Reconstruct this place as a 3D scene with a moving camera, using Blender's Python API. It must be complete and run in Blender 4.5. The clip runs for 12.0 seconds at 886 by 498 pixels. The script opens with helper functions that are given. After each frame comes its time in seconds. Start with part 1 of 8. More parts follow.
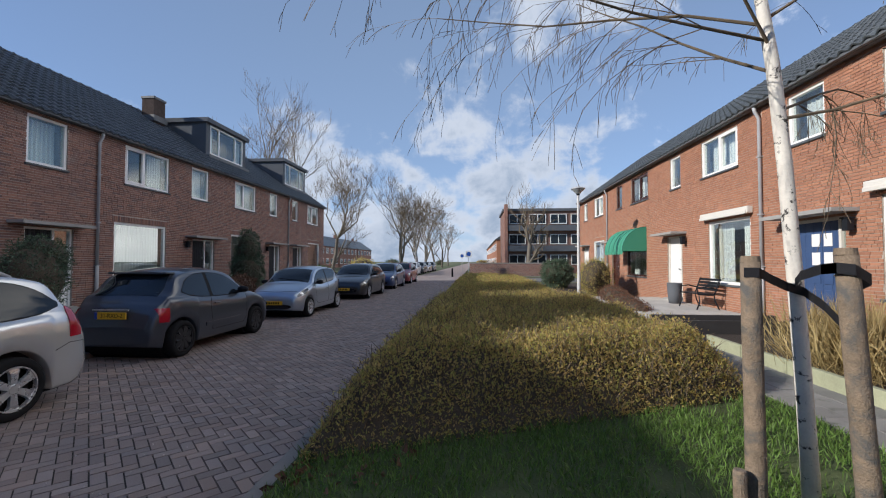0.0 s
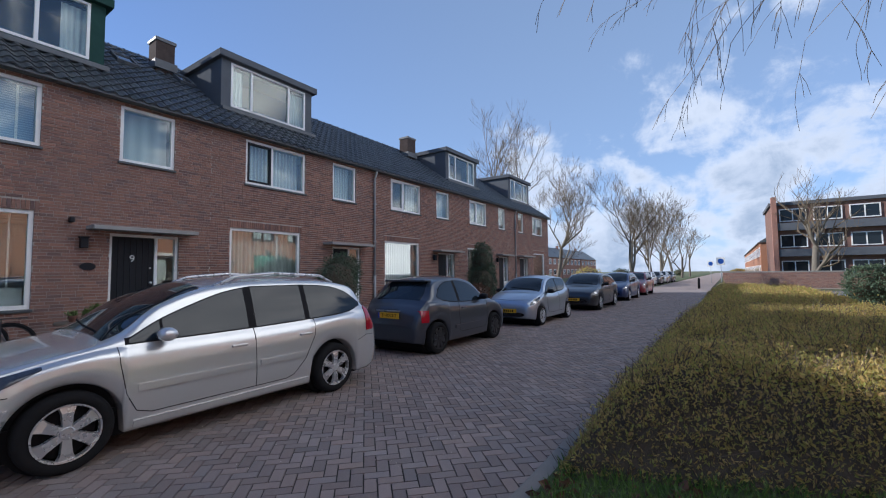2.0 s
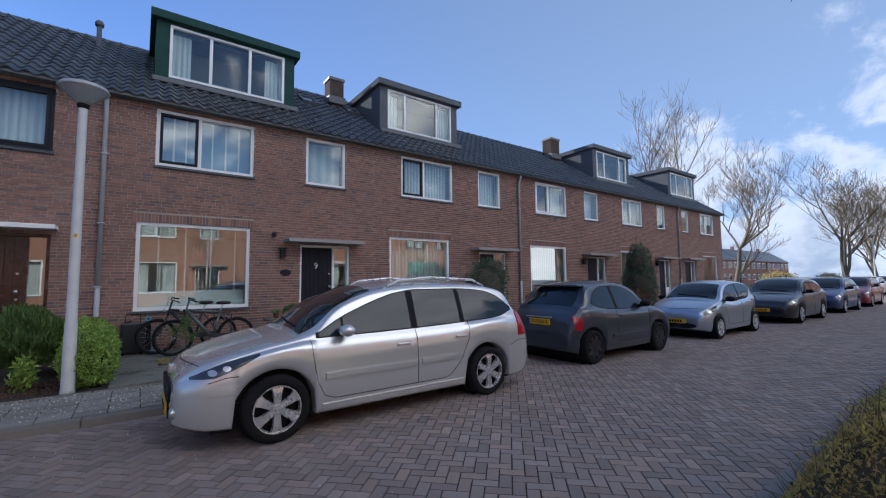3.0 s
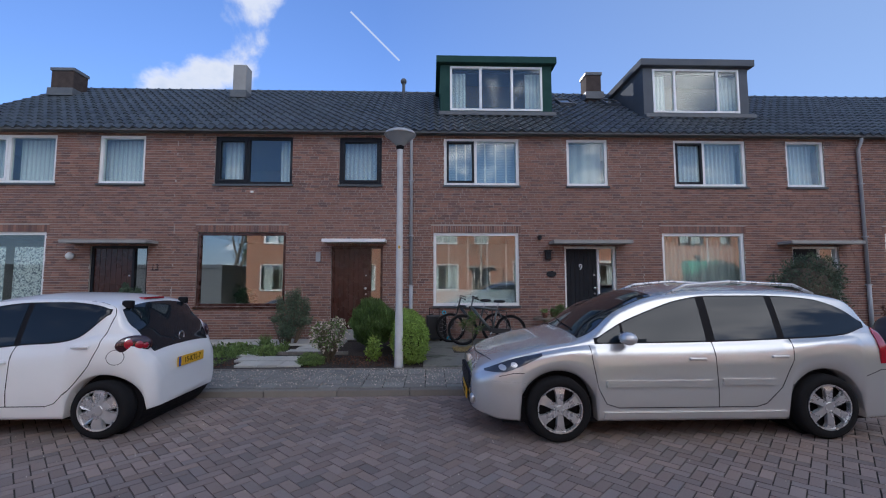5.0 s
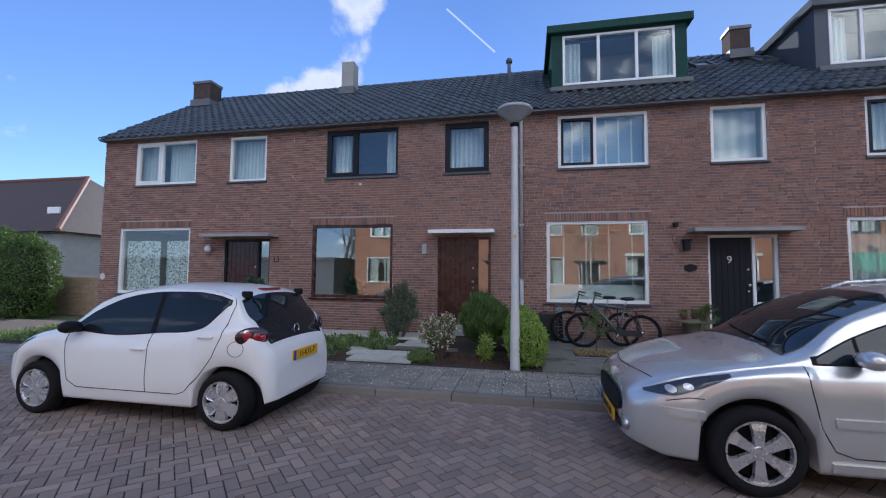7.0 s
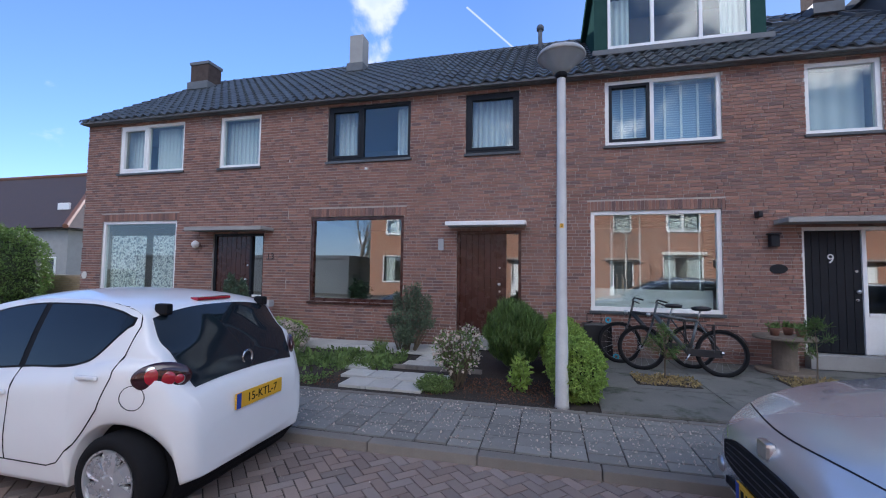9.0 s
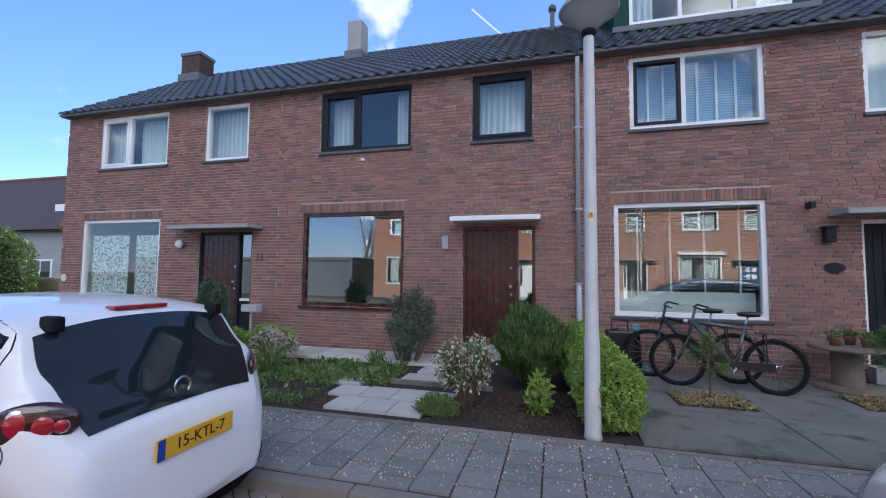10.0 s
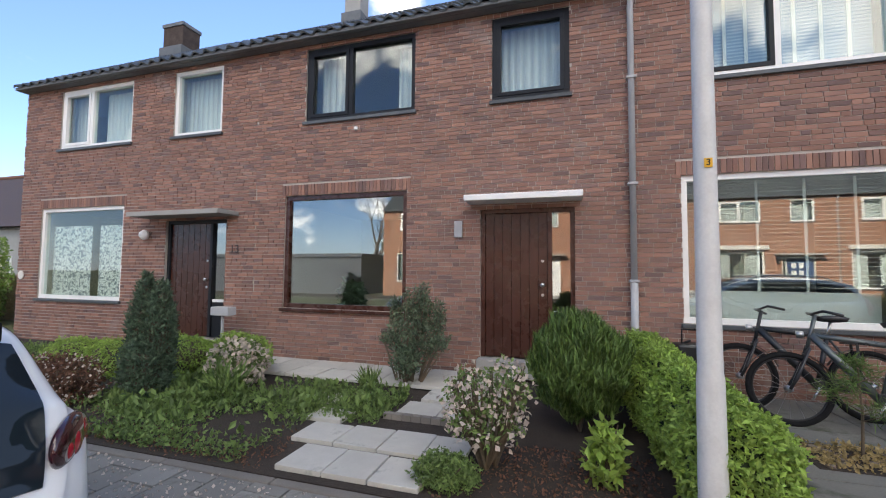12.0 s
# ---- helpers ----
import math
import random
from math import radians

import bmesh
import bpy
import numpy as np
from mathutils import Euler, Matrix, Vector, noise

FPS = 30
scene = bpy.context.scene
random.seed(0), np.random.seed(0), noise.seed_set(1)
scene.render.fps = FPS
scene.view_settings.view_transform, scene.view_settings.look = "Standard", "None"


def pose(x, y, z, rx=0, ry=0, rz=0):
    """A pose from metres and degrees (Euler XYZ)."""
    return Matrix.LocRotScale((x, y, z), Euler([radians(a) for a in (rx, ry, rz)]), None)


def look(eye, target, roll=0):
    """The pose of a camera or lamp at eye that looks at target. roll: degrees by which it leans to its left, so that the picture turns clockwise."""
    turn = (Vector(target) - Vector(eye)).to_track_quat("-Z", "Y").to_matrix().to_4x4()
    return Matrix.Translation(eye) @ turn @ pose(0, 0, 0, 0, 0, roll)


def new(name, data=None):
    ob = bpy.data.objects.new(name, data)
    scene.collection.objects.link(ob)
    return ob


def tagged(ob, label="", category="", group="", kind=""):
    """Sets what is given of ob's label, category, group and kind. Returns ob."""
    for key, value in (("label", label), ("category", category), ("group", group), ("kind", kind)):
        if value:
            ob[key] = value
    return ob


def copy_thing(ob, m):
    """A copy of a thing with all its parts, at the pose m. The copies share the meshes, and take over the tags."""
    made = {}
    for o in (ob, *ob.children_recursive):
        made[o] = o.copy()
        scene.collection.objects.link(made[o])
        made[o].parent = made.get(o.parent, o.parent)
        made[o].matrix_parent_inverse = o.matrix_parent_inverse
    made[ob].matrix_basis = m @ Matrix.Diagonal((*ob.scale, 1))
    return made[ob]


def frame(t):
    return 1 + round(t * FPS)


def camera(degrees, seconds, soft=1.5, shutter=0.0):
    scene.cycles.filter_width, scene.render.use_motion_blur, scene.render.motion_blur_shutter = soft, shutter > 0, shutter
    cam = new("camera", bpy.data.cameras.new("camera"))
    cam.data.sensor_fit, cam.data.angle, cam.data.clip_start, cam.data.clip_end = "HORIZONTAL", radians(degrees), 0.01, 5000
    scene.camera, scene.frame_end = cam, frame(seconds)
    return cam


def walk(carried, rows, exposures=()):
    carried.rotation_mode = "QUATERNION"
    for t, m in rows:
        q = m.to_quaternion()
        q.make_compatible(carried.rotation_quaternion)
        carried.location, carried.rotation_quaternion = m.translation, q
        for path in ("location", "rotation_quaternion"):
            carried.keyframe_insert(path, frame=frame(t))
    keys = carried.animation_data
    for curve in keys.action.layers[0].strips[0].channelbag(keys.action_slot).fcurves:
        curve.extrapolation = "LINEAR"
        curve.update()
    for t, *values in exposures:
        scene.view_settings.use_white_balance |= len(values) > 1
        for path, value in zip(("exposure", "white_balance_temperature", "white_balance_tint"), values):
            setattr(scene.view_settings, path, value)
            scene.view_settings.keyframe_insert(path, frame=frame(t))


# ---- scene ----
cam = camera(93.6, 12.0, soft=1.1)
PATH = [
    (0, (1.208, -11.011, 1.595), (3.201, -10.851, 1.653), 0.0),
    (0.5, (1.245, -10.967, 1.58), (3.214, -10.627, 1.65), -0.2),
    (1, (1.266, -10.88, 1.547), (3.18, -10.304, 1.634), -0.3),
    (1.5, (1.266, -10.786, 1.538), (3.074, -9.938, 1.639), -0.4),
    (2, (1.259, -10.738, 1.538), (2.906, -9.61, 1.654), -0.6),
    (2.5, (1.254, -10.668, 1.524), (2.689, -9.281, 1.659), -0.6),
    (3, (1.234, -10.61, 1.519), (2.41, -8.999, 1.669), -0.6),
    (3.5, (1.188, -10.558, 1.528), (2.075, -8.773, 1.689), -0.6),
    (3.7, (1.165, -10.541, 1.531), (1.931, -8.7, 1.691), -0.4),
    (5.3, (1.044, -10.533, 1.571), (0.985, -8.54, 1.725), 0.0),
    (5.5, (1.013, -10.505, 1.561), (0.888, -8.515, 1.712), 0.1),
    (6, (0.913, -10.39, 1.558), (0.661, -8.41, 1.695), 0.2),
    (6.5, (0.821, -10.153, 1.552), (0.479, -8.186, 1.677), 0.3),
    (7, (0.734, -9.836, 1.565), (0.333, -7.88, 1.686), 0.5),
    (7.5, (0.65, -9.444, 1.578), (0.211, -7.496, 1.698), 0.7),
    (9.5, (0.291, -7.806, 1.606), (-0.213, -5.874, 1.721), 0.7),
    (10, (0.201, -7.385, 1.59), (-0.319, -5.458, 1.713), 0.6),
    (10.5, (0.108, -6.978, 1.584), (-0.429, -5.055, 1.707), 0.5),
    (11, (0.018, -6.586, 1.59), (-0.537, -4.668, 1.707), 0.4),
    (11.5, (-0.075, -6.2, 1.57), (-0.644, -4.286, 1.684), 0.4),
    (12, (-0.194, -5.84, 1.556), (-0.778, -3.93, 1.667), 0.5),
]
walk(cam, [(t, look(e, g, r)) for t, e, g, r in PATH],
     exposures=[(0, 0.32, 5900, 11), (2.5, 0.6, 5600, 12), (5.5, 0.75, 5600, 14), (7.5, 0.87, 5450, 14), (9.5, 1.15, 5450, 16), (10.5, 1.3, 5550, 15), (12, 1.6, 6450, 12)])

# ---- world and sun ----
SUN_AZ, SUN_EL = -22.5, 24.8   # degrees from +y towards +x, and above the horizon
sun_way = Vector((math.sin(radians(SUN_AZ)) * math.cos(radians(SUN_EL)), math.cos(radians(SUN_AZ)) * math.cos(radians(SUN_EL)), math.sin(radians(SUN_EL))))
sun = new("sun", bpy.data.lights.new("sun", "SUN"))
sun.data.energy, sun.data.angle, sun.data.color = 3.9, radians(0.55), (1.0, 0.90, 0.76)
sun.matrix_world = look(sun_way * 60, (0, 0, 0))


class Nodes:
    """Short hand for a node tree."""

    def __init__(self, tree):
        self.t = tree
        self.t.nodes.clear()

    def add(self, kind, ins=None, **props):
        n = self.t.nodes.new(kind)
        if "operation" in props:
            n.operation = props["operation"]
        if "use_clamp" in props:
            n.use_clamp = props["use_clamp"]
        if "data_type" in props:
            n.data_type, n.blend_type = props["data_type"], props["blend_type"]
        if "sky_type" in props:
            n.sky_type, n.sun_disc = props["sky_type"], props["sun_disc"]
            n.sun_elevation, n.sun_rotation = props["sun_elevation"], props["sun_rotation"]
            n.air_density, n.dust_density, n.ozone_density = props["air_density"], props["dust_density"], props["ozone_density"]
        for k, v in (ins or {}).items():
            if isinstance(v, bpy.types.NodeSocket):
                self.t.links.new(v, n.inputs[k])
            else:
                n.inputs[k].default_value = v
        return n

    def math(self, op, a, b=0.0, clamp=False):
        return self.add("ShaderNodeMath", {0: a, 1: b}, operation=op, use_clamp=clamp).outputs[0]

    def mix(self, f, a, b, mode="MIX"):
        n = self.add("ShaderNodeMix", {0: f, 6: a, 7: b}, data_type="RGBA", blend_type=mode)
        return n.outputs[2]

    def ramp(self, f, stops, ease="LINEAR"):
        n = self.add("ShaderNodeValToRGB", {0: f})
        r = n.color_ramp
        r.interpolation = ease
        while len(r.elements) < len(stops):
            r.elements.new(0.5)
        for e, (p, c) in zip(r.elements, stops):
            e.position = p
            e.color = (c, c, c, 1) if isinstance(c, (int, float)) else (*c, 1)
        return n.outputs[0]

    def noise(self, vec, scale, detail=4.0, rough=0.55, dist=0.0):
        return self.add("ShaderNodeTexNoise", {"Vector": vec, "Scale": scale, "Detail": detail, "Roughness": rough, "Distortion": dist}).outputs[0]


def build_world():
    w = bpy.data.worlds.new("world")
    scene.world = w
    w.use_nodes = True
    n = Nodes(w.node_tree)
    sky = n.add("ShaderNodeTexSky", sky_type="NISHITA", sun_disc=False, sun_elevation=radians(SUN_EL), sun_rotation=radians(SUN_AZ), air_density=0.9, dust_density=0.0, ozone_density=4.0)
    way = n.add("ShaderNodeTexCoord").outputs["Generated"]
    s = n.add("ShaderNodeSeparateXYZ", {0: way})
    x, y, z = s.outputs
    up = n.math("MAXIMUM", z, 0.0)
    # clouds lie on a high plane, so that they flatten towards the horizon
    d = n.math("ADD", up, 0.42)
    px, py = n.math("DIVIDE", x, d), n.math("DIVIDE", y, d)
    plane = n.add("ShaderNodeCombineXYZ", {0: px, 1: py, 2: 0.0}).outputs[0]
    big = n.noise(n.add("ShaderNodeVectorMath", {0: plane, 1: (3.1, 7.4, 0.0)}, operation="ADD").outputs[0], 1.05, 2.0, 0.5)
    fine = n.noise(n.add("ShaderNodeVectorMath", {0: plane, 1: (1.7, 0.4, 2.0)}, operation="ADD").outputs[0], 4.2, 8.0, 0.55, 0.25)
    # the bank of cloud over the end of the street, a thinner field elsewhere, clear sky overhead
    along = n.math("MULTIPLY", n.math("SUBTRACT", x, 0.45), 0.22)
    low = n.math("SUBTRACT", 0.17, n.math("MULTIPLY", up, 0.66))
    mass = n.math("ADD", n.math("SUBTRACT", n.math("MULTIPLY", big, 0.75), 0.07), n.math("MULTIPLY", fine, 0.58))
    # extra cloud on the unseen side, added to light shaded fronts and road
    fill_cloud = n.math("MULTIPLY", n.math("MAXIMUM", n.math("SUBTRACT", 0.25, y), 0.0), n.math("MAXIMUM", n.math("SUBTRACT", z, 0.2), 0.0))
    mass = n.math("ADD", mass, n.math("ADD", low, n.math("MINIMUM", n.math("MAXIMUM", along, -0.16), 0.03)))
    mass = n.math("ADD", mass, fill_cloud)
    curl = n.noise(n.add("ShaderNodeVectorMath", {0: way, 1: (0.4, 0.2, 0.93)}, operation="ADD").outputs[0], 9.0, 8.0, 0.62, 0.3)
    mass = n.math("ADD", mass, n.math("MULTIPLY", n.math("SUBTRACT", curl, 0.5), 0.42))
    # one tall cloud beside the sun
    for place, size in (((-0.35, 0.775, 0.53), 0.17), ((-0.385, 0.82, 0.42), 0.12), ((-0.50, 0.77, 0.37), 0.12), ((-0.36, 0.72, 0.60), 0.13)):
        toward = n.add("ShaderNodeVectorMath", {0: way, 1: place}, operation="DISTANCE").outputs[1]
        puff = n.math("MULTIPLY", n.math("SUBTRACT", size, toward), 3.1)
        mass = n.math("ADD", mass, n.math("MAXIMUM", puff, 0.0))
    cover = n.ramp(mass, [(0.60, 0.0), (0.74, 1.0)], "EASE")
    thick = n.ramp(mass, [(0.66, 0.0), (0.84, 1.0)], "EASE")
    glow = n.math("POWER", n.math("MAXIMUM", n.add("ShaderNodeVectorMath", {0: way, 1: sun_way}, operation="DOT_PRODUCT").outputs[1], 0.0), 6.0)
    # cloud on that unseen side is raised over threefold as fill light
    front = n.math("MULTIPLY", n.math("MAXIMUM", n.math("SUBTRACT", n.math("MULTIPLY", y, -1.0), 0.30), 0.0), 3.0, True)
    lit = n.mix(front, (0.56, 0.58, 0.61, 1), (1.95, 1.84, 1.66, 1))
    shaded = n.mix(front, (0.29, 0.345, 0.42, 1), (1.45, 1.39, 1.28, 1))
    white = n.mix(glow, lit, (0.50, 0.49, 0.47, 1))
    billow = n.ramp(n.noise(n.add("ShaderNodeVectorMath", {0: way, 1: (0.42, 0.215, 0.97)}, operation="ADD").outputs[0], 9.0, 8.0, 0.62, 0.3), [(0.36, 0.0), (0.62, 1.0)], "EASE")
    cloud = n.mix(n.math("MULTIPLY", n.math("MULTIPLY", thick, n.math("ADD", 0.40, n.math("MULTIPLY", billow, 0.60))), n.math("SUBTRACT", 1.0, n.math("MULTIPLY", glow, 0.35), True)), white, shaded)
    haze = n.ramp(z, [(0.0, 1.0), (0.16, 0.0)], "EASE")
    blue = n.add("ShaderNodeVectorMath", {0: sky.outputs[0], "Scale": SKY}, operation="SCALE").outputs[0]
    blue = n.mix(1.0, blue, (1.0, 0.92, 0.94, 1), "MULTIPLY")
    blue = n.mix(n.math("MULTIPLY", n.math("MAXIMUM", n.math("ADD", x, 0.1), 0.0), 0.36, True), blue, (0.44, 0.56, 0.70, 1))
    blue = n.mix(n.math("MULTIPLY", haze, 0.6), blue, (0.38, 0.47, 0.58, 1))
    full = n.mix(cover, blue, cloud)
    # one thin vapour trail
    across = n.math("ABSOLUTE", n.add("ShaderNodeVectorMath", {0: way, 1: (-0.6806, 0.3106, -0.6636)}, operation="DOT_PRODUCT").outputs[1])
    near = n.add("ShaderNodeVectorMath", {0: way, 1: (-0.1165, 0.8483, 0.5166)}, operation="DOT_PRODUCT").outputs[1]
    trail = n.math("MULTIPLY", n.ramp(n.math("MULTIPLY", across, 100.0), [(0.05, 0.75), (0.26, 0.0)]), n.math("GREATER_THAN", near, 0.99782))
    full = n.mix(trail, full, (0.45, 0.46, 0.47, 1))
    bg = n.add("ShaderNodeBackground", {0: full, 1: 1.0})
    n.add("ShaderNodeOutputWorld", {0: bg.outputs[0]})


SKY = 0.092
build_world()

# ---- materials ----
MATS = {}


def material(name, base, rough=0.7, metal=0.0, vary=0.12, scale=6.0, bump=0.25, fine=60.0, per_piece=0.0, pieces=(), spots=None, spec=0.5, coat=0.0, through_light=0.0, rough_vary=0.25):
    """A surface with tone that varies at two scales, fine relief and, where it is made of pieces, a tone for each piece."""
    m = bpy.data.materials.new(name)
    m.use_nodes = True
    n = Nodes(m.node_tree)
    obj = n.add("ShaderNodeTexCoord").outputs["Object"]
    c = (*base, 1)
    if per_piece or pieces:
        isl = n.add("ShaderNodeNewGeometry").outputs["Random Per Island"]
        own = n.add("ShaderNodeObjectInfo").outputs["Random"]
        pick = n.math("FRACT", n.math("ADD", isl, own))
        if pieces:
            c = n.ramp(pick, [(i / len(pieces), p) for i, p in enumerate(pieces)], "CONSTANT" if len(pieces) > 6 else "LINEAR")
            shade = n.math("FRACT", n.math("MULTIPLY", pick, 17.3))
        else:
            shade = pick
        k = n.math("ADD", 1.0 - per_piece, n.math("MULTIPLY", shade, 2 * per_piece))
        c = n.mix(1.0, c, n.add("ShaderNodeCombineColor", {0: k, 1: k, 2: k}).outputs[0], "MULTIPLY")
    a = n.noise(obj, scale, 4.0, 0.6)
    b = n.noise(obj, fine, 3.0, 0.6)
    if vary:
        k = n.math("ADD", n.math("MULTIPLY", n.math("SUBTRACT", a, 0.5), vary * 3.2), n.math("MULTIPLY", n.math("SUBTRACT", b, 0.5), vary * 2.0))
        k = n.math("ADD", k, 1.0)
        c = n.mix(1.0, c, n.add("ShaderNodeCombineColor", {0: k, 1: k, 2: k}).outputs[0], "MULTIPLY")
    if spots:
        tint, lo, hi, sc = spots
        f = n.ramp(n.noise(obj, sc, 6.0, 0.65, 0.4), [(lo, 0.0), (hi, 1.0)])
        c = n.mix(f, c, (*tint, 1))
    r = n.math("ADD", n.math("MULTIPLY", n.math("SUBTRACT", a, 0.5), rough_vary), rough, True)
    p = n.add("ShaderNodeBsdfPrincipled", {"Base Color": c, "Roughness": r, "Metallic": metal, "Specular IOR Level": spec, "Coat Weight": coat, "Coat Roughness": 0.06})
    if bump:
        h = n.math("ADD", n.math("MULTIPLY", a, 0.5), b)
        bp = n.add("ShaderNodeBump", {"Strength": bump, "Distance": 0.01, "Height": h})
        n.t.links.new(bp.outputs[0], p.inputs["Normal"])
    out = p.outputs[0]
    if through_light:
        tr = n.add("ShaderNodeBsdfTranslucent", {0: c})
        out = n.add("ShaderNodeMixShader", {0: through_light, 1: out, 2: tr.outputs[0]}).outputs[0]
    n.add("ShaderNodeOutputMaterial", {0: out})
    MATS[name] = m
    return m


def glass(name, tint=(0.86, 0.92, 0.90), ior=2.4, dark=0.0):
    """A clear pane: what lies behind shows through, and the place opposite mirrors in it."""
    m = bpy.data.materials.new(name)
    m.use_nodes = True
    n = Nodes(m.node_tree)
    clear = n.add("ShaderNodeBsdfTransparent", {0: (*[t * (1 - dark) for t in tint], 1)})
    gloss = n.add("ShaderNodeBsdfGlossy", {"Color": (1, 1, 1, 1), "Roughness": 0.0})
    f0 = ((ior - 1) / (ior + 1)) ** 2
    edge = n.math("POWER", n.add("ShaderNodeLayerWeight").outputs["Facing"], 5.0)
    f = n.math("ADD", f0, n.math("MULTIPLY", edge, 1 - f0))
    mx = n.add("ShaderNodeMixShader", {0: f, 1: clear.outputs[0], 2: gloss.outputs[0]})
    n.add("ShaderNodeOutputMaterial", {0: mx.outputs[0]})
    return m


def striped(name, a, b, width, axis=0, rough=0.7):
    """Cloth or blinds with soft stripes of two tones."""
    m = bpy.data.materials.new(name)
    m.use_nodes = True
    n = Nodes(m.node_tree)
    obj = n.add("ShaderNodeTexCoord").outputs["Object"]
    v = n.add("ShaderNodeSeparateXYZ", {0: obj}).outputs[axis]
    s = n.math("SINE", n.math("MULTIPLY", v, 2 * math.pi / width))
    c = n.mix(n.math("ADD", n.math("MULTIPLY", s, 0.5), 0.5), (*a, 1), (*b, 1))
    p = n.add("ShaderNodeBsdfPrincipled", {"Base Color": c, "Roughness": rough})
    n.add("ShaderNodeOutputMaterial", {0: p.outputs[0]})
    return m


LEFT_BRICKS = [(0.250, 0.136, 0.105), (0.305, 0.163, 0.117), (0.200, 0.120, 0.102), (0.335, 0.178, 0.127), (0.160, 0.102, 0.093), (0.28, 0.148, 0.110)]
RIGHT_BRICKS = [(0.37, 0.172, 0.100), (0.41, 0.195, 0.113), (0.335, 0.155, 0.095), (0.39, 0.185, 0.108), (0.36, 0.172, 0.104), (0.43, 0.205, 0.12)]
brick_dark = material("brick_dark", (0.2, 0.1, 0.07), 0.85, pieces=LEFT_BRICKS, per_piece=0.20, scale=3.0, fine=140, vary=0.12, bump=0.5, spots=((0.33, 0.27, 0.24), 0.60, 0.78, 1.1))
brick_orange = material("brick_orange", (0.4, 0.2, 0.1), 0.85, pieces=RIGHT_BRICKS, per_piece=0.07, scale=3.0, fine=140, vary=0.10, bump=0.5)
mortar = material("mortar", (0.47, 0.42, 0.37), 0.95, scale=5.0, fine=90, vary=0.12)
brick_tan = material("brick_tan", (0.4, 0.3, 0.2), 0.85, pieces=[(0.42, 0.32, 0.21), (0.47, 0.36, 0.24), (0.38, 0.29, 0.20)], per_piece=0.1, scale=3.0, fine=140, vary=0.1, bump=0.4)
tile_brown = material("tile_brown", (0.075, 0.052, 0.045), 0.7, per_piece=0.2, scale=3, fine=14, vary=0.3, bump=0.5)
mortar_light = material("mortar_light", (0.42, 0.36, 0.30), 0.95, scale=5.0, fine=90)
paver = material("paver", (0.2, 0.17, 0.16), 0.8, pieces=[(0.265, 0.208, 0.183), (0.295, 0.223, 0.19), (0.238, 0.20, 0.183), (0.317, 0.233, 0.19), (0.268, 0.216, 0.19)], per_piece=0.20, scale=0.9, fine=120, vary=0.16, bump=0.5)
joint_sand = material("joint_sand", (0.055, 0.047, 0.038), 0.95, scale=4, fine=80)
slab = material("slab", (0.255, 0.246, 0.225), 0.85, per_piece=0.14, scale=2.0, fine=150, vary=0.14, bump=0.5, spots=((0.12, 0.125, 0.10), 0.55, 0.72, 3.2))
kerbstone = material("kerbstone", (0.22, 0.20, 0.175), 0.85, per_piece=0.12, scale=4, fine=120, vary=0.16, bump=0.5)
garden_slab = material("garden_slab", (0.53, 0.51, 0.46), 0.8, per_piece=0.08, scale=5, fine=120, vary=0.10, bump=0.3, spots=((0.25, 0.26, 0.22), 0.60, 0.80, 5.0))
concrete = material("concrete", (0.34, 0.33, 0.31), 0.85, scale=3, fine=80, vary=0.12)
dark_paving = material("dark_paving", (0.175, 0.17, 0.15), 0.85, per_piece=0.14, scale=1.4, fine=100, vary=0.26, bump=0.5, spots=((0.07, 0.078, 0.05), 0.52, 0.66, 2.6))
tile_dark = material("tile_dark", (0.075, 0.085, 0.09), 0.42, per_piece=0.22, scale=5, fine=90, vary=0.22, bump=0.4, spots=((0.10, 0.115, 0.08), 0.62, 0.80, 7.0))
tile_red = material("tile_red", (0.22, 0.10, 0.065), 0.75, per_piece=0.2, scale=5, fine=90, vary=0.2)
chimney_brick = material("chimney_brick", (0.08, 0.062, 0.055), 0.95, spec=0.1, scale=6, fine=60, vary=0.3, bump=0.5)
white_paint = material("white_paint", (0.86, 0.85, 0.82), 0.45, scale=4, fine=50, vary=0.05, bump=0.08)
cream_paint = material("cream_paint", (0.70, 0.67, 0.60), 0.5, scale=4, fine=50, vary=0.06, bump=0.08)
black_paint = material("black_paint", (0.016, 0.018, 0.022), 0.45, spec=0.2, scale=4, fine=50, vary=0.15, bump=0.1)
brown_paint = material("brown_paint", (0.055, 0.018, 0.011), 0.28, scale=5, fine=50, vary=0.2, bump=0.15)
blue_paint = material("blue_paint", (0.05, 0.09, 0.20), 0.4, scale=4, fine=50, vary=0.1)
green_paint = material("green_paint", (0.035, 0.075, 0.065), 0.9, scale=4, fine=50, vary=0.15, spec=0.0)
grey_panel = material("grey_panel", (0.13, 0.14, 0.155), 0.9, scale=2, fine=60, vary=0.1, spec=0.0)
lead = material("lead", (0.13, 0.138, 0.145), 0.6, scale=4, fine=40, vary=0.2)
zinc = material("zinc", (0.42, 0.43, 0.44), 0.5, scale=3, fine=50, vary=0.14, bump=0.15)
steel = material("steel", (0.60, 0.60, 0.60), 0.3, metal=1.0, scale=6, fine=80, vary=0.06, bump=0.05)
pole_paint = material("pole_paint", (0.60, 0.60, 0.58), 0.5, scale=5, fine=60, vary=0.12, bump=0.15)
plaster = material("plaster", (0.62, 0.58, 0.52), 0.9, scale=2, fine=40, vary=0.05)
room_floor = material("room_floor", (0.22, 0.16, 0.11), 0.6, scale=3, fine=40)
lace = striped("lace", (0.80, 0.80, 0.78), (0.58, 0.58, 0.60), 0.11)
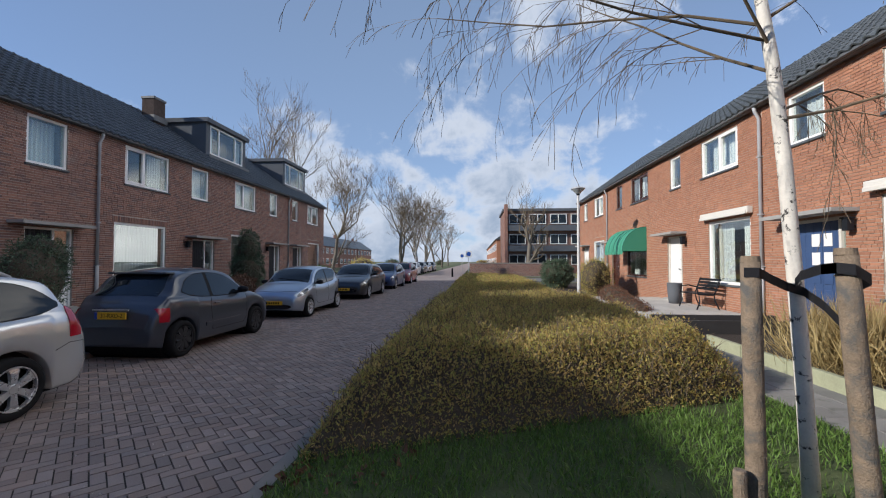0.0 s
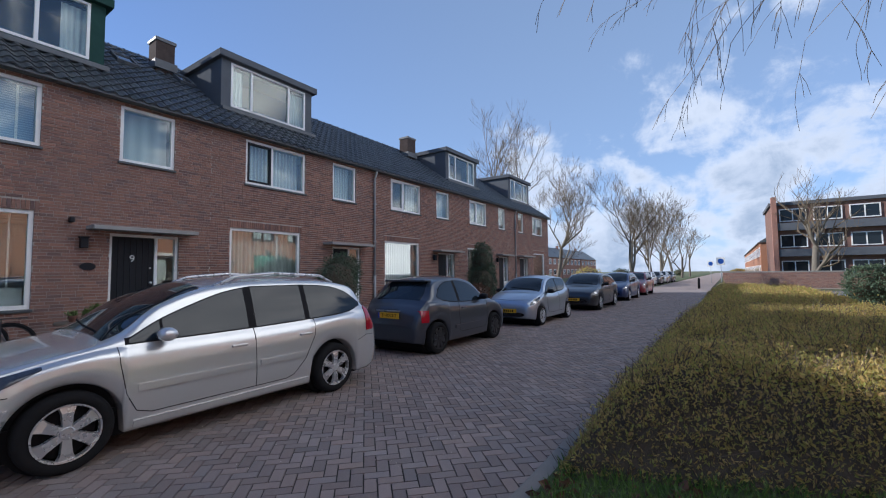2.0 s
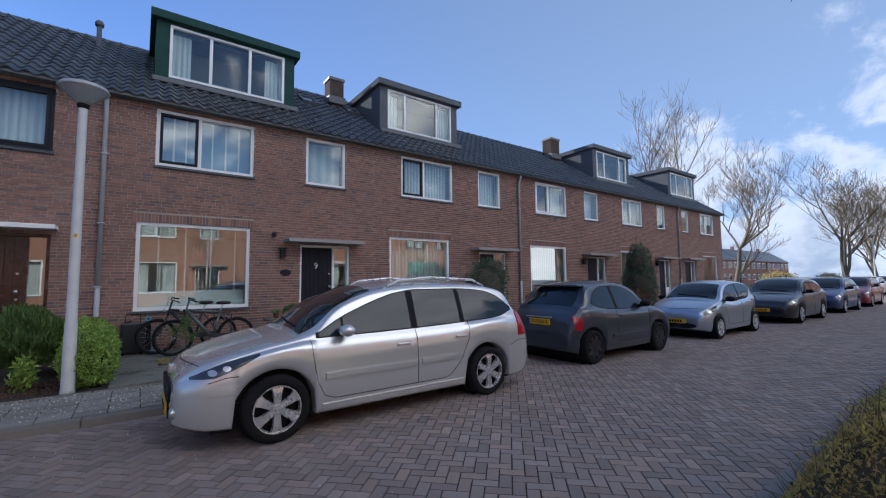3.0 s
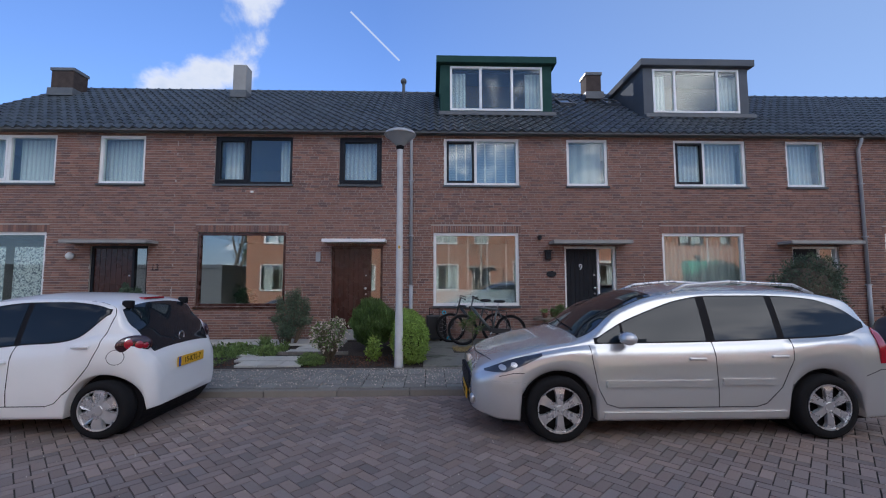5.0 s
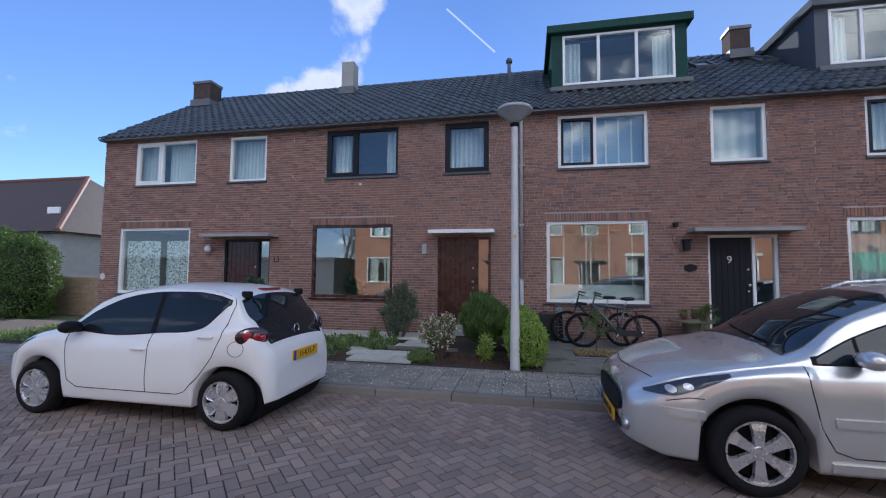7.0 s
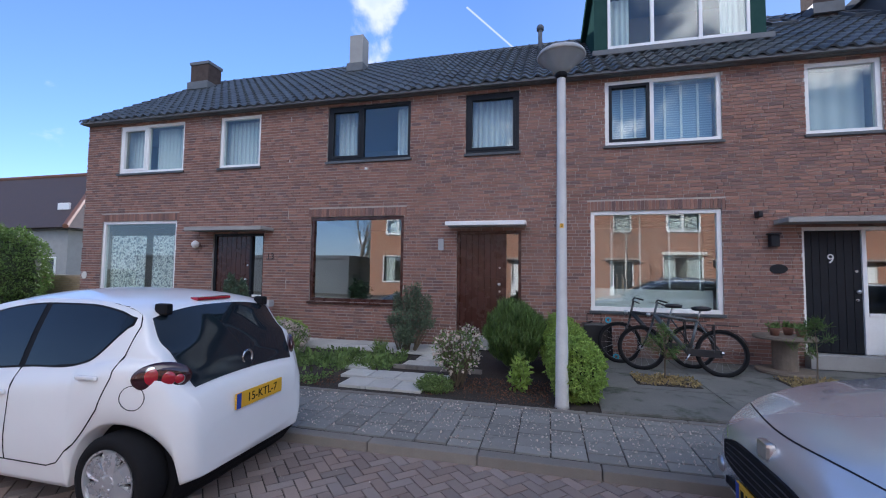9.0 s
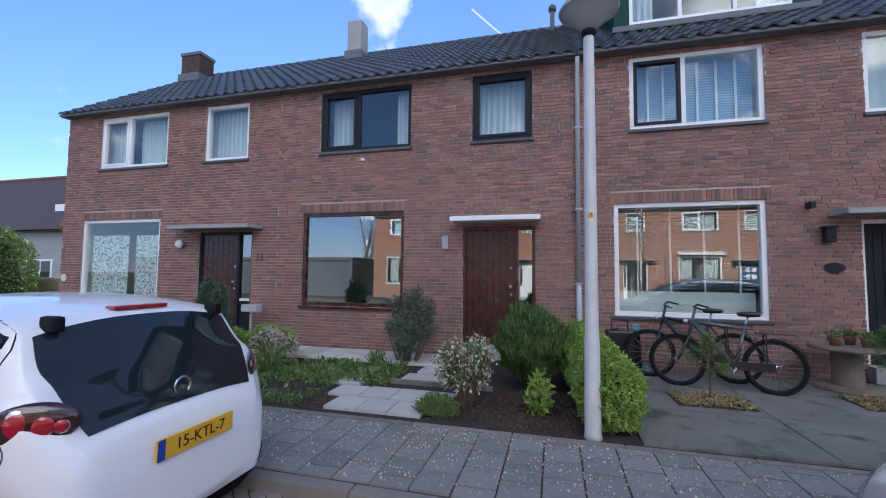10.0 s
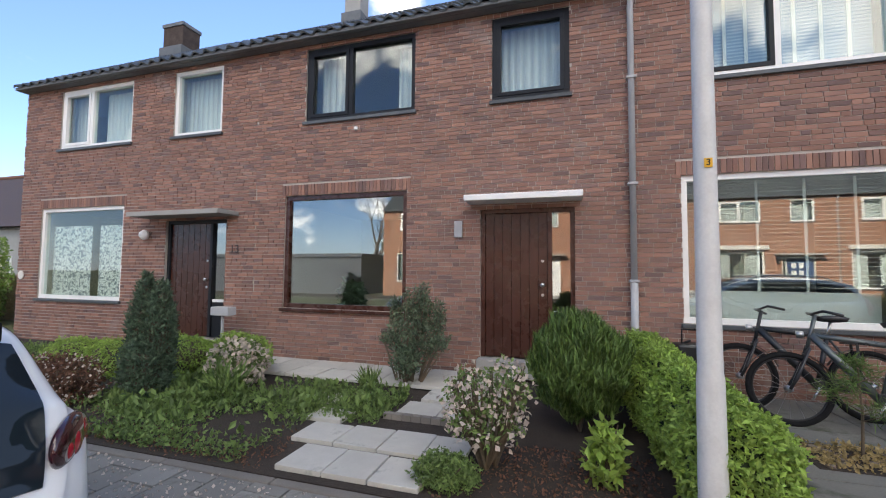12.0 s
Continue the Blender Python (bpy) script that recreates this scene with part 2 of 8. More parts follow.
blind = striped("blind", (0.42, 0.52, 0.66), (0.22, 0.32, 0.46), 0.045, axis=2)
lace_pattern = material("lace_pattern", (0.78, 0.78, 0.76), 0.8, vary=0.06, bump=0.0, spots=((0.22, 0.24, 0.27), 0.50, 0.55, 17.0))
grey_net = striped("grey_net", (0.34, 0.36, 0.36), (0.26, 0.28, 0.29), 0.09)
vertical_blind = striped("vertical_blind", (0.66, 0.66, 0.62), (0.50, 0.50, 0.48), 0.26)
pane_clear = glass("pane_clear")
pane_upper = glass("pane_upper", ior=1.75)
car_pane = material("roof_pane", (0.05, 0.06, 0.07), 0.04, vary=0.0, bump=0.0, spec=0.8)
soil = material("soil", (0.045, 0.034, 0.026), 0.95, scale=9, fine=60, vary=0.35, bump=0.9)
turf = material("turf", (0.07, 0.09, 0.03), 0.95, scale=1.2, fine=40, vary=0.3, bump=0.8)
verge = material("verge", (0.10, 0.11, 0.045), 0.95, scale=0.15, fine=6, vary=0.25, bump=0.3)
asphalt = material("asphalt", (0.16, 0.15, 0.14), 0.9, scale=0.6, fine=40, vary=0.15)


# ---- building helpers ----
def mesh_of(name, verts, faces):
    """A mesh from numpy arrays: verts (n, 3), faces (m, 3 or 4)."""
    verts, faces = np.asarray(verts, np.float32), np.asarray(faces, np.int32)
    me = bpy.data.meshes.new(name)
    k = faces.shape[1]
    me.vertices.add(len(verts))
    me.vertices.foreach_set("co", verts.ravel())
    me.loops.add(faces.size)
    me.loops.foreach_set("vertex_index", faces.ravel())
    me.polygons.add(len(faces))
    me.polygons.foreach_set("loop_start", np.arange(0, faces.size, k, dtype=np.int32))
    me.update(calc_edges=True)
    me.validate()
    me.shade_flat()
    return me


def link(name, me, mat, parent=None, label="", smooth=False, kind=""):
    if mat and not me.materials:
        me.materials.append(mat)
    if smooth:
        me.polygons.foreach_set("use_smooth", np.ones(len(me.polygons), bool))
    ob = new(name, me)
    if parent:
        ob.parent = parent
    return tagged(ob, label, kind=kind)


def part(name, bm, mat, parent=None, label="", smooth=False, kind=""):
    me = bpy.data.meshes.new(name)
    bm.normal_update()
    bm.to_mesh(me)
    bm.free()
    return link(name, me, mat, parent, label, smooth, kind)


def empty(name, m, label="", category="", group="", kind=""):
    ob = new(name)
    ob.matrix_basis = m
    ob.empty_display_size = 0.2
    return tagged(ob, label, category, group, kind)


def box(bm, x0, x1, y0, y1, z0, z1, bevel=0.0, m=None):
    vs = [bm.verts.new((x, y, z)) for z in (z0, z1) for y in (y0, y1) for x in (x0, x1)]
    fs = [bm.faces.new([vs[i] for i in q]) for q in ((0, 2, 3, 1), (4, 5, 7, 6), (0, 1, 5, 4), (2, 6, 7, 3), (0, 4, 6, 2), (1, 3, 7, 5))]
    if bevel:
        es = list({e for f in fs for e in f.edges})
        r = bmesh.ops.bevel(bm, geom=es, offset=bevel, segments=2, affect="EDGES", profile=0.6)
        vs = list({v for f in r["faces"] for v in f.verts} | {v for v in vs if v.is_valid})
    if m is not None:
        bmesh.ops.transform(bm, matrix=m, verts=vs)
    return bm


def boxes(*rows, bevel=0.0):
    bm = bmesh.new()
    for r in rows:
        box(bm, *r, bevel=bevel)
    return bm


def tube(bm, path, radii, sides=10, cap=True):
    """A round bar along a path of points, with a radius at each."""
    path = [Vector(p) for p in path]
    if isinstance(radii, (int, float)):
        radii = [radii] * len(path)
    rings, side = [], None
    for i, p in enumerate(path):
        way = (path[min(i + 1, len(path) - 1)] - path[max(i - 1, 0)]).normalized()
        if side is None:
            side = way.orthogonal().normalized()
        side = (side - way * side.dot(way)).normalized()
        other = way.cross(side)
        rings.append([bm.verts.new(p + radii[i] * (math.cos(a) * side + math.sin(a) * other)) for a in [2 * math.pi * k / sides for k in range(sides)]])
    for a, b in zip(rings, rings[1:]):
        for k in range(sides):
            bm.faces.new((a[k], a[(k + 1) % sides], b[(k + 1) % sides], b[k]))
    if cap:
        bm.faces.new(rings[0][::-1])
        bm.faces.new(rings[-1])
    return bm


def spun(bm, profile, sides=20, m=None, cap=True):
    """A turned shape about z from a profile of (radius, height)."""
    rings = []
    for r, z in profile:
        rings.append([bm.verts.new((r * math.cos(2 * math.pi * k / sides), r * math.sin(2 * math.pi * k / sides), z)) for k in range(sides)])
    fs = []
    for a, b in zip(rings, rings[1:]):
        for k in range(sides):
            fs.append(bm.faces.new((a[k], a[(k + 1) % sides], b[(k + 1) % sides], b[k])))
    if cap:
        fs += [bm.faces.new(rings[0][::-1]), bm.faces.new(rings[-1])]
    if m is not None:
        bmesh.ops.transform(bm, matrix=m, verts=[v for r in rings for v in r])
    return bm


def blocks_mesh(name, lo, hi, drop=None, open_side=None):
    """Many small blocks in one mesh: lo and hi (n, 3) are their corners. open_side leaves out one hidden side: 'y+' or 'z-'."""
    lo, hi = np.asarray(lo, float), np.asarray(hi, float)
    n = len(lo)
    pick = np.array([[(i >> 0) & 1, (i >> 1) & 1, (i >> 2) & 1] for i in range(8)])
    v = lo[:, None, :] + pick[None] * (hi - lo)[:, None, :]
    sides = {"z-": (0, 2, 3, 1), "z+": (4, 5, 7, 6), "y-": (0, 1, 5, 4), "y+": (2, 6, 7, 3), "x-": (0, 4, 6, 2), "x+": (1, 3, 7, 5)}
    quads = np.array([q for k, q in sides.items() if k != open_side])
    f = (np.arange(n)[:, None, None] * 8 + quads[None]).reshape(-1, 4)
    return mesh_of(name, v.reshape(-1, 3), f)


def cut_spans(a, b, holes):
    """The stretches of a..b left when the holes are taken out."""
    out = [(a, b)]
    for h0, h1 in holes:
        nxt = []
        for s, e in out:
            if h1 <= s or h0 >= e:
                nxt.append((s, e))
            else:
                if h0 > s:
                    nxt.append((s, h0))
                if h1 < e:
                    nxt.append((h1, e))
        out = nxt
    return out


def ring(bm, c, r, tube_r, axis_m, sides=36, k=8):
    vs = []
    for i in range(sides):
        a = 2 * math.pi * i / sides
        vs.append([bm.verts.new(axis_m @ Vector(((r + tube_r * math.cos(2 * math.pi * j / k)) * math.cos(a), tube_r * math.sin(2 * math.pi * j / k), (r + tube_r * math.cos(2 * math.pi * j / k)) * math.sin(a))) + c) for j in range(k)])
    for i in range(sides):
        for j in range(k):
            a, b = vs[i], vs[(i + 1) % sides]
            bm.faces.new((a[j], a[(j + 1) % k], b[(j + 1) % k], b[j]))
    return bm

# ---- the terraced houses ----
COURSE, BRICK_L = 0.0625, 0.215
EAVE, RIDGE_Y, RIDGE_Z = 5.50, 3.80, 8.18
rng = random.Random(7)


def brickwork(width, top, holes, bottom=0.05, seed=1):
    """Bricks of a front wall as corner pairs; holes are (x0, x1, z0, z1), each with a soldier course above if marked."""
    r = random.Random(seed)
    lo, hi = [], []
    rows = int((top - bottom) / COURSE)
    soldiers = [(h[0] - 0.06, h[1] + 0.06, h[3], h[3] + 0.185) for h in holes if h[4]]
    for i in range(rows):
        z0 = bottom + i * COURSE
        z1 = z0 + COURSE - 0.012
        mid = (z0 + z1) / 2
        gaps = [(h[0], h[1]) for h in holes if h[2] < mid < h[3]] + [(s[0], s[1]) for s in soldiers if s[2] < mid < s[3]]
        x = -r.choice((0.0, 0.055, 0.11, 0.165)) - 0.02
        while x < width:
            long = BRICK_L if r.random() < 0.72 else 0.103
            a, b = max(x, 0.0), min(x + long - 0.011, width)
            for s, e in cut_spans(a, b, gaps):
                if e - s > 0.02:
                    out = -0.004 - r.random() * 0.006
                    lo.append((s, out, z0 + r.uniform(-0.001, 0.001)))
                    hi.append((e, 0.01, z1))
            x += long
    for x0, x1, z0, z1 in soldiers:
        n = round((x1 - x0) / COURSE)
        for k in range(n):
            a = x0 + (x1 - x0) * k / n
            lo.append((a + 0.004, -0.006 - r.random() * 0.005, z0 + 0.004))
            hi.append((a + (x1 - x0) / n - 0.005, 0.01, z1 - 0.006))
    return np.array(lo), np.array(hi)


def wall_with_holes(x0, x1, z0, z1, y0, y1, holes):
    """A wall slab with openings that go through it."""
    bm = bmesh.new()
    zs = sorted({z0, z1, *[h[2] for h in holes], *[h[3] for h in holes]})
    for a, b in zip(zs, zs[1:]):
        mid = (a + b) / 2
        for s, e in cut_spans(x0, x1, [(h[0], h[1]) for h in holes if h[2] < mid < h[3]]):
            box(bm, s, e, y0, y1, a, b)
    bmesh.ops.remove_doubles(bm, verts=bm.verts, dist=0.0005)
    return bm


def window(house, x0, x1, z0, z1, frame_mat, cuts=(), sash=None, sash_mat=None, pane=None, sill_mat=None, depth=0.10, label="", reveal=0.03):
    """A window in a front wall: frame, uprights, panes, an opening light and a sill."""
    f, y0 = 0.072, reveal
    ob = part("window", boxes((x0, x1, y0, y0 + depth, z0, z0 + f), (x0, x1, y0, y0 + depth, z1 - f, z1), (x0, x0 + f, y0, y0 + depth, z0 + f, z1 - f), (x1 - f, x1, y0, y0 + depth, z0 + f, z1 - f), bevel=0.005), frame_mat, house, label)
    edges = [x0 + f, *[x0 + (x1 - x0) * c for c in cuts], x1 - f]
    for c in edges[1:-1]:
        part("upright", boxes((c - 0.035, c + 0.035, y0 + 0.002, y0 + depth - 0.004, z0 + f, z1 - f), bevel=0.004), frame_mat, ob)
    for i, (a, b) in enumerate(zip(edges, edges[1:])):
        a, b = a + (0.035 if i else 0), b - (0.035 if i < len(edges) - 2 else 0)
        if sash == i:
            g, sm = 0.055, sash_mat or frame_mat
            part("sash", boxes((a, b, y0 - 0.012, y0 + 0.06, z0 + f, z0 + f + g), (a, b, y0 - 0.012, y0 + 0.06, z1 - f - g, z1 - f), (a, a + g, y0 - 0.012, y0 + 0.06, z0 + f + g, z1 - f - g), (b - g, b, y0 - 0.012, y0 + 0.06, z0 + f + g, z1 - f - g), bevel=0.004), sm, ob, "opening light")
            a, b = a + g, b - g
            lo_z, hi_z = z0 + f + g, z1 - f - g
        else:
            lo_z, hi_z = z0 + f, z1 - f
        p = part("pane", boxes((a, b, y0 + 0.045, y0 + 0.051, lo_z, hi_z)), pane or pane_clear, ob)
        p.visible_shadow = False
    part("sill", boxes((x0 - 0.03, x1 + 0.03, -0.05, y0 + 0.02, z0 - 0.055, z0 - 0.003), bevel=0.006), sill_mat or tile_dark, ob)
    return ob


def curtain(house, x0, x1, z0, z1, mat, y=0.32, folds=0.05, label="white net curtain hanging behind a window"):
    """A hanging cloth with folds, behind a window; it hangs by itself."""
    n = max(int((x1 - x0) / 0.018), 4)
    vs, fs = [], []
    for i in range(n + 1):
        x = x0 + (x1 - x0) * i / n
        dy = folds * 0.5 * math.sin(x * 55 + 0.6 * math.sin(x * 13))
        vs += [(x, y + dy, z0), (x, y + dy * 0.6, z1)]
    for i in range(n):
        fs.append((2 * i, 2 * i + 2, 2 * i + 3, 2 * i + 1))
    me = mesh_of("curtain", vs, fs)
    ob = link("curtain", me, mat, None, label, True)
    ob.matrix_basis = house.matrix_basis.copy()
    return tagged(ob, category="curtain")


def pantiles(name, width, y_eave, z_eave, y_ridge, z_ridge, step=0.25, row=0.335, holes=(), x_start=0.0):
    """Curved roof tiles as a list of single tile shapes: vertices and faces of each, laid on the slope."""
    run = math.hypot(y_ridge - y_eave, z_ridge - z_eave)
    uy, uz = (y_ridge - y_eave) / run, (z_ridge - z_eave) / run
    ny, nz = -uz, uy
    prof = [(0.0, 0.018), (0.04, 0.054), (0.085, 0.066), (0.13, 0.042), (0.175, 0.008), (0.22, 0.002), (0.26, 0.02)]
    rows, cols = int(run / row) + 1, round(width / step)
    prof = [(px * width / cols / step, h) for px, h in prof]
    step = width / cols
    places = []
    for j in range(rows):
        for i in range(cols):
            x, s = x_start + i * step, j * row
            cx, cs = x + step / 2, s + row / 2
            cy = y_eave + uy * cs
            if any(h[0] < cx < h[1] and h[2] < cy < h[3] for h in holes):
                continue
            places.append((x, s))
    tv, tf = [], []
    for k, (s, lift) in enumerate(((-0.02, 0.040), (row + 0.02, 0.004))):
        tv += [(px, s, h + lift) for px, h in prof]
    m = len(prof)
    tv += [(px, -0.02, h + 0.008) for px, h in prof]
    for i in range(m - 1):
        tf.append((i, i + 1, m + i + 1, m + i))
        tf.append((2 * m + i, 2 * m + i + 1, i + 1, i))
    tv, tf = np.array(tv), np.array(tf)
    out = []
    for x, s in places:
        s2 = min(s, run - row * 0.6)
        j = rng.uniform(-0.004, 0.004)
        out.append((x, y_eave + uy * s2 + ny * j, z_eave + uz * s2 + nz * j))
    local = np.stack([tv[:, 0], uy * tv[:, 1] + ny * tv[:, 2], uz * tv[:, 1] + nz * tv[:, 2]], 1)
    return local, tf, np.array(out)


def joined(local, faces, places):
    n = len(places)
    v = (local[None] + places[:, None, :]).reshape(-1, 3)
    f = (faces[None] + (np.arange(n) * len(local))[:, None, None]).reshape(-1, faces.shape[1])
    return v, f


def canopy(house, x0, x1, z, deep, mat, label):
    part("canopy", boxes((x0, x1, -deep, 0.0, z, z + 0.075), (x0 + 0.01, x1 - 0.01, -deep - 0.012, -deep, z - 0.01, z + 0.06), bevel=0.008), mat, house, label)


def front_door(house, x0, x1, split, z0, z1, leaf_mat, frame_mat, planks=7, side="right", handle_at=0.9, label=""):
    """A front door set in its frame with a narrow side light, boarded leaf, handle, lock and step."""
    f = 0.06
    d = part("door", boxes((x0, x1, 0.05, 0.16, z1 - f, z1), (x0, x0 + f, 0.05, 0.16, z0, z1 - f), (x1 - f, x1, 0.05, 0.16, z0, z1 - f), (split - 0.03, split + 0.03, 0.052, 0.158, z0, z1 - f), bevel=0.005), frame_mat, house, label)
    la, lb = (x0 + f, split - 0.03) if side == "right" else (split + 0.03, x1 - f)
    ga, gb = (split + 0.03, x1 - f) if side == "right" else (x0 + f, split - 0.03)
    w = (lb - la) / planks
    for k in range(planks):
        part("board", boxes((la + k * w + 0.003, la + (k + 1) * w - 0.003, 0.085, 0.125, z0 + 0.01, z1 - f - 0.005), bevel=0.004), leaf_mat, d)
    part("leaf_core", boxes((la, lb, 0.10, 0.12, z0, z1 - f)), leaf_mat, d)
    hx = lb - 0.07 if handle_at > 0.5 else la + 0.07
    bm = bmesh.new()
    spun(bm, [(0.012, 0.0), (0.012, 0.03), (0.032, 0.04), (0.034, 0.055), (0.02, 0.07), (0.002, 0.072)], 14, pose(hx, 0.085, z0 + 1.02, 90))
    part("door_knob", bm, steel, d, "round metal knob", True)
    bm = bmesh.new()
    spun(bm, [(0.022, 0.0), (0.022, 0.008), (0.002, 0.01)], 12, pose(hx, 0.085, z0 + 0.88, 90))
    part("lock", bm, steel, d)
    part("peephole", spun(bmesh.new(), [(0.022, 0.0), (0.022, 0.008), (0.002, 0.01)], 12, pose(hx, 0.085, z0 + 1.35, 90)), steel, d)
    low = z0 + 0.62
    part("side_panel", boxes((ga, gb, 0.09, 0.13, z0, low), bevel=0.004), frame_mat, d)
    p = part("side_light", boxes((ga, gb, 0.10, 0.108, low + 0.05, z1 - f)), pane_clear, d, "narrow frosted pane")
    p.visible_shadow = False
    part("letter_slot", boxes((ga + 0.02, gb - 0.02, 0.07, 0.1, low + 0.0, low + 0.05), bevel=0.004), white_paint, d)
    part("door_step", boxes((x0 - 0.02, x1 + 0.02, -0.18, 0.06, 0.14, z0 - 0.005), bevel=0.01), concrete, d)
    return d


def terraced_house(m, width, holes, bricks, mort, label, category="house", roof_holes=(), loose_bricks=None, loose_tiles=None, gable=(), seed=1):
    """Shell of one house: walls with openings, brickwork, floors, roof with pantiles, gutter."""
    h = empty("terraced_house", m, label, category, "terraced houses")
    wall = part("wall", wall_with_holes(0.0, width, -0.1, EAVE, 0.004, 0.26, holes), mort, h)
    lo, hi = brickwork(width, EAVE - 0.02, holes, 0.08, seed)
    if loose_bricks:
        x0, x1, z0, z1 = loose_bricks
        c = (lo + hi) / 2
        near = np.where((c[:, 0] > x0) & (c[:, 0] < x1) & (c[:, 2] > z0) & (c[:, 2] < z1))[0][:300]
        LOOSE.append((wall, lo[near], hi[near], bricks))
        rest = np.setdiff1d(np.arange(len(lo)), near)
        lo, hi = lo[rest], hi[rest]
    link("brickwork", blocks_mesh("brickwork", lo, hi, open_side="y+"), bricks, wall, kind="stuff")
    back, top = 2 * RIDGE_Y, RIDGE_Z
    bm = boxes((0.0, width, back - 0.24, back, -0.1, EAVE))
    part("back_wall", bm, mort, h)
    for x in (0.0, width):
        end = x in gable
        bm = bmesh.new()
        a, b = (x, x + 0.06) if x == 0 else (x - 0.06, x)
        prof = [(0.26, -0.1), (back - 0.24, -0.1), (back - 0.24, EAVE), (RIDGE_Y, top - 0.12), (0.26, EAVE)]
        l = [bm.verts.new((a, y, z)) for y, z in prof]
        r = [bm.verts.new((b, y, z)) for y, z in prof]
        bm.faces.new(l), bm.faces.new(r[::-1])
        for i in range(len(prof)):
            j = (i + 1) % len(prof)
            bm.faces.new((l[i], r[i], r[j], l[j]))
        bmesh.ops.recalc_face_normals(bm, faces=bm.faces)
        part("side_wall", bm, plaster if not end else mort, h)
    part("storey_floor", boxes((0.06, width - 0.06, 0.26, back - 0.24, 0.10, 0.20), (0.06, width - 0.06, 0.26, back - 0.24, 2.86, 3.06), (0.06, width - 0.06, 0.26, back - 0.24, 5.36, 5.46)), plaster, h)
    part("inner_wall", boxes((0.06, width - 0.06, 3.7, 3.8, 0.20, 2.86), (0.06, width - 0.06, 3.7, 3.8, 3.06, 5.36), (width * 0.61, width * 0.61 + 0.08, 0.26, 3.7, 0.2, 2.86), (width * 0.61, width * 0.61 + 0.08, 0.26, 3.7, 3.06, 5.36)), plaster, h)
    # roof: boarding under the tiles on both slopes
    over = 0.16
    sl = (RIDGE_Z - EAVE) / RIDGE_Y
    bm = bmesh.new()
    for s in (0, 1):
        ys = (-over, RIDGE_Y) if s == 0 else (back + over, RIDGE_Y)
        z0 = EAVE - over * sl
        q = [(0, ys[0], z0), (width, ys[0], z0), (width, ys[1], RIDGE_Z), (0, ys[1], RIDGE_Z)]
        up = [bm.verts.new(p) for p in q]
        dn = [bm.verts.new((p[0], p[1], p[2] - 0.07)) for p in q]
        bm.faces.new(up if s == 0 else up[::-1]), bm.faces.new(dn[::-1] if s == 0 else dn)
        for i in range(4):
            j = (i + 1) % 4
            bm.faces.new((up[i], dn[i], dn[j], up[j]))
    roof = part("roof", bm, tile_dark, h)
    local, faces, places = pantiles("roof_tile", width + 0.01, -over - 0.06, EAVE - over * sl + 0.005 - 0.06 * sl, RIDGE_Y, RIDGE_Z + 0.015, holes=roof_holes)
    if loose_tiles:
        near = np.where((places[:, 0] > loose_tiles[0]) & (places[:, 0] < loose_tiles[1]) & (places[:, 1] < loose_tiles[2]))[0][:300]
        LOOSE_TILES.append((roof, local, faces, places[near]))
        places = places[np.setdiff1d(np.arange(len(places)), near)]
    v, f = joined(local, faces, places)
    link("roof_tiles", mesh_of("roof_tiles", v, f), tile_dark, roof, smooth=False, kind="stuff")
    bm = bmesh.new()
    n = int(width / 0.36)
    for i in range(n):
        a = i * width / n
        tube(bm, [(a, RIDGE_Y, RIDGE_Z + 0.005), (a + width / n * 0.92, RIDGE_Y, RIDGE_Z + 0.0), (a + width / n + 0.03, RIDGE_Y, RIDGE_Z + 0.012)], [0.095, 0.095, 0.115], 10)
    part("ridge_tiles", bm, tile_dark, roof, kind="stuff")
    # box gutter with a rounded lip
    zg = EAVE - over * sl
    part("gutter", boxes((0, width, -0.24, -0.02, zg - 0.062, zg + 0.006), bevel=0.018), lead, h, "grey zinc eaves gutter")
    part("eaves_board", boxes((0, width, -0.02, 0.0, zg - 0.05, zg + 0.02)), black_paint, h)
    return h


LOOSE, LOOSE_TILES = [], []


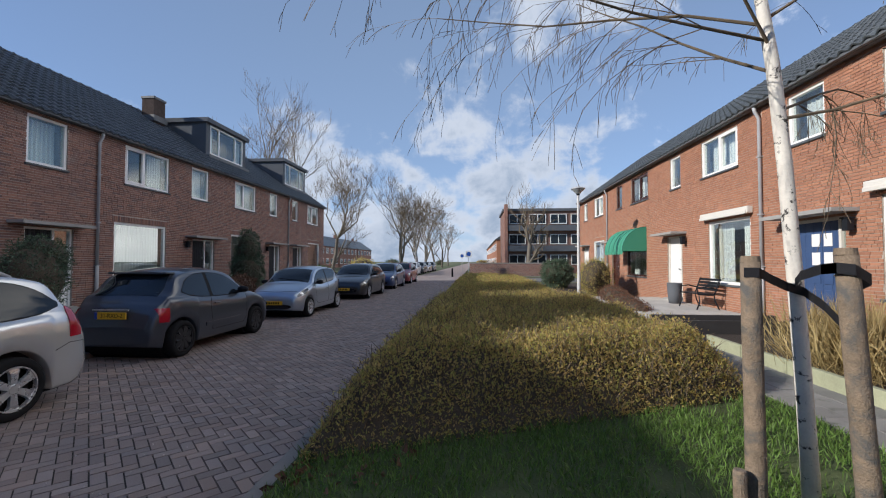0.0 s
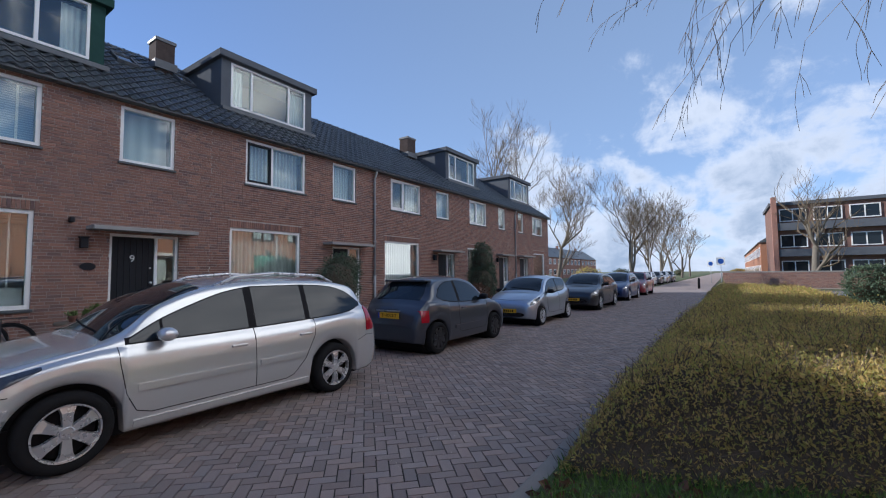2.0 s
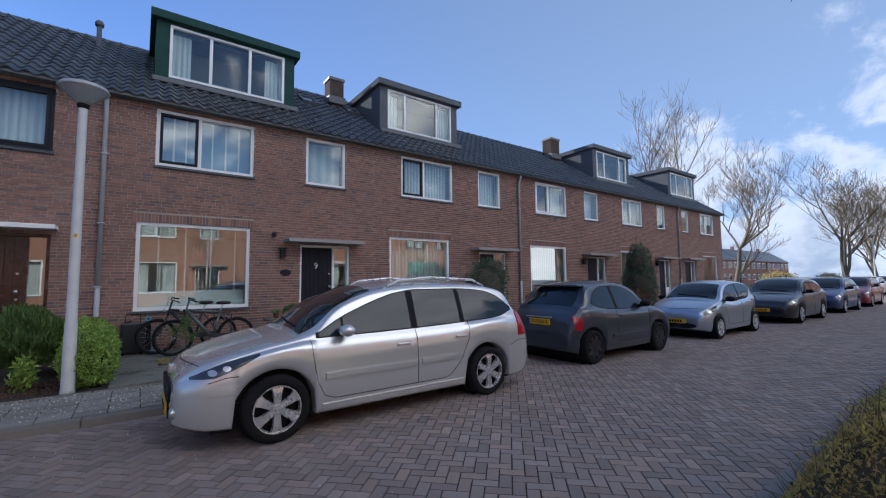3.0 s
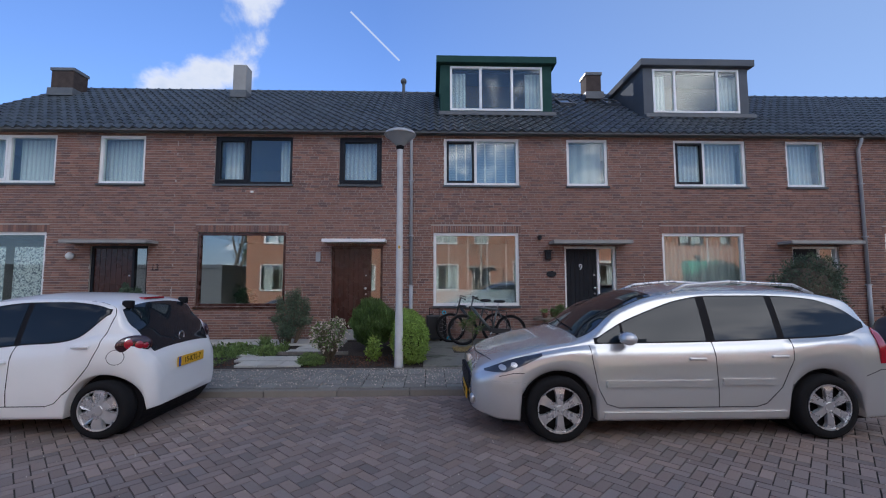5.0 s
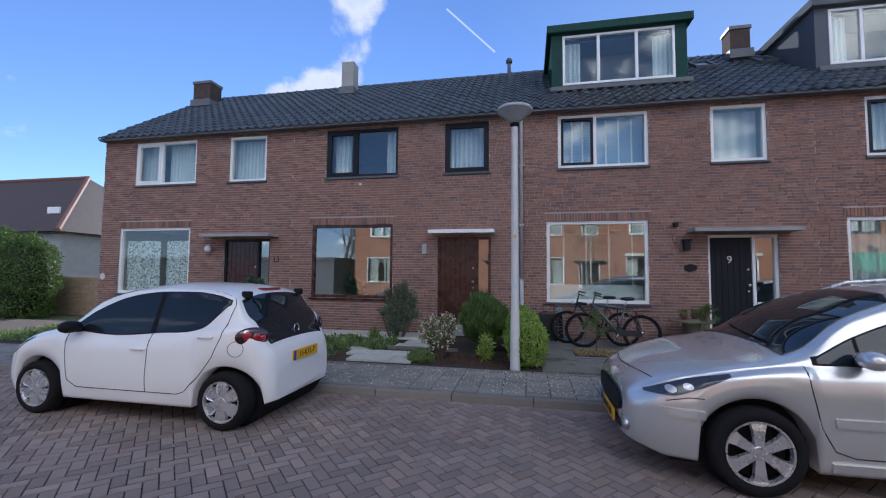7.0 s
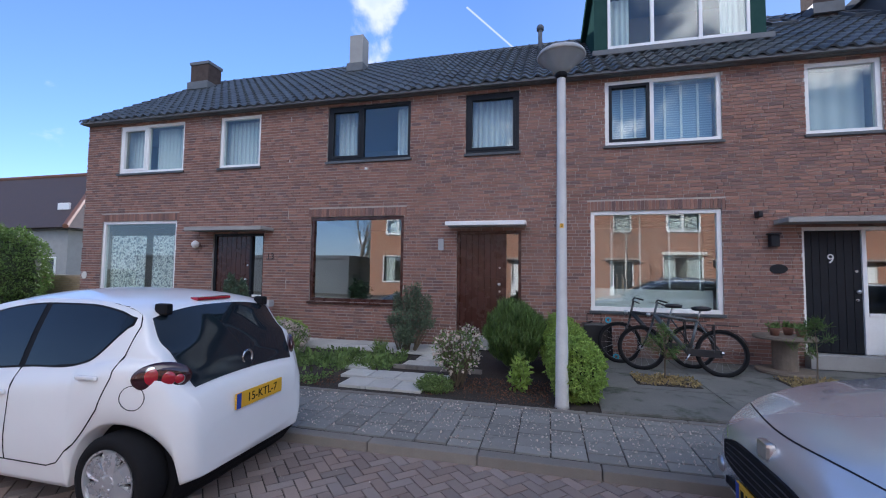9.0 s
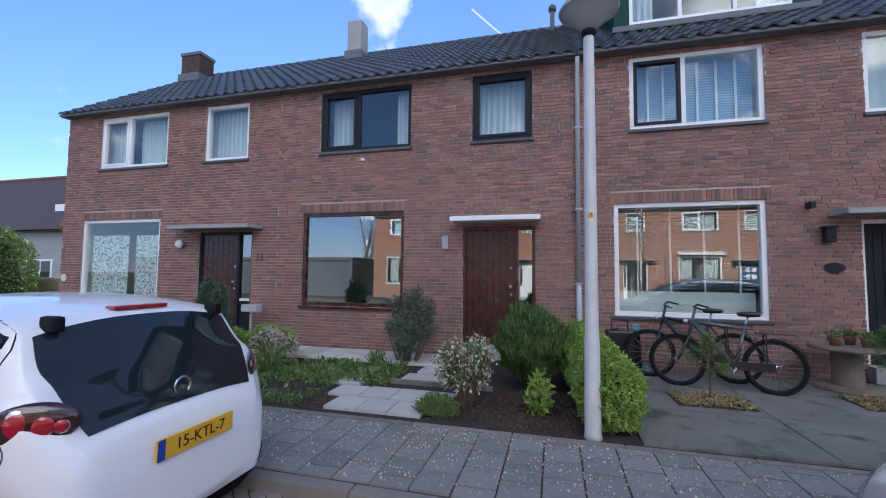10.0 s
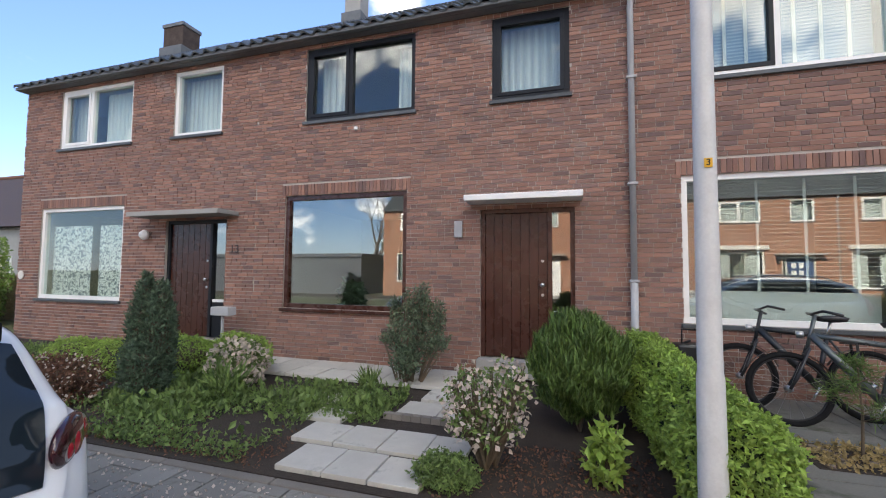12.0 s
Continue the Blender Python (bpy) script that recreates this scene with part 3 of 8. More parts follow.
def dormer(house, x0, x1, y, z0, z1, mat, trim, cuts=(0.34, 0.66), label=""):
    """A flat-roofed roof window box standing on the slope."""
    sl = (RIDGE_Z - EAVE) / RIDGE_Y
    back = (z1 - EAVE) / sl
    back = min(back, RIDGE_Y)
    d = empty("dormer", pose(0, 0, 0))
    d.parent = house
    tagged(d, label)
    for a, b in ((x0, x0 + 0.08), (x1 - 0.08, x1)):
        bm = bmesh.new()
        prof = [(y, z0 - 0.25), (y, z1), (back, z1), (back, EAVE + back * sl - 0.1)]
        l, r = [bm.verts.new((a, p, q)) for p, q in prof], [bm.verts.new((b, p, q)) for p, q in prof]
        bm.faces.new(l[::-1]), bm.faces.new(r)
        for i in range(4):
            j = (i + 1) % 4
            bm.faces.new((l[i], l[j], r[j], r[i]))
        bmesh.ops.recalc_face_normals(bm, faces=bm.faces)
        part("cheek", bm, mat, d)
    part("front_panel", boxes((x0 + 0.08, x1 - 0.08, y, y + 0.08, z0 - 0.25, z0), (x0 + 0.08, x1 - 0.08, y, y + 0.08, z1 - 0.05, z1), (x0 + 0.08, x0 + 0.28, y, y + 0.08, z0, z1 - 0.05), (x1 - 0.28, x1 - 0.08, y, y + 0.08, z0, z1 - 0.05)), mat, d)
    bm = boxes((x0 - 0.12, x1 + 0.12, y - 0.16, back + 0.2, z1, z1 + 0.2), bevel=0.015)
    part("flat_roof", bm, trim, d)
    part("apron", boxes((x0 - 0.06, x1 + 0.06, y - 0.22, y + 0.02, z0 - 0.22, z0 - 0.10), bevel=0.02), lead, d)
    a, b = x0 + 0.28, x1 - 0.28
    wf = part("dormer_window", boxes((a, b, y - 0.02, y + 0.06, z0, z0 + 0.06), (a, b, y - 0.02, y + 0.06, z1 - 0.11, z1 - 0.05), (a, a + 0.06, y - 0.02, y + 0.06, z0 + 0.06, z1 - 0.11), (b - 0.06, b, y - 0.02, y + 0.06, z0 + 0.06, z1 - 0.11), *[(a + (b - a) * c - 0.035, a + (b - a) * c + 0.035, y - 0.018, y + 0.058, z0 + 0.06, z1 - 0.11) for c in cuts], bevel=0.004), white_paint, house, "white dormer window")
    edges = [a, *[a + (b - a) * c for c in cuts], b]
    for e, g in zip(edges, edges[1:]):
        p = part("pane", boxes((e + 0.04, g - 0.04, y + 0.02, y + 0.026, z0 + 0.06, z1 - 0.11)), pane_upper, wf)
        p.visible_shadow = False
    part("dormer_back", boxes((x0 + 0.08, x1 - 0.08, y + 1.0, y + 1.04, z0 - 0.1, z1)), room_floor, d)
    return d


def chimney(x, y, z0, z1, wx, wy, mat, label, cap=True, pots=1):
    c = empty("chimney", pose(x, y, z0), label, "chimney")
    part("chimney_shaft", boxes((-wx / 2, wx / 2, -wy / 2, wy / 2, -1.0, z1 - z0), bevel=0.01), mat, c)
    if cap:
        part("cap", boxes((-wx / 2 - 0.03, wx / 2 + 0.03, -wy / 2 - 0.03, wy / 2 + 0.03, z1 - z0 - 0.08, z1 - z0 + 0.02), bevel=0.01), lead, c)
    part("flashing", boxes((-wx / 2 - 0.05, wx / 2 + 0.05, -wy / 2 - 0.08, wy / 2 + 0.05, -0.25, 0.0), bevel=0.01), lead, c)
    return c


HOUSES = {"a": (-11.45, 6.10), "b": (-5.35, 5.935), "c": (0.585, 5.965), "d": (6.55, 5.90), "e": (12.45, 6.05), "f": (18.50, 6.2), "g": (24.70, 5.75)}
TOP_U, LOW_U, TOP_G, LOW_G, TOP_D, LOW_D = 5.27, 4.03, 2.80, 0.95, 2.46, 0.37
# openings in world x: wide upper, narrow upper, living-room window, door with its split
OPEN = {
    "a": ((-10.37, -8.33), (-7.28, -6.14), (-10.80, -8.43), (-7.35, -5.95, -6.33)),
    "b": ((-4.40, -2.45), (-1.26, -0.18), (-4.75, -2.56), (-1.42, -0.13, -0.46)),
    "c": ((1.42, 3.37), (4.62, 5.70), (1.15, 3.33), (4.50, 5.84, 5.39)),
    "d": ((7.46, 9.40), (10.49, 11.53), (7.06, 9.23), (10.50, 11.75, 11.25)),
    "e": ((13.37, 15.26), (16.45, 17.47), (13.02, 15.15), (16.55, 17.90, 17.35)),
    "f": ((19.35, 21.14), (22.57, 23.42), (19.10, 21.2), (22.55, 23.75, 23.3)),
    "g": ((27.54, 29.38), (25.28, 26.08), (27.65, 29.6), (25.4, 26.7, 26.25)),
}
houses = {}
for key, (hx, hw) in HOUSES.items():
    u1, u2, gw, dr = OPEN[key]
    holes = [(u1[0] - hx, u1[1] - hx, LOW_U, TOP_U, False), (u2[0] - hx, u2[1] - hx, LOW_U, TOP_U, False), (gw[0] - hx, gw[1] - hx, LOW_G, TOP_G, True), (dr[0] - hx, dr[1] - hx, 0.1, TOP_D, False)]
    dorm = {"c": (1.36, 4.63), "d": (7.37, 10.54), "f": (19.0, 22.2), "g": (26.5, 29.9)}.get(key)
    rh = [(dorm[0] - hx - 0.05, dorm[1] - hx + 0.05, 1.1, 9.0)] if dorm else []
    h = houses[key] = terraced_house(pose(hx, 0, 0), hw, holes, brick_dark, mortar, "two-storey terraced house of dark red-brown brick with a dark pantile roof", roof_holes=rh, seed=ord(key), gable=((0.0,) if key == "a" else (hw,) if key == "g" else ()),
        loose_bricks=(1.0, 4.1, 0.10, 0.92) if key == "b" else None, loose_tiles=(0, 6.0, 2.2) if key == "b" else None)
    fr = {"b": black_paint}.get(key, white_paint)
    window(h, u1[0] - hx, u1[1] - hx, LOW_U, TOP_U, fr, cuts=(0.42,), sash=0, sash_mat={"c": black_paint, "d": black_paint}.get(key), pane=pane_upper, label="upper bedroom window")
    window(h, u2[0] - hx, u2[1] - hx, LOW_U, TOP_U, fr, sash=0 if key in "b" else None, pane=pane_upper, label="narrow upper window")
    window(h, gw[0] - hx, gw[1] - hx, LOW_G, TOP_G, {"b": brown_paint}.get(key, white_paint), sill_mat=brown_paint if key == "b" else None, pane=pane_upper if key == "a" else None, label="large living-room window")
    x0, x1, sp = (v - hx for v in dr)
    leaf, frm = {"a": (brown_paint, black_paint), "b": (brown_paint, brown_paint), "c": (black_paint, white_paint)}.get(key, (black_paint, white_paint))
    front_door(h, x0, x1, sp, LOW_D, TOP_D, leaf, frm, label="front door with a narrow side light")
    if key == "b":
        canopy(h, x0 - 0.15, x1 + 0.10, 2.53, 0.42, white_paint, "white-painted door canopy")
    else:
        canopy(h, x0 - 0.40, x1 + 0.25, 2.50, 0.45, concrete, "thin concrete door canopy")
    if dorm:
        dormer(h, dorm[0] - hx, dorm[1] - hx, 1.2, 6.52, 7.90, green_paint if key == "c" else grey_panel, green_paint if key == "c" else grey_panel, label="flat-roofed dormer with three panes", cuts=(0.33, 0.67) if key == "c" else (0.25, 0.75))
        part("room_lining", boxes((dorm[0] - hx + 0.08, dorm[1] - hx - 0.08, 2.4, 2.45, 6.45, 7.80), (dorm[0] - hx + 0.08, dorm[1] - hx - 0.08, 1.4, 2.4, 7.74, 7.78)), grey_panel, h)
        for s, e in ((dorm[0] + 0.15, dorm[0] + 0.75), (dorm[1] - 0.75, dorm[1] - 0.15)):
            curtain(h, s - hx, e - hx, 6.6, 7.75, lace, y=1.42, label="white curtain behind a dormer window")
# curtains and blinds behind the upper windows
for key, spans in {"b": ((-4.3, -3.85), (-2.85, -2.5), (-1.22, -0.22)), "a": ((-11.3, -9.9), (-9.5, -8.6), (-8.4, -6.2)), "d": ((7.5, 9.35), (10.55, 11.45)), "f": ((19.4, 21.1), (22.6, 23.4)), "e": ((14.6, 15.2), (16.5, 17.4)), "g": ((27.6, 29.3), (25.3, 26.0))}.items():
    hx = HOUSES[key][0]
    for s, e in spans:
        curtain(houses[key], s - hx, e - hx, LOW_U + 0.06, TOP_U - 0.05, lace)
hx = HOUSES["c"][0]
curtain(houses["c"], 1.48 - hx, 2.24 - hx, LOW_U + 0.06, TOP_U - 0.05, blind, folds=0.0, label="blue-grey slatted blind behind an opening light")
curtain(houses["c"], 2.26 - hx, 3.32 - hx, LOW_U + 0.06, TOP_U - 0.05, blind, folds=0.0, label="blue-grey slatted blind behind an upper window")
for x in (1.76, 2.00, 2.52, 2.80, 3.08):
    t = part("blind_tape", boxes((-0.02, 0.02, -0.004, 0.004, 0.0, TOP_U - LOW_U - 0.12), bevel=0.002), white_paint, None, "white ladder tape of a slatted blind")
    t.matrix_basis = pose(x, 0.295, LOW_U + 0.06)
    tagged(t, category="blind", group="blind tapes")
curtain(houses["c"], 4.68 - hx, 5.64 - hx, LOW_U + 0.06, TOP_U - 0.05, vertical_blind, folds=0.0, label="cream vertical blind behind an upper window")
# added sheet: its pale tone replaces the sunlit row's reflection in this pane
curtain(houses["d"], OPEN["d"][2][0] - HOUSES["d"][0] - 0.1, OPEN["d"][2][1] - HOUSES["d"][0] + 0.1, LOW_G + 0.06, TOP_G - 0.05, vertical_blind, y=0.3, label="pale sheet behind a large window in place of its reflection")
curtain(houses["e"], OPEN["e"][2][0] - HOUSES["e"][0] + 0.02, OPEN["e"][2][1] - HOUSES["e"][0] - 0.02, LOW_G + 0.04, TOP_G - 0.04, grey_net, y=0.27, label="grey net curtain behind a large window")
# chimneys and the flue
chimney(-10.75, 3.0, 7.75, 8.42, 0.70, 0.55, chimney_brick, "brown brick chimney stack with a lead skirt on the ridge")
chimney(-5.17, 3.0, 7.78, 8.66, 0.42, 0.42, concrete, "grey rendered chimney stack on the ridge", cap=False)
chimney(6.52, 3.0, 7.85, 8.52, 0.50, 0.5, chimney_brick, "dark brick chimney stack on the ridge")
chimney(18.1, 3.0, 7.85, 8.65, 0.65, 0.55, chimney_brick, "dark brick chimney stack on the ridge")
flue = empty("flue_pipe", pose(0.17, 3.0, 7.6), "dark metal flue pipe with a cowl on the roof", "flue")
bm = spun(bmesh.new(), [(0.055, -0.3), (0.055, 0.6)], 14)
part("pipe", bm, grey_panel, flue, smooth=True)
bm = spun(bmesh.new(), [(0.09, 0.6), (0.1, 0.68), (0.07, 0.74), (0.01, 0.76)], 14)
part("cowl", bm, grey_panel, flue, smooth=True)


def downpipe(x, y, ztop, mat=zinc, out=-1.0):
    d = empty("drainpipe", pose(x, y, 0.1), "grey drainpipe fixed to the brick wall beside the party line", "drainpipe", "drainpipes")
    tube_bm = tube(bmesh.new(), [(0, out * 0.16, ztop), (0, out * 0.14, ztop - 0.10), (0, out * 0.05, ztop - 0.28), (0, out * 0.05, 1.35)], 0.04, 12)
    part("upper_pipe", tube_bm, mat, d, smooth=True)
    part("lower_pipe", tube(bmesh.new(), [(0, out * 0.05, 1.37), (0, out * 0.05, 0.0)], 0.047, 12), mat, d, smooth=True)
    for z in (1.35, 2.6, 4.0):
        part("bracket", boxes((-0.06, 0.06, out * 0.1 if out < 0 else 0.0, 0.0 if out < 0 else out * 0.1, z, z + 0.03), bevel=0.004), mat, d)
    return d


for x, w in ((5.45, 0.5), (6.95, 0.45)):
    rw = empty("roof_window", pose(x, 2.55, 7.36, math.degrees(math.atan2(RIDGE_Z - EAVE, RIDGE_Y))), "small tilted roof window between the dormers", "roof window", "roof windows")
    part("frame", boxes((-w / 2, w / 2, -0.35, -0.29, 0, 0.10), (-w / 2, w / 2, 0.29, 0.35, 0, 0.10), (-w / 2, -w / 2 + 0.06, -0.29, 0.29, 0, 0.10), (w / 2 - 0.06, w / 2, -0.29, 0.29, 0, 0.10)), grey_panel, rw)
    part("pane", boxes((-w / 2 + 0.06, w / 2 - 0.06, -0.29, 0.29, 0.06, 0.07)), car_pane, rw)
for x in (0.585, 12.42, 24.72):
    downpipe(x, -0.01, 5.22)

# ---- ground, road, pavements ----
ground = link("ground", mesh_of("ground", [(-600, -600, -0.06), (900, -600, -0.06), (900, 600, -0.06), (-600, 600, -0.06)], [(0, 1, 2, 3)]), verge, label="flat ground of grass and earth", kind="structure")
KERB_L, KERB_R = -4.69, -9.45
road = part("road", boxes((-60, 300, KERB_R, KERB_L, -0.05, -0.012)), joint_sand, None, "street paved with purple-grey clinkers in herringbone bond", kind="structure")
pavement = part("pavement_left", boxes((-60, 31, KERB_L + 0.12, -3.28, -0.05, 0.078)), joint_sand, None, "footway of grey concrete slabs", kind="structure")
front = part("garden_ground_left", boxes((-60, 31, -3.28, 0.02, -0.05, 0.10)), soil, None, "dark garden earth before the houses", kind="structure")


def herringbone(x0, x1, y0, y1, L=0.20, W=0.10):
    """Corner pairs of clinkers in straight herringbone bond."""
    lo, hi = [], []
    r = random.Random(5)
    n0, n1 = int(x0 / W) - 4, int(x1 / W) + 4
    k0, k1 = int(y0 / W) - 4, int(y1 / W) + 4
    g = 0.0055
    for j in range(k0, k1):
        for i in range(n0, n1):
            q = (i - j) % 4
            if q == 0:
                a = (i * W, j * W, (i + 2) * W, (j + 1) * W)
            elif q == 3:
                a = (i * W, j * W, (i + 1) * W, (j + 2) * W)
            else:
                continue
            ax, ay, bx, by = max(a[0], x0), max(a[1], y0), min(a[2], x1), min(a[3], y1)
            if bx - ax < 0.02 or by - ay < 0.02:
                continue
            t = r.uniform(-0.0013, 0.0013)
            lo.append((ax + g, ay + g, -0.03))
            hi.append((bx - g, by - g, t))
    return np.array(lo), np.array(hi)


# rotate the bond by 45 degrees to the street
def turned_bond(x0, x1, y0, y1):
    L = max(x1 - x0, y1 - y0)
    lo, hi = herringbone(-L, L, -L, L)
    c = (lo + hi) / 2
    s = math.sqrt(0.5)
    mx, my = (x0 + x1) / 2, (y0 + y1) / 2
    wx, wy = mx + s * (c[:, 0] - c[:, 1]), my + s * (c[:, 0] + c[:, 1])
    keep = (wx > x0) & (wx < x1) & (wy > y0) & (wy < y1)
    return lo[keep], hi[keep], (mx, my)

lo, hi, (bond_x, bond_y) = turned_bond(-14.0, 34.0, KERB_R - 0.06, KERB_L + 0.06)
bond_turn = pose(bond_x, bond_y, 0, 0, 0, 45)
mid = (lo + hi) / 2
s45 = math.sqrt(0.5)
near_x, near_y = bond_x + s45 * (mid[:, 0] - mid[:, 1]), bond_y + s45 * (mid[:, 0] + mid[:, 1])
near = np.where((np.abs(near_x - 0.2) < 1.25) & (near_y < -5.6) & (near_y > -8.0))[0][:300]
LOOSE_PAVERS = (lo[near], hi[near])
rest = np.setdiff1d(np.arange(len(lo)), near)
clinkers = link("clinkers", blocks_mesh("clinkers", lo[rest], hi[rest], open_side="z-"), paver, road, kind="stuff")
clinkers.matrix_basis = bond_turn
part("far_road", boxes((34.0, 300, KERB_R, KERB_L, -0.02, 0.0)), paver, road)
part("near_road", boxes((-60, -14.0, KERB_R, KERB_L, -0.02, 0.0)), paver, road)


def kerb(y0, y1, x0, x1, top, name, label):
    k = empty(name, pose(0, 0, 0), label, kind="structure")
    n = int((x1 - x0) / 0.99)
    me = None
    for i in range(n):
        if me is None:
            bm = boxes((0.004, 0.986, y0, y1, -0.1, top), bevel=0.012)
            me = bpy.data.meshes.new("kerb_stone")
            bm.to_mesh(me)
            bm.free()
            me.materials.append(kerbstone)
        o = new("kerb_stone", me)
        o.location.x = x0 + i * 0.99
        o.parent = k
    return k


kerb(KERB_L, KERB_L + 0.13, -20, 42, 0.085, "kerb_left", "low grey concrete kerb along the footway")
kerb(KERB_R - 0.13, KERB_R, -10, 42, 0.025, "kerb_right", "low grey concrete kerb along the planting")

# footway slabs of 30 x 30 cm, each course shifted by half
lo, hi = [], []
r = random.Random(3)
x, row = -20.0, 0
while x < 31:
    y = KERB_L + 0.145 - (0.15 if row % 2 else 0)
    while y < -3.40:
        lo.append((x + 0.007, max(y + 0.007, KERB_L + 0.145), 0.03))
        hi.append((x + 0.293, min(y + 0.293, -3.385), 0.094 + r.uniform(-0.004, 0.004)))
        y += 0.30
    x, row = x + 0.30, row + 1
lo, hi = np.array(lo), np.array(hi)
near = np.where((lo[:, 0] > -5.0) & (lo[:, 0] < 7.0))[0][:300]
LOOSE_SLABS = (lo[near], hi[near])
rest = np.setdiff1d(np.arange(len(lo)), near)
link("slabs", blocks_mesh("slabs", lo[rest], hi[rest], open_side="z-"), slab, pavement, kind="stuff")
kerb(-3.38, -3.30, -20, 30, 0.105, "edging", "narrow concrete edging between footway and gardens")

# ---- the row opposite ----
RIGHT_Y = -17.9
ROW_R = [(5.85, 11.78), (11.78, 17.70), (17.70, 23.60), (23.60, 29.50), (-0.10, 5.85), (-5.75, -0.10), (-11.4, -5.75)]
OPEN_R = [
    ((8.75, 6.95), (10.93, 9.95), (8.85, 6.75), (10.90, 9.55, 9.75)),
    ((14.49, 12.70), (16.55, 15.80), (14.16, 12.26), (16.85, 15.75, 15.95)),
    ((20.30, 18.45), (22.25, 21.45), (20.9, 18.7), (23.0, 21.9, 22.1)),
    ((26.1, 24.4), (28.4, 27.6), (26.3, 24.3), (28.6, 27.4, 27.7)),
    ((2.9, 1.0), (5.1, 4.1), (3.0, 0.9), (5.2, 3.9, 4.1)),
    ((-2.9, -4.7), (-0.8, -1.7), (-2.7, -4.8), (-0.7, -1.9, -1.7)),
    ((-8.5, -10.3), (-6.5, -7.4), (-8.4, -10.5), (-6.4, -7.6, -7.4)),
]
right_houses = []
for i, ((a, b), (u1, u2, gw, dr)) in enumerate(zip(ROW_R, OPEN_R)):
    L = [tuple(b - v for v in t) for t in (u1, u2, gw, dr)]
    lowg, topg = 0.95, 2.74
    holes = [(L[0][0], L[0][1], 4.12, 5.22, False), (L[1][0], L[1][1], 4.12, 5.22, False), (L[2][0], L[2][1], lowg, topg, True), (L[3][0], L[3][1], 0.1, 2.45, False)]
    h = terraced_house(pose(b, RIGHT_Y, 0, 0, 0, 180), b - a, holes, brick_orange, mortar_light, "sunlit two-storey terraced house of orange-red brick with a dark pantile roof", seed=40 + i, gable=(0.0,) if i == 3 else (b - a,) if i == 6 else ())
    right_houses.append(h)
    fr = brown_paint if i == 2 else white_paint
    window(h, L[0][0], L[0][1], 4.12, 5.22, fr, cuts=(0.5,), sash=1, label="upper bedroom window")
    window(h, L[1][0], L[1][1], 4.12, 5.22, fr, label="narrow upper window")
    window(h, L[2][0], L[2][1], lowg, topg, fr, label="large living-room window")
    leaf = (blue_paint, white_paint, brown_paint, white_paint, black_paint, white_paint, black_paint)[i]
    front_door(h, L[3][0], L[3][1], L[3][2] if L[3][2] > L[3][0] + 0.3 else L[3][1] - 0.30, 0.30, 2.45, leaf, cream_paint if i < 2 else fr, planks=5, label=("blue", "white", "brown", "white", "black", "white", "black")[i] + " front door with a side light")
    canopy(h, L[3][0] - 0.25, L[3][1] + 0.3, 2.50, 0.5, concrete, "flat concrete door canopy")
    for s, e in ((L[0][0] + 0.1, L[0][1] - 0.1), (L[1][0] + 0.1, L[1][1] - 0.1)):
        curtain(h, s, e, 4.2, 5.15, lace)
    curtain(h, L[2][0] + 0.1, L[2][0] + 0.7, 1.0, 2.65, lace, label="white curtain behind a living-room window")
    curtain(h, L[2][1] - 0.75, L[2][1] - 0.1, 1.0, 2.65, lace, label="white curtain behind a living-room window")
for x in (11.78, 23.6):
    downpipe(x, RIGHT_Y + 0.01, 5.22, out=1.0)

# ---- cars ----
tyre_rubber = material("tyre_rubber", (0.014, 0.014, 0.015), 0.85, spec=0.15, scale=20, fine=120, vary=0.2, bump=0.3)
alloy = material("alloy", (0.62, 0.62, 0.62), 0.28, metal=0.7, scale=8, fine=60, vary=0.06, bump=0.03)
trim_black = material("trim_black", (0.010, 0.010, 0.012), 0.6, spec=0.15, scale=10, fine=80, vary=0.1, bump=0.1)
car_glass = material("car_glass", (0.014, 0.020, 0.026), 0.01, vary=0.0, bump=0.0, spec=0.45, rough_vary=0.0)
grey_plastic = material("grey_plastic", (0.05, 0.05, 0.055), 0.5, vary=0.1, bump=0.05)
lamp_smoke = material("lamp_smoke", (0.035, 0.006, 0.010), 0.1, scale=30, fine=90, vary=0.2, bump=0.0, coat=1.0)
lamp_red = material("lamp_red", (0.36, 0.006, 0.020), 0.12, scale=30, fine=90, vary=0.15, bump=0.1, coat=1.0)
lamp_clear = material("lamp_clear", (0.045, 0.05, 0.06), 0.08, scale=20, fine=60, vary=0.3, bump=0.2, coat=1.0)
plate_yellow = material("plate_yellow", (0.75, 0.42, 0.02), 0.4, vary=0.04, bump=0.03)
plate_blue = material("plate_blue", (0.02, 0.06, 0.35), 0.4, vary=0.02, bump=0.0)


def car_paint(name, base, metal=0.0, rough=0.35):
    return material(name, base, rough, metal, vary=0.02, scale=2.5, fine=400, bump=0.0, coat=0.9, rough_vary=0.0)


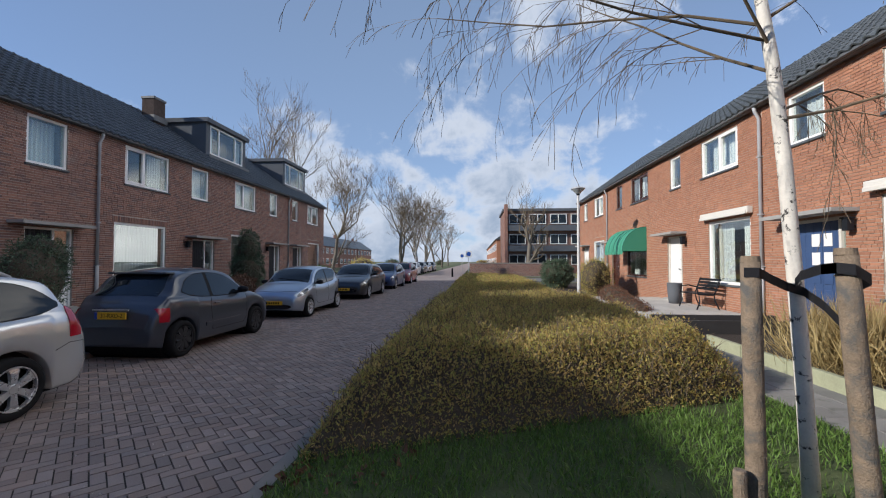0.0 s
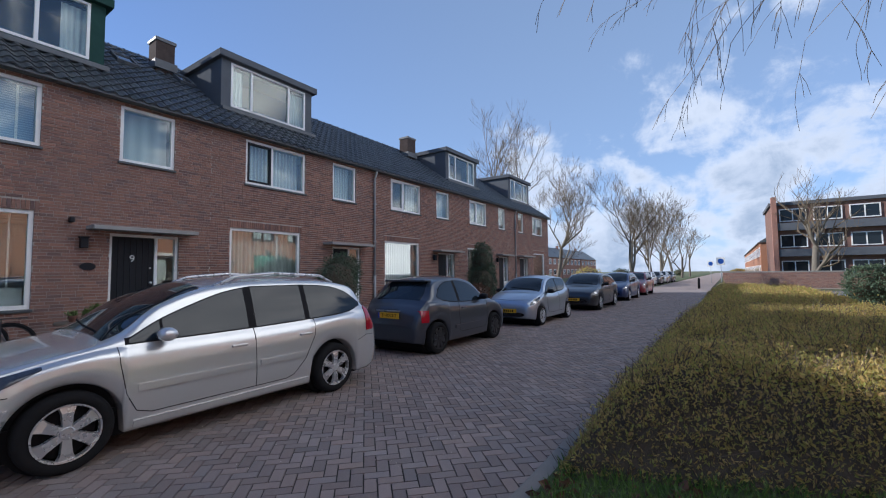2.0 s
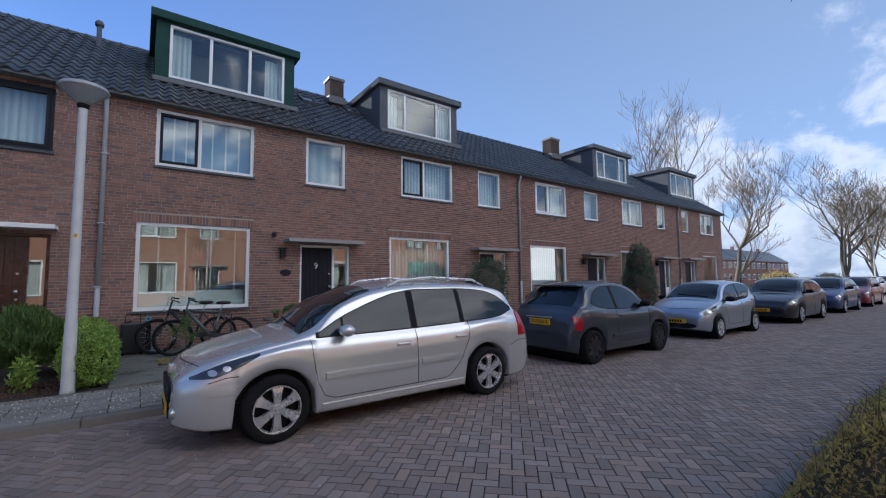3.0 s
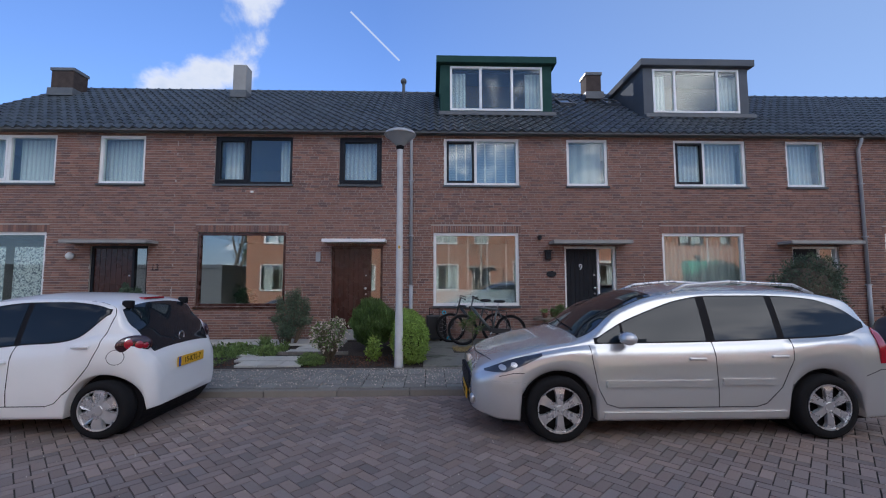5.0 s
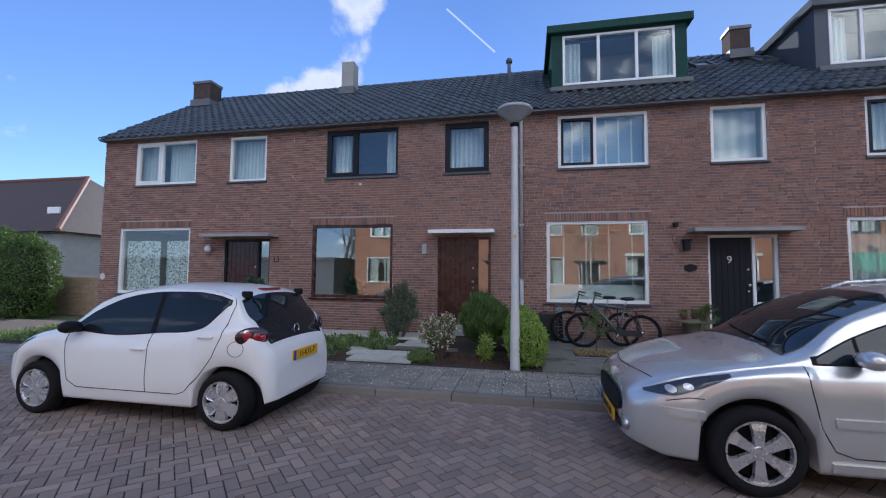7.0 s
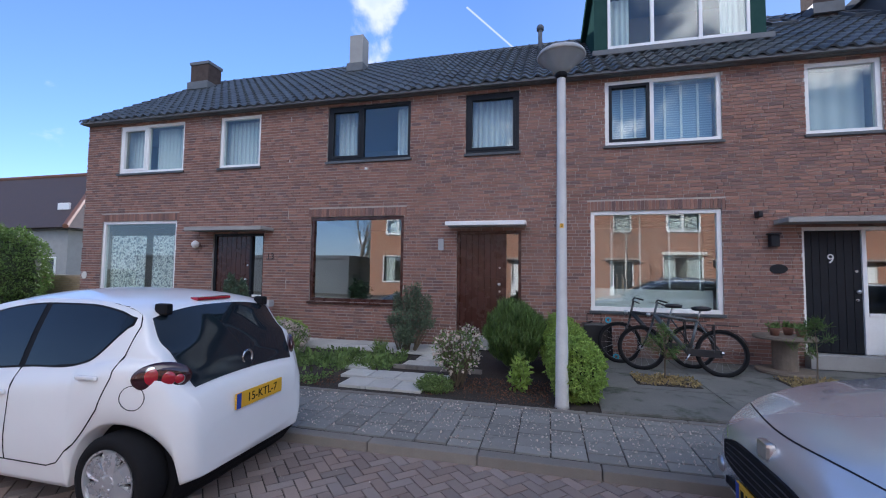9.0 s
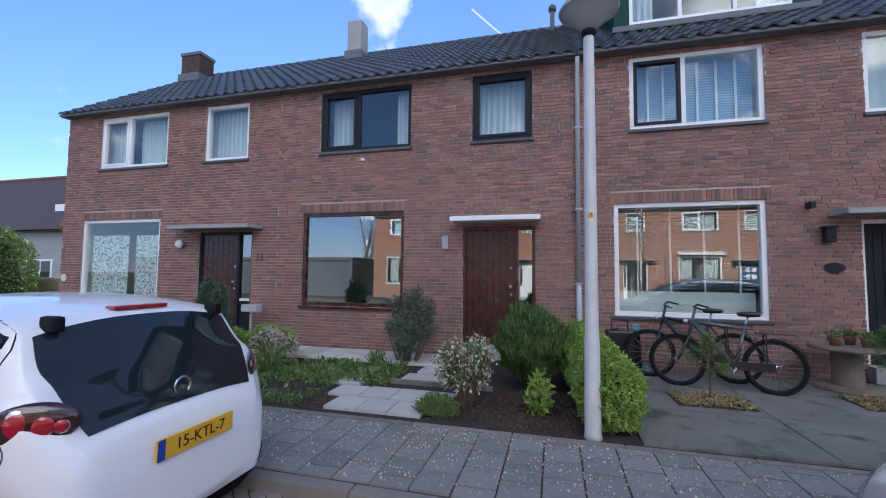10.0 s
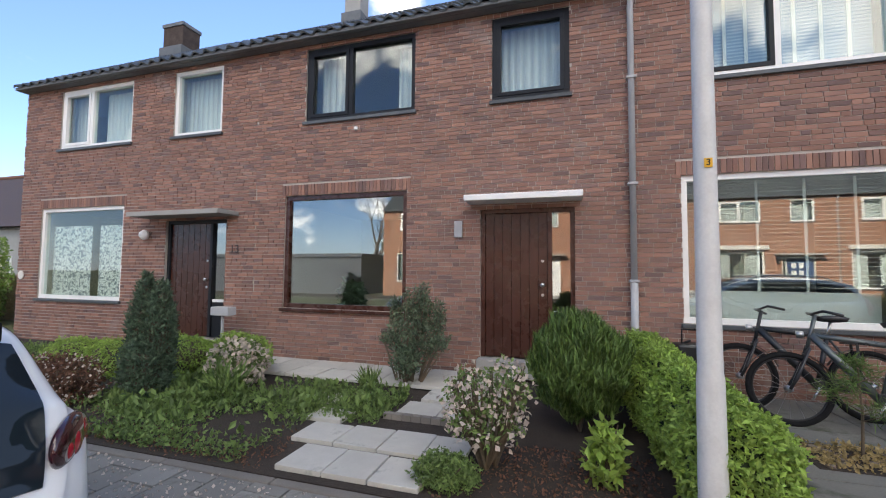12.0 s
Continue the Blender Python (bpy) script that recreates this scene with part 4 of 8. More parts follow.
def ease(keys, x):
    """A smooth curve through (place, value) keys."""
    if x <= keys[0][0]:
        return keys[0][1]
    for (a, va), (b, vb), i in zip(keys, keys[1:], range(len(keys))):
        if x <= b:
            t = (x - a) / (b - a)
            p = keys[i - 1] if i else (2 * a - b, 2 * va - vb)
            q = keys[i + 2] if i + 2 < len(keys) else (2 * b - a, 2 * vb - va)
            m0, m1 = (vb - p[1]) / (b - p[0]) * (b - a), (q[1] - va) / (q[0] - a) * (b - a)
            d = vb - va
            m0, m1 = (max(min(m, 3 * d), 0) if d >= 0 else min(max(m, 3 * d), 0) for m in (m0, m1))
            return (2 * t**3 - 3 * t * t + 1) * va + (t**3 - 2 * t * t + t) * m0 + (3 * t * t - 2 * t**3) * vb + (t**3 - t * t) * m1
    return keys[-1][1]


class Shell:
    """The outer skin of a car: x runs back from the front bumper, y sideways, z up."""

    def __init__(self, length, width, top, belt, wheels, sill=0.20, wheel_r=0.30, lean=0.30, nose=0.5, tail=0.45, nose_in=0.30, tail_in=0.22):
        self.L, self.W, self.top_keys, self.belt_keys, self.wheels = length, width, top, belt, wheels
        self.sill, self.R, self.lean, self.nose, self.tail, self.nose_in, self.tail_in = sill, wheel_r, lean, nose, tail, nose_in, tail_in

    def half(self, x):
        a, b = min(max(0.0, 1 - x / self.nose), 1.0), min(max(0.0, 1 - (self.L - x) / self.tail), 1.0)
        return self.W / 2 * (1 - self.nose_in * (1 - math.sqrt(1 - a * a)) - self.tail_in * (1 - math.sqrt(1 - b * b)))

    def bow(self, y, front=True):
        """How far back from the end of the car the skin lies at a distance from the middle."""
        reach, inset = (self.nose, self.nose_in) if front else (self.tail, self.tail_in)
        d = (1 - abs(y) * 2 / self.W) / inset
        if d >= 1:
            return 0.0
        return reach * (1 - math.sqrt(max(1 - (1 - d) ** 2, 0.0)))

    def top(self, x):
        return ease(self.top_keys, x)

    def belt(self, x):
        return min(ease(self.belt_keys, x), self.top(x) - 0.05)

    def low(self, x):
        z = self.sill
        d = min(x, self.L - x)
        if d < 0.25:
            z += 0.06 * (1 - d / 0.25)
        a = self.R + 0.065
        for w in self.wheels:
            if abs(x - w) < a:
                z = max(z, self.R + math.sqrt(a * a - (x - w) ** 2) - 0.01)
        return z

    def side(self, x, f):
        """f 0..1 from the sill to the belt, 1..2 from the belt to the edge of the roof."""
        w, lo, be = self.half(x), self.low(x), self.belt(x)
        lo = min(lo, be - 0.06)
        if f <= 1:
            bulge = 0.055 * (2 * f - 0.9) ** 2 if f < 0.45 else 0.012 * (f - 0.45) / 0.37 if f < 0.82 else 0.012 + 0.063 * ((f - 0.82) / 0.18) ** 1.6
            return w - bulge, lo + (be - lo) * f
        e = self.edge(x)
        z = be + (e - be) * (f - 1)
        return w - 0.075 - self.lean * (z - be) - 0.03 * (f - 1) ** 3, z

    def at(self, x, z):
        """Half width of the skin at a height."""
        lo, be, e = min(self.low(x), self.belt(x) - 0.06), self.belt(x), self.edge(x)
        f = (z - lo) / (be - lo)
        if f > 1:
            f = min(1 + (z - be) / max(e - be, 0.01), 2.0)
        return self.side(x, max(f, 0.0))

    def edge(self, x):
        t, be = self.top(x), self.belt(x)
        k = min(max((t - be - 0.13) / 0.25, 0.0), 1.0)
        return be + (t - be) * (0.40 + 0.50 * k * k * (3 - 2 * k)) - 0.015 * k

    def cap(self, x, g):
        w, e = self.side(x, 2.0)
        return g * w, e + (self.top(x) - e) * (1 - abs(g) ** 2.6)

    def mesh(self):
        n = int(self.L / 0.02)
        fs = [0, 0.04, 0.12, 0.25, 0.4, 0.55, 0.7, 0.82, 0.92, 0.97, 1.0, 1.05, 1.2, 1.4, 1.6, 1.8, 1.92, 2.0]
        gs = [0.97, 0.92, 0.84, 0.7, 0.5, 0.25, 0.0]
        xs = sorted({*[self.L * i / n for i in range(n + 1)], 0.003, 0.008, 0.014, self.L - 0.003, self.L - 0.008, self.L - 0.014})
        V = []
        for x in xs:
            half = [(0.0, self.side(x, 0)[1])] + [self.side(x, f) for f in fs] + [self.cap(x, g) for g in gs]
            ring = half + [(-y, z) for y, z in half[-2:0:-1]]
            V += [(x, y, z) for y, z in ring]
        m = len(ring)
        F = [(i * m + k, i * m + (k + 1) % m, (i + 1) * m + (k + 1) % m, (i + 1) * m + k) for i in range(len(xs) - 1) for k in range(m)]
        bm = bmesh.new()
        vs = [bm.verts.new(v) for v in V]
        for f in F:
            bm.faces.new([vs[i] for i in f])
        bm.faces.new(vs[:m]), bm.faces.new(vs[-m:][::-1])
        bmesh.ops.recalc_face_normals(bm, faces=bm.faces)
        return bm

    def between(self, y, bottom, top, a, b, grow=0.0):
        """A stretch of the flank between two curves of height."""
        def where(u, v):
            x = a + (b - a) * u
            lo, hi = ease(bottom, x) - grow, ease(top, x) + grow
            w, z = self.at(x, lo + (hi - lo) * v)
            return x, y * w, z
        return where

    def line(self, y, pts, width=0.007, closed=False):
        """A narrow joint that follows points (x, z) on the flank."""
        pts = [Vector(p) for p in (pts + pts[:1] if closed else pts)]
        fine = []
        for a, b in zip(pts, pts[1:]):
            k = max(int((b - a).length / 0.04), 1)
            fine += [a.lerp(b, i / k) for i in range(k)]
        fine.append(pts[-1])

        def where(u, v):
            t = v * (len(fine) - 1)
            i = min(int(t), len(fine) - 2)
            d = (fine[i + 1] - fine[i]).normalized()
            p = fine[i].lerp(fine[i + 1], t - i) + Vector((-d.y, d.x)) * (u - 0.5) * width
            w, z = self.at(p.x, p.y)
            return p.x, y * w, z
        return self.patch(where, 1, len(fine) - 1, 0.0018)

    def patch(self, where, nu=10, nv=6, out=0.006):
        """A skin of its own over part of the car: where(u, v) gives a point of the shell."""
        eps = 0.01
        V = []
        for j in range(nv + 1):
            for i in range(nu + 1):
                u, v = i / nu, j / nv
                p = Vector(where(u, v))
                du, dv = Vector(where(min(u + eps, 1), v)) - Vector(where(max(u - eps, 0), v)), Vector(where(u, min(v + eps, 1))) - Vector(where(u, max(v - eps, 0)))
                n = du.cross(dv)
                n = n.normalized() if n.length > 1e-9 else Vector((0, 0, 1))
                ref = Vector((0.35 * (p.x - self.L / 2) / self.L, p.y / self.W, 0.6 * (p.z - 0.55)))
                if n.dot(ref) < 0:
                    n = -n
                V.append((p + n * out, p - n * 0.01))
        bm = bmesh.new()
        A = [bm.verts.new(a) for a, b in V]
        B = [bm.verts.new(b) for a, b in V]
        w = nu + 1
        for j in range(nv):
            for i in range(nu):
                q = (j * w + i, j * w + i + 1, (j + 1) * w + i + 1, (j + 1) * w + i)
                bm.faces.new([A[k] for k in q])
        rim = [i for i in range(w)] + [j * w + nu for j in range(1, nv + 1)] + [nv * w + i for i in range(nu - 1, -1, -1)] + [j * w for j in range(nv - 1, 0, -1)]
        for a, b in zip(rim, rim[1:] + rim[:1]):
            f = bm.faces.new((A[a], A[b], B[b], B[a]))
            for e in f.edges:
                e.smooth = False
        bmesh.ops.recalc_face_normals(bm, faces=bm.faces)
        return bm


def car_wheel(car, x, y, r, width, spokes, rim_mat, hub=0.70, flare=(0.024, 0.052, 0.036)):
    s = 1 if y > 0 else -1
    wheel = part("wheel", spun(bmesh.new(), [(0.02, -width / 2), (r * 0.62, -width / 2), (r * 0.62, width * 0.1), (0.02, width * 0.1)], 28, pose(x, y, r, -90 * s)), trim_black, car, smooth=False)
    prof = [(r * hub, -width / 2), (r * 0.93, -width / 2), (r * 0.99, -width * 0.36), (r, 0), (r * 0.99, width * 0.36), (r * 0.93, width / 2), (r * 0.82, width / 2 + 0.006), (r * hub, width / 2 - 0.005), (r * hub, -width / 2)]
    part("tyre", spun(bmesh.new(), prof, 40, pose(x, y, r, -90 * s), cap=False), tyre_rubber, wheel, smooth=True)
    bm = bmesh.new()
    m = pose(x, y, r, -90 * s)
    rings = [(r * hub, width / 2 - 0.035), (r * hub * 1.01, width / 2 + 0.004), (r * hub * 0.95, width / 2 + 0.002), (r * hub * 0.92, width / 2 - 0.035)]
    sides = 40
    vs = [[bm.verts.new(m @ Vector((q * math.cos(2 * math.pi * k / sides), q * math.sin(2 * math.pi * k / sides), z))) for k in range(sides)] for q, z in rings]
    for a, b in zip(vs, vs[1:]):
        for k in range(sides):
            bm.faces.new((a[k], a[(k + 1) % sides], b[(k + 1) % sides], b[k]))
    spun(bm, [(0.06, 0.0), (0.06, width / 2 - 0.012), (0.045, width / 2), (0.002, width / 2 + 0.002)], 18, m)
    for k in range(spokes):
        t = m @ pose(0, 0, 0, 0, 0, 360 * k / spokes + 30)
        a, b, e, zo = *flare, width / 2 - 0.004
        q = [(0.03, -a, zo), (r * hub * 0.72, -b, zo + 0.004), (r * hub * 0.96, -e, zo - 0.006), (r * hub * 0.96, e, zo - 0.006), (r * hub * 0.72, b, zo + 0.004), (0.03, a, zo)]
        up = [bm.verts.new(t @ Vector(p)) for p in q]
        dn = [bm.verts.new(t @ Vector((p[0], p[1] * 1.15, p[2] - 0.03))) for p in q]
        bm.faces.new(up), bm.faces.new(dn[::-1])
        for i in range(6):
            j = (i + 1) % 6
            bm.faces.new((up[i], dn[i], dn[j], up[j]))
    for k in range(5):
        spun(bm, [(0.011, width / 2), (0.011, width / 2 + 0.006), (0.002, width / 2 + 0.007)], 8, m @ pose(0.042 * math.cos(k * 1.2566), 0.042 * math.sin(k * 1.2566), 0))
    bmesh.ops.recalc_face_normals(bm, faces=bm.faces)
    part("rim", bm, rim_mat, wheel)
    return wheel


def writing(body, size, m, mat, parent, name="writing"):
    """Raised letters in the built-in font, turned into a mesh."""
    cu = bpy.data.curves.new(name, "FONT")
    cu.body, cu.size, cu.extrude, cu.align_x, cu.align_y = body, size, 0.001, "CENTER", "CENTER"
    tmp = bpy.data.objects.new(name, cu)
    me = bpy.data.meshes.new_from_object(tmp)
    bpy.data.objects.remove(tmp)
    bpy.data.curves.remove(cu)
    me.transform(m)
    me.materials.clear()
    return link(name, me, mat, parent)


def car(m, label, shell, paint, glazing, screen, rear, lamps, seams=(), flare=(0.024, 0.052, 0.036), spokes=5, rim=None, plates=(), rails=False, handles=(), mould=None, strips=(), grille=None, intake=None, bonnet=None, mirror_x=1.25, group="parked cars"):
    """One parked car from its shell and the places of its glass, lamps, seams and wheels."""
    s = shell
    c = empty("car", m, label, "car", group)
    part("body", s.mesh(), paint, c, smooth=True)
    for wx in s.wheels:
        part("wheel_well", spun(bmesh.new(), [(0.01, -s.W / 2 + 0.19), (s.R + 0.05, -s.W / 2 + 0.19), (s.R + 0.05, s.W / 2 - 0.19), (0.01, s.W / 2 - 0.19)], 24, pose(wx, 0, s.R + 0.02, 90)), trim_black, c)
    part("underbody", boxes((0.3, s.L - 0.3, -s.W / 2 + 0.16, s.W / 2 - 0.16, s.sill - 0.04, s.sill + 0.2)), trim_black, c)
    for y in (1, -1):
        for wx in s.wheels:
            car_wheel(c, wx, y * (s.W / 2 - 0.105), s.R, 0.185, spokes, rim or alloy, flare=flare)
        bottom, top, spans = glazing
        part("window_surround", s.patch(s.between(y, bottom, top, spans[0][0] - 0.03, spans[-1][1] + 0.012, 0.012), 60, 8, 0.003), trim_black, c)
        for a, b in spans:
            part("side_window", s.patch(s.between(y, bottom, top, a, b), 24, 8, 0.006), car_glass, c, smooth=True)
        for pts in seams:
            part("door_seam", s.line(y, pts), trim_black, c)
        for hx in handles:
            w, z = s.side(hx, 0.80)
            part("door_handle", boxes((hx - 0.085, hx + 0.085, min(y * w, y * (w + 0.026)), max(y * w, y * (w + 0.026)), z - 0.014, z + 0.014), bevel=0.010), paint, c, smooth=True)
        for x0, x1, zc in (*([mould] if mould else []), *strips):
            def strip(u, v):
                x = x0 + (x1 - x0) * u
                lo, be = s.low(x), s.belt(x)
                f = (zc - 0.03 + 0.06 * v - lo) / (be - lo)
                w, z = s.side(x, f)
                return x, y * w, z
            part("side_moulding", s.patch(strip, 24, 2, 0.02), paint, c)
        w, z = s.side(mirror_x, 1.1)
        part("mirror_housing", spun(bmesh.new(), [(0.01, -0.10), (0.06, -0.085), (0.08, -0.02), (0.08, 0.04), (0.06, 0.085), (0.01, 0.10)], 14, pose(mirror_x, y * (w + 0.13), z + 0.04, 90) @ Matrix.Diagonal((1.0, 0.8, 1, 1))), paint if rails else trim_black, c, "wing mirror", True)
        part("mirror_arm", boxes((mirror_x - 0.03, mirror_x + 0.03, min(y * (w - 0.02), y * (w + 0.08)), max(y * (w - 0.02), y * (w + 0.08)), z - 0.02, z + 0.02)), trim_black, c)
        bottom, top, bulbs = lamps["head"]
        xa, xb = bottom[0][0], bottom[-1][0]
        lens = part("headlight", s.patch(s.between(y, bottom, top, xa, xb), 20, 6, 0.006), lamp_clear, c, "clear headlight with a dark housing", True)
        for bx, bz, br in bulbs:
            def bowl(u, v):
                q = 0.04 + 0.96 * v
                px, pz = bx + br * q * math.cos(2 * math.pi * u), bz + 0.7 * br * q * math.sin(2 * math.pi * u)
                w, z = s.at(px, pz)
                return px, y * w, z
            part("reflector", s.patch(bowl, 18, 3, 0.009), alloy, lens)
        if "oval" in lamps:
            xa, xb, zc = lamps["oval"]
            pa, pb = Vector((xa, y * s.at(xa, zc)[0], zc)), Vector((xb, y * s.at(xb, zc)[0], zc))
            along = (pb - pa).normalized()
            out = Vector((abs(along.y), y * abs(along.x), 0.0))
            mid, up = (pa + pb) / 2, Vector((0, 0, 1))

            def lump(off, rise, push, ra, rz, rt):
                bm = bmesh.new()
                for v in bmesh.ops.create_uvsphere(bm, u_segments=28, v_segments=16, radius=1.0)["verts"]:
                    v.co = mid + along * (off + ra * v.co.x) + up * (rise + rz * v.co.y) + out * (push + rt * v.co.z)
                return bm
            house = part("tail_lamp_housing", lump(-0.01, 0, -0.004, 0.165, 0.096, 0.038), lamp_smoke, c, "dark oval lamp housing", True)
            for off, rise, push, rad in ((-0.055, 0.006, 0.008, 0.064), (0.022, -0.004, 0.013, 0.051), (0.080, -0.012, 0.008, 0.036)):
                part("chrome_ring", lump(off, rise, push, rad * 1.16, rad * 1.16, 0.0235), steel, house, "chrome ring of a tail light", True)
                part("tail_light", lump(off, rise, push + 0.004, rad, rad, 0.023), lamp_red, house, "round red tail light", True)
        if "tail" in lamps:
            x0, x1, f0, f1 = lamps["tail"]
            tl = lambda u, v: (x0 + (x1 - x0) * u, y * s.at(x0 + (x1 - x0) * u, f0 + (f1 - f0) * v)[0], s.at(x0 + (x1 - x0) * u, f0 + (f1 - f0) * v)[1])
            part("tail_light", s.patch(tl, 16, 12, 0.010), lamp_red, c, "red tail light", True)
        if rails:
            part("roof_rail", tube(bmesh.new(), [(2.10, y * (s.side(2.1, 2)[0] - 0.04), s.top(2.1) - 0.06), (2.32, y * (s.side(2.32, 2)[0] - 0.05), s.top(2.32) + 0.005), (2.8, y * (s.side(2.8, 2)[0] - 0.06), s.top(2.8) + 0.03), (3.5, y * (s.side(3.5, 2)[0] - 0.06), s.top(3.5) + 0.02), (3.7, y * (s.side(3.7, 2)[0] - 0.06), s.top(3.7) - 0.05)], 0.018, 8), alloy, c, smooth=True)
    for name, (x0, x1, g) in (("windscreen", screen), ("rear_window", rear)):
        def pane(u, v):
            x = x0 + (x1 - x0) * v
            q, z = s.cap(x, (2 * u - 1) * g)
            return x, q, z
        part(name, s.patch(pane, 30, 24, 0.008), car_glass, c, smooth=True)
    if grille:
        z0, z1, hw = grille

        def mouth(u, v):
            q = (2 * u - 1) * hw
            drop = (z1 - z0) / 2 * (1 - math.sqrt(max(1 - abs(2 * u - 1) ** 4, 0.0)))
            return s.bow(q), q, z0 + drop + (z1 - z0 - 2 * drop) * v
        g = part("grille", s.patch(mouth, 24, 6, 0.014), trim_black, c, "wide dark grille")
        for k in range(1, 5):
            part("grille_bar", s.patch(lambda u, v: mouth(0.08 + 0.84 * u, (k + 0.16 * v) / 5), 16, 1, 0.019), grey_plastic, g)
    if intake:
        z0, z1, hw = intake
        part("lower_intake", s.patch(lambda u, v: (s.bow((2 * u - 1) * hw), (2 * u - 1) * hw, z0 + (z1 - z0) * v), 16, 2, 0.012), trim_black, c)
    if bonnet:
        # the joint between bonnet and nose, bowed like the nose
        part("bonnet_seam", s.patch(lambda u, v: (lambda q, x: (x, s.cap(x, q)[0], s.cap(x, q)[1]))((2 * u - 1) * 0.96, bonnet + 0.10 * abs(2 * u - 1) ** 2 + 0.008 * v), 30, 1, 0.002), trim_black, c)
    part("wiper", tube(bmesh.new(), [(screen[0] + 0.03, -0.45, s.cap(screen[0] + 0.03, -0.6)[1] + 0.02), (screen[0] + 0.05, 0.0, s.top(screen[0] + 0.05) + 0.02), (screen[0] + 0.10, 0.35, s.top(screen[0] + 0.10) + 0.012)], 0.008, 6), trim_black, c)
    for at, z, text in plates:
        x, turn = (-0.02, -1) if at == "front" else (s.L + 0.012, 1)
        p = part("number_plate", boxes((x - 0.008, x + 0.008, -0.26, 0.26, z - 0.055, z + 0.055), bevel=0.004), plate_yellow, c, "yellow number plate")
        xx = x + turn * 0.009
        part("blue_band", boxes((min(xx, xx + turn * 0.001), max(xx, xx + turn * 0.001), -0.26 if turn > 0 else 0.215, -0.215 if turn > 0 else 0.26, z - 0.054, z + 0.054)), plate_blue, p)
        if not text:
            for k in range(6):
                part("character_bar", boxes((min(xx, xx + turn * 0.0012), max(xx, xx + turn * 0.0012), -0.17 + k * 0.065, -0.13 + k * 0.065, z - 0.03, z + 0.03)), trim_black, p)
            continue
        writing(text, 0.088, pose(xx, 0.02 * turn, z, 90, 0, 90 * turn), trim_black, p, "characters")
    return c


silver = car_paint("silver_paint", (0.66, 0.665, 0.66), 0.6, 0.27)
pure_white = car_paint("white_car_paint", (0.86, 0.86, 0.85))
dark_grey = car_paint("dark_grey_paint", (0.045, 0.052, 0.068), 0.3, 0.35)
pale_blue = car_paint("pale_blue_paint", (0.46, 0.51, 0.58), 0.75, 0.30)
black_car = car_paint("black_car_paint", (0.02, 0.02, 0.024))
blue_car = car_paint("blue_car_paint", (0.03, 0.05, 0.13), 0.3)
red_car = car_paint("red_car_paint", (0.20, 0.015, 0.02))
dark_rim = material("dark_rim", (0.03, 0.03, 0.033), 0.4, metal=0.4, vary=0.1, bump=0.05)

estate = Shell(4.42, 1.76, [(0, 0.58), (0.02, 0.66), (0.10, 0.755), (0.28, 0.84), (0.5, 0.90), (0.75, 0.955), (1.04, 1.01), (1.45, 1.26), (1.95, 1.46), (2.6, 1.53), (3.4, 1.51), (3.85, 1.44), (4.02, 1.34), (4.2, 1.06), (4.32, 0.92), (4.38, 0.76), (4.42, 0.58)],
    [(0, 0.60), (0.3, 0.75), (0.62, 0.845), (1.0, 0.915), (1.25, 0.935), (2.4, 0.95), (3.2, 0.975), (3.8, 1.015), (4.42, 1.04)], (0.84, 3.54), wheel_r=0.315, lean=0.32, nose=0.80, nose_in=0.42, tail=0.50, tail_in=0.20)
ESTATE_GLASS = ([(1.25, 0.95), (2.4, 0.965), (3.2, 0.99), (3.8, 1.03), (4.02, 1.10)], [(1.25, 0.98), (1.5, 1.12), (1.83, 1.25), (2.15, 1.35), (2.5, 1.40), (3.1, 1.40), (3.6, 1.36), (3.85, 1.27), (4.02, 1.13)], [(1.25, 1.50), (1.525, 2.36), (2.45, 3.10), (3.17, 4.02)])
silver_car = car(pose(1.50, -5.55, 0), "silver metallic estate car with roof rails parked by the kerb", estate, silver, ESTATE_GLASS, (1.08, 1.93, 0.90), (3.98, 4.24, 0.80),
    {"head": ([(0.13, 0.655), (0.32, 0.665), (0.68, 0.835)], [(0.13, 0.675), (0.40, 0.785), (0.68, 0.85)], ((0.30, 0.705, 0.036), (0.41, 0.735, 0.032))), "tail": (4.10, 4.26, 0.74, 1.08)},
    seams=([(1.16, 0.93), (1.17, 0.80), (1.22, 0.52), (1.30, 0.37), (1.42, 0.33), (2.42, 0.33)], [(2.41, 0.96), (2.42, 0.33)], [(3.12, 1.35), (3.22, 1.0), (3.20, 0.78), (3.06, 0.52), (2.90, 0.36), (2.80, 0.33), (2.42, 0.33)], [(0.26, 0.62), (0.40, 0.66), (0.50, 0.665)], [(4.40, 0.66), (4.10, 0.68), (3.93, 0.62)]),
    plates=(("front", 0.33, ""), ("rear", 0.80, "")), rails=True, spokes=6, flare=(0.026, 0.038, 0.056), strips=((0.20, 0.50, 0.545), (2.46, 3.00, 0.575), (1.28, 3.10, 0.26)), handles=(2.22, 3.06), mould=(1.30, 2.38, 0.565), grille=(0.40, 0.60, 0.50), intake=(0.29, 0.335, 0.45), bonnet=0.10, mirror_x=1.50)
part("emblem", boxes((-0.004, 0.05, -0.055, 0.055, 0.625, 0.72), bevel=0.02), steel, silver_car, "plain metal shield on the nose")
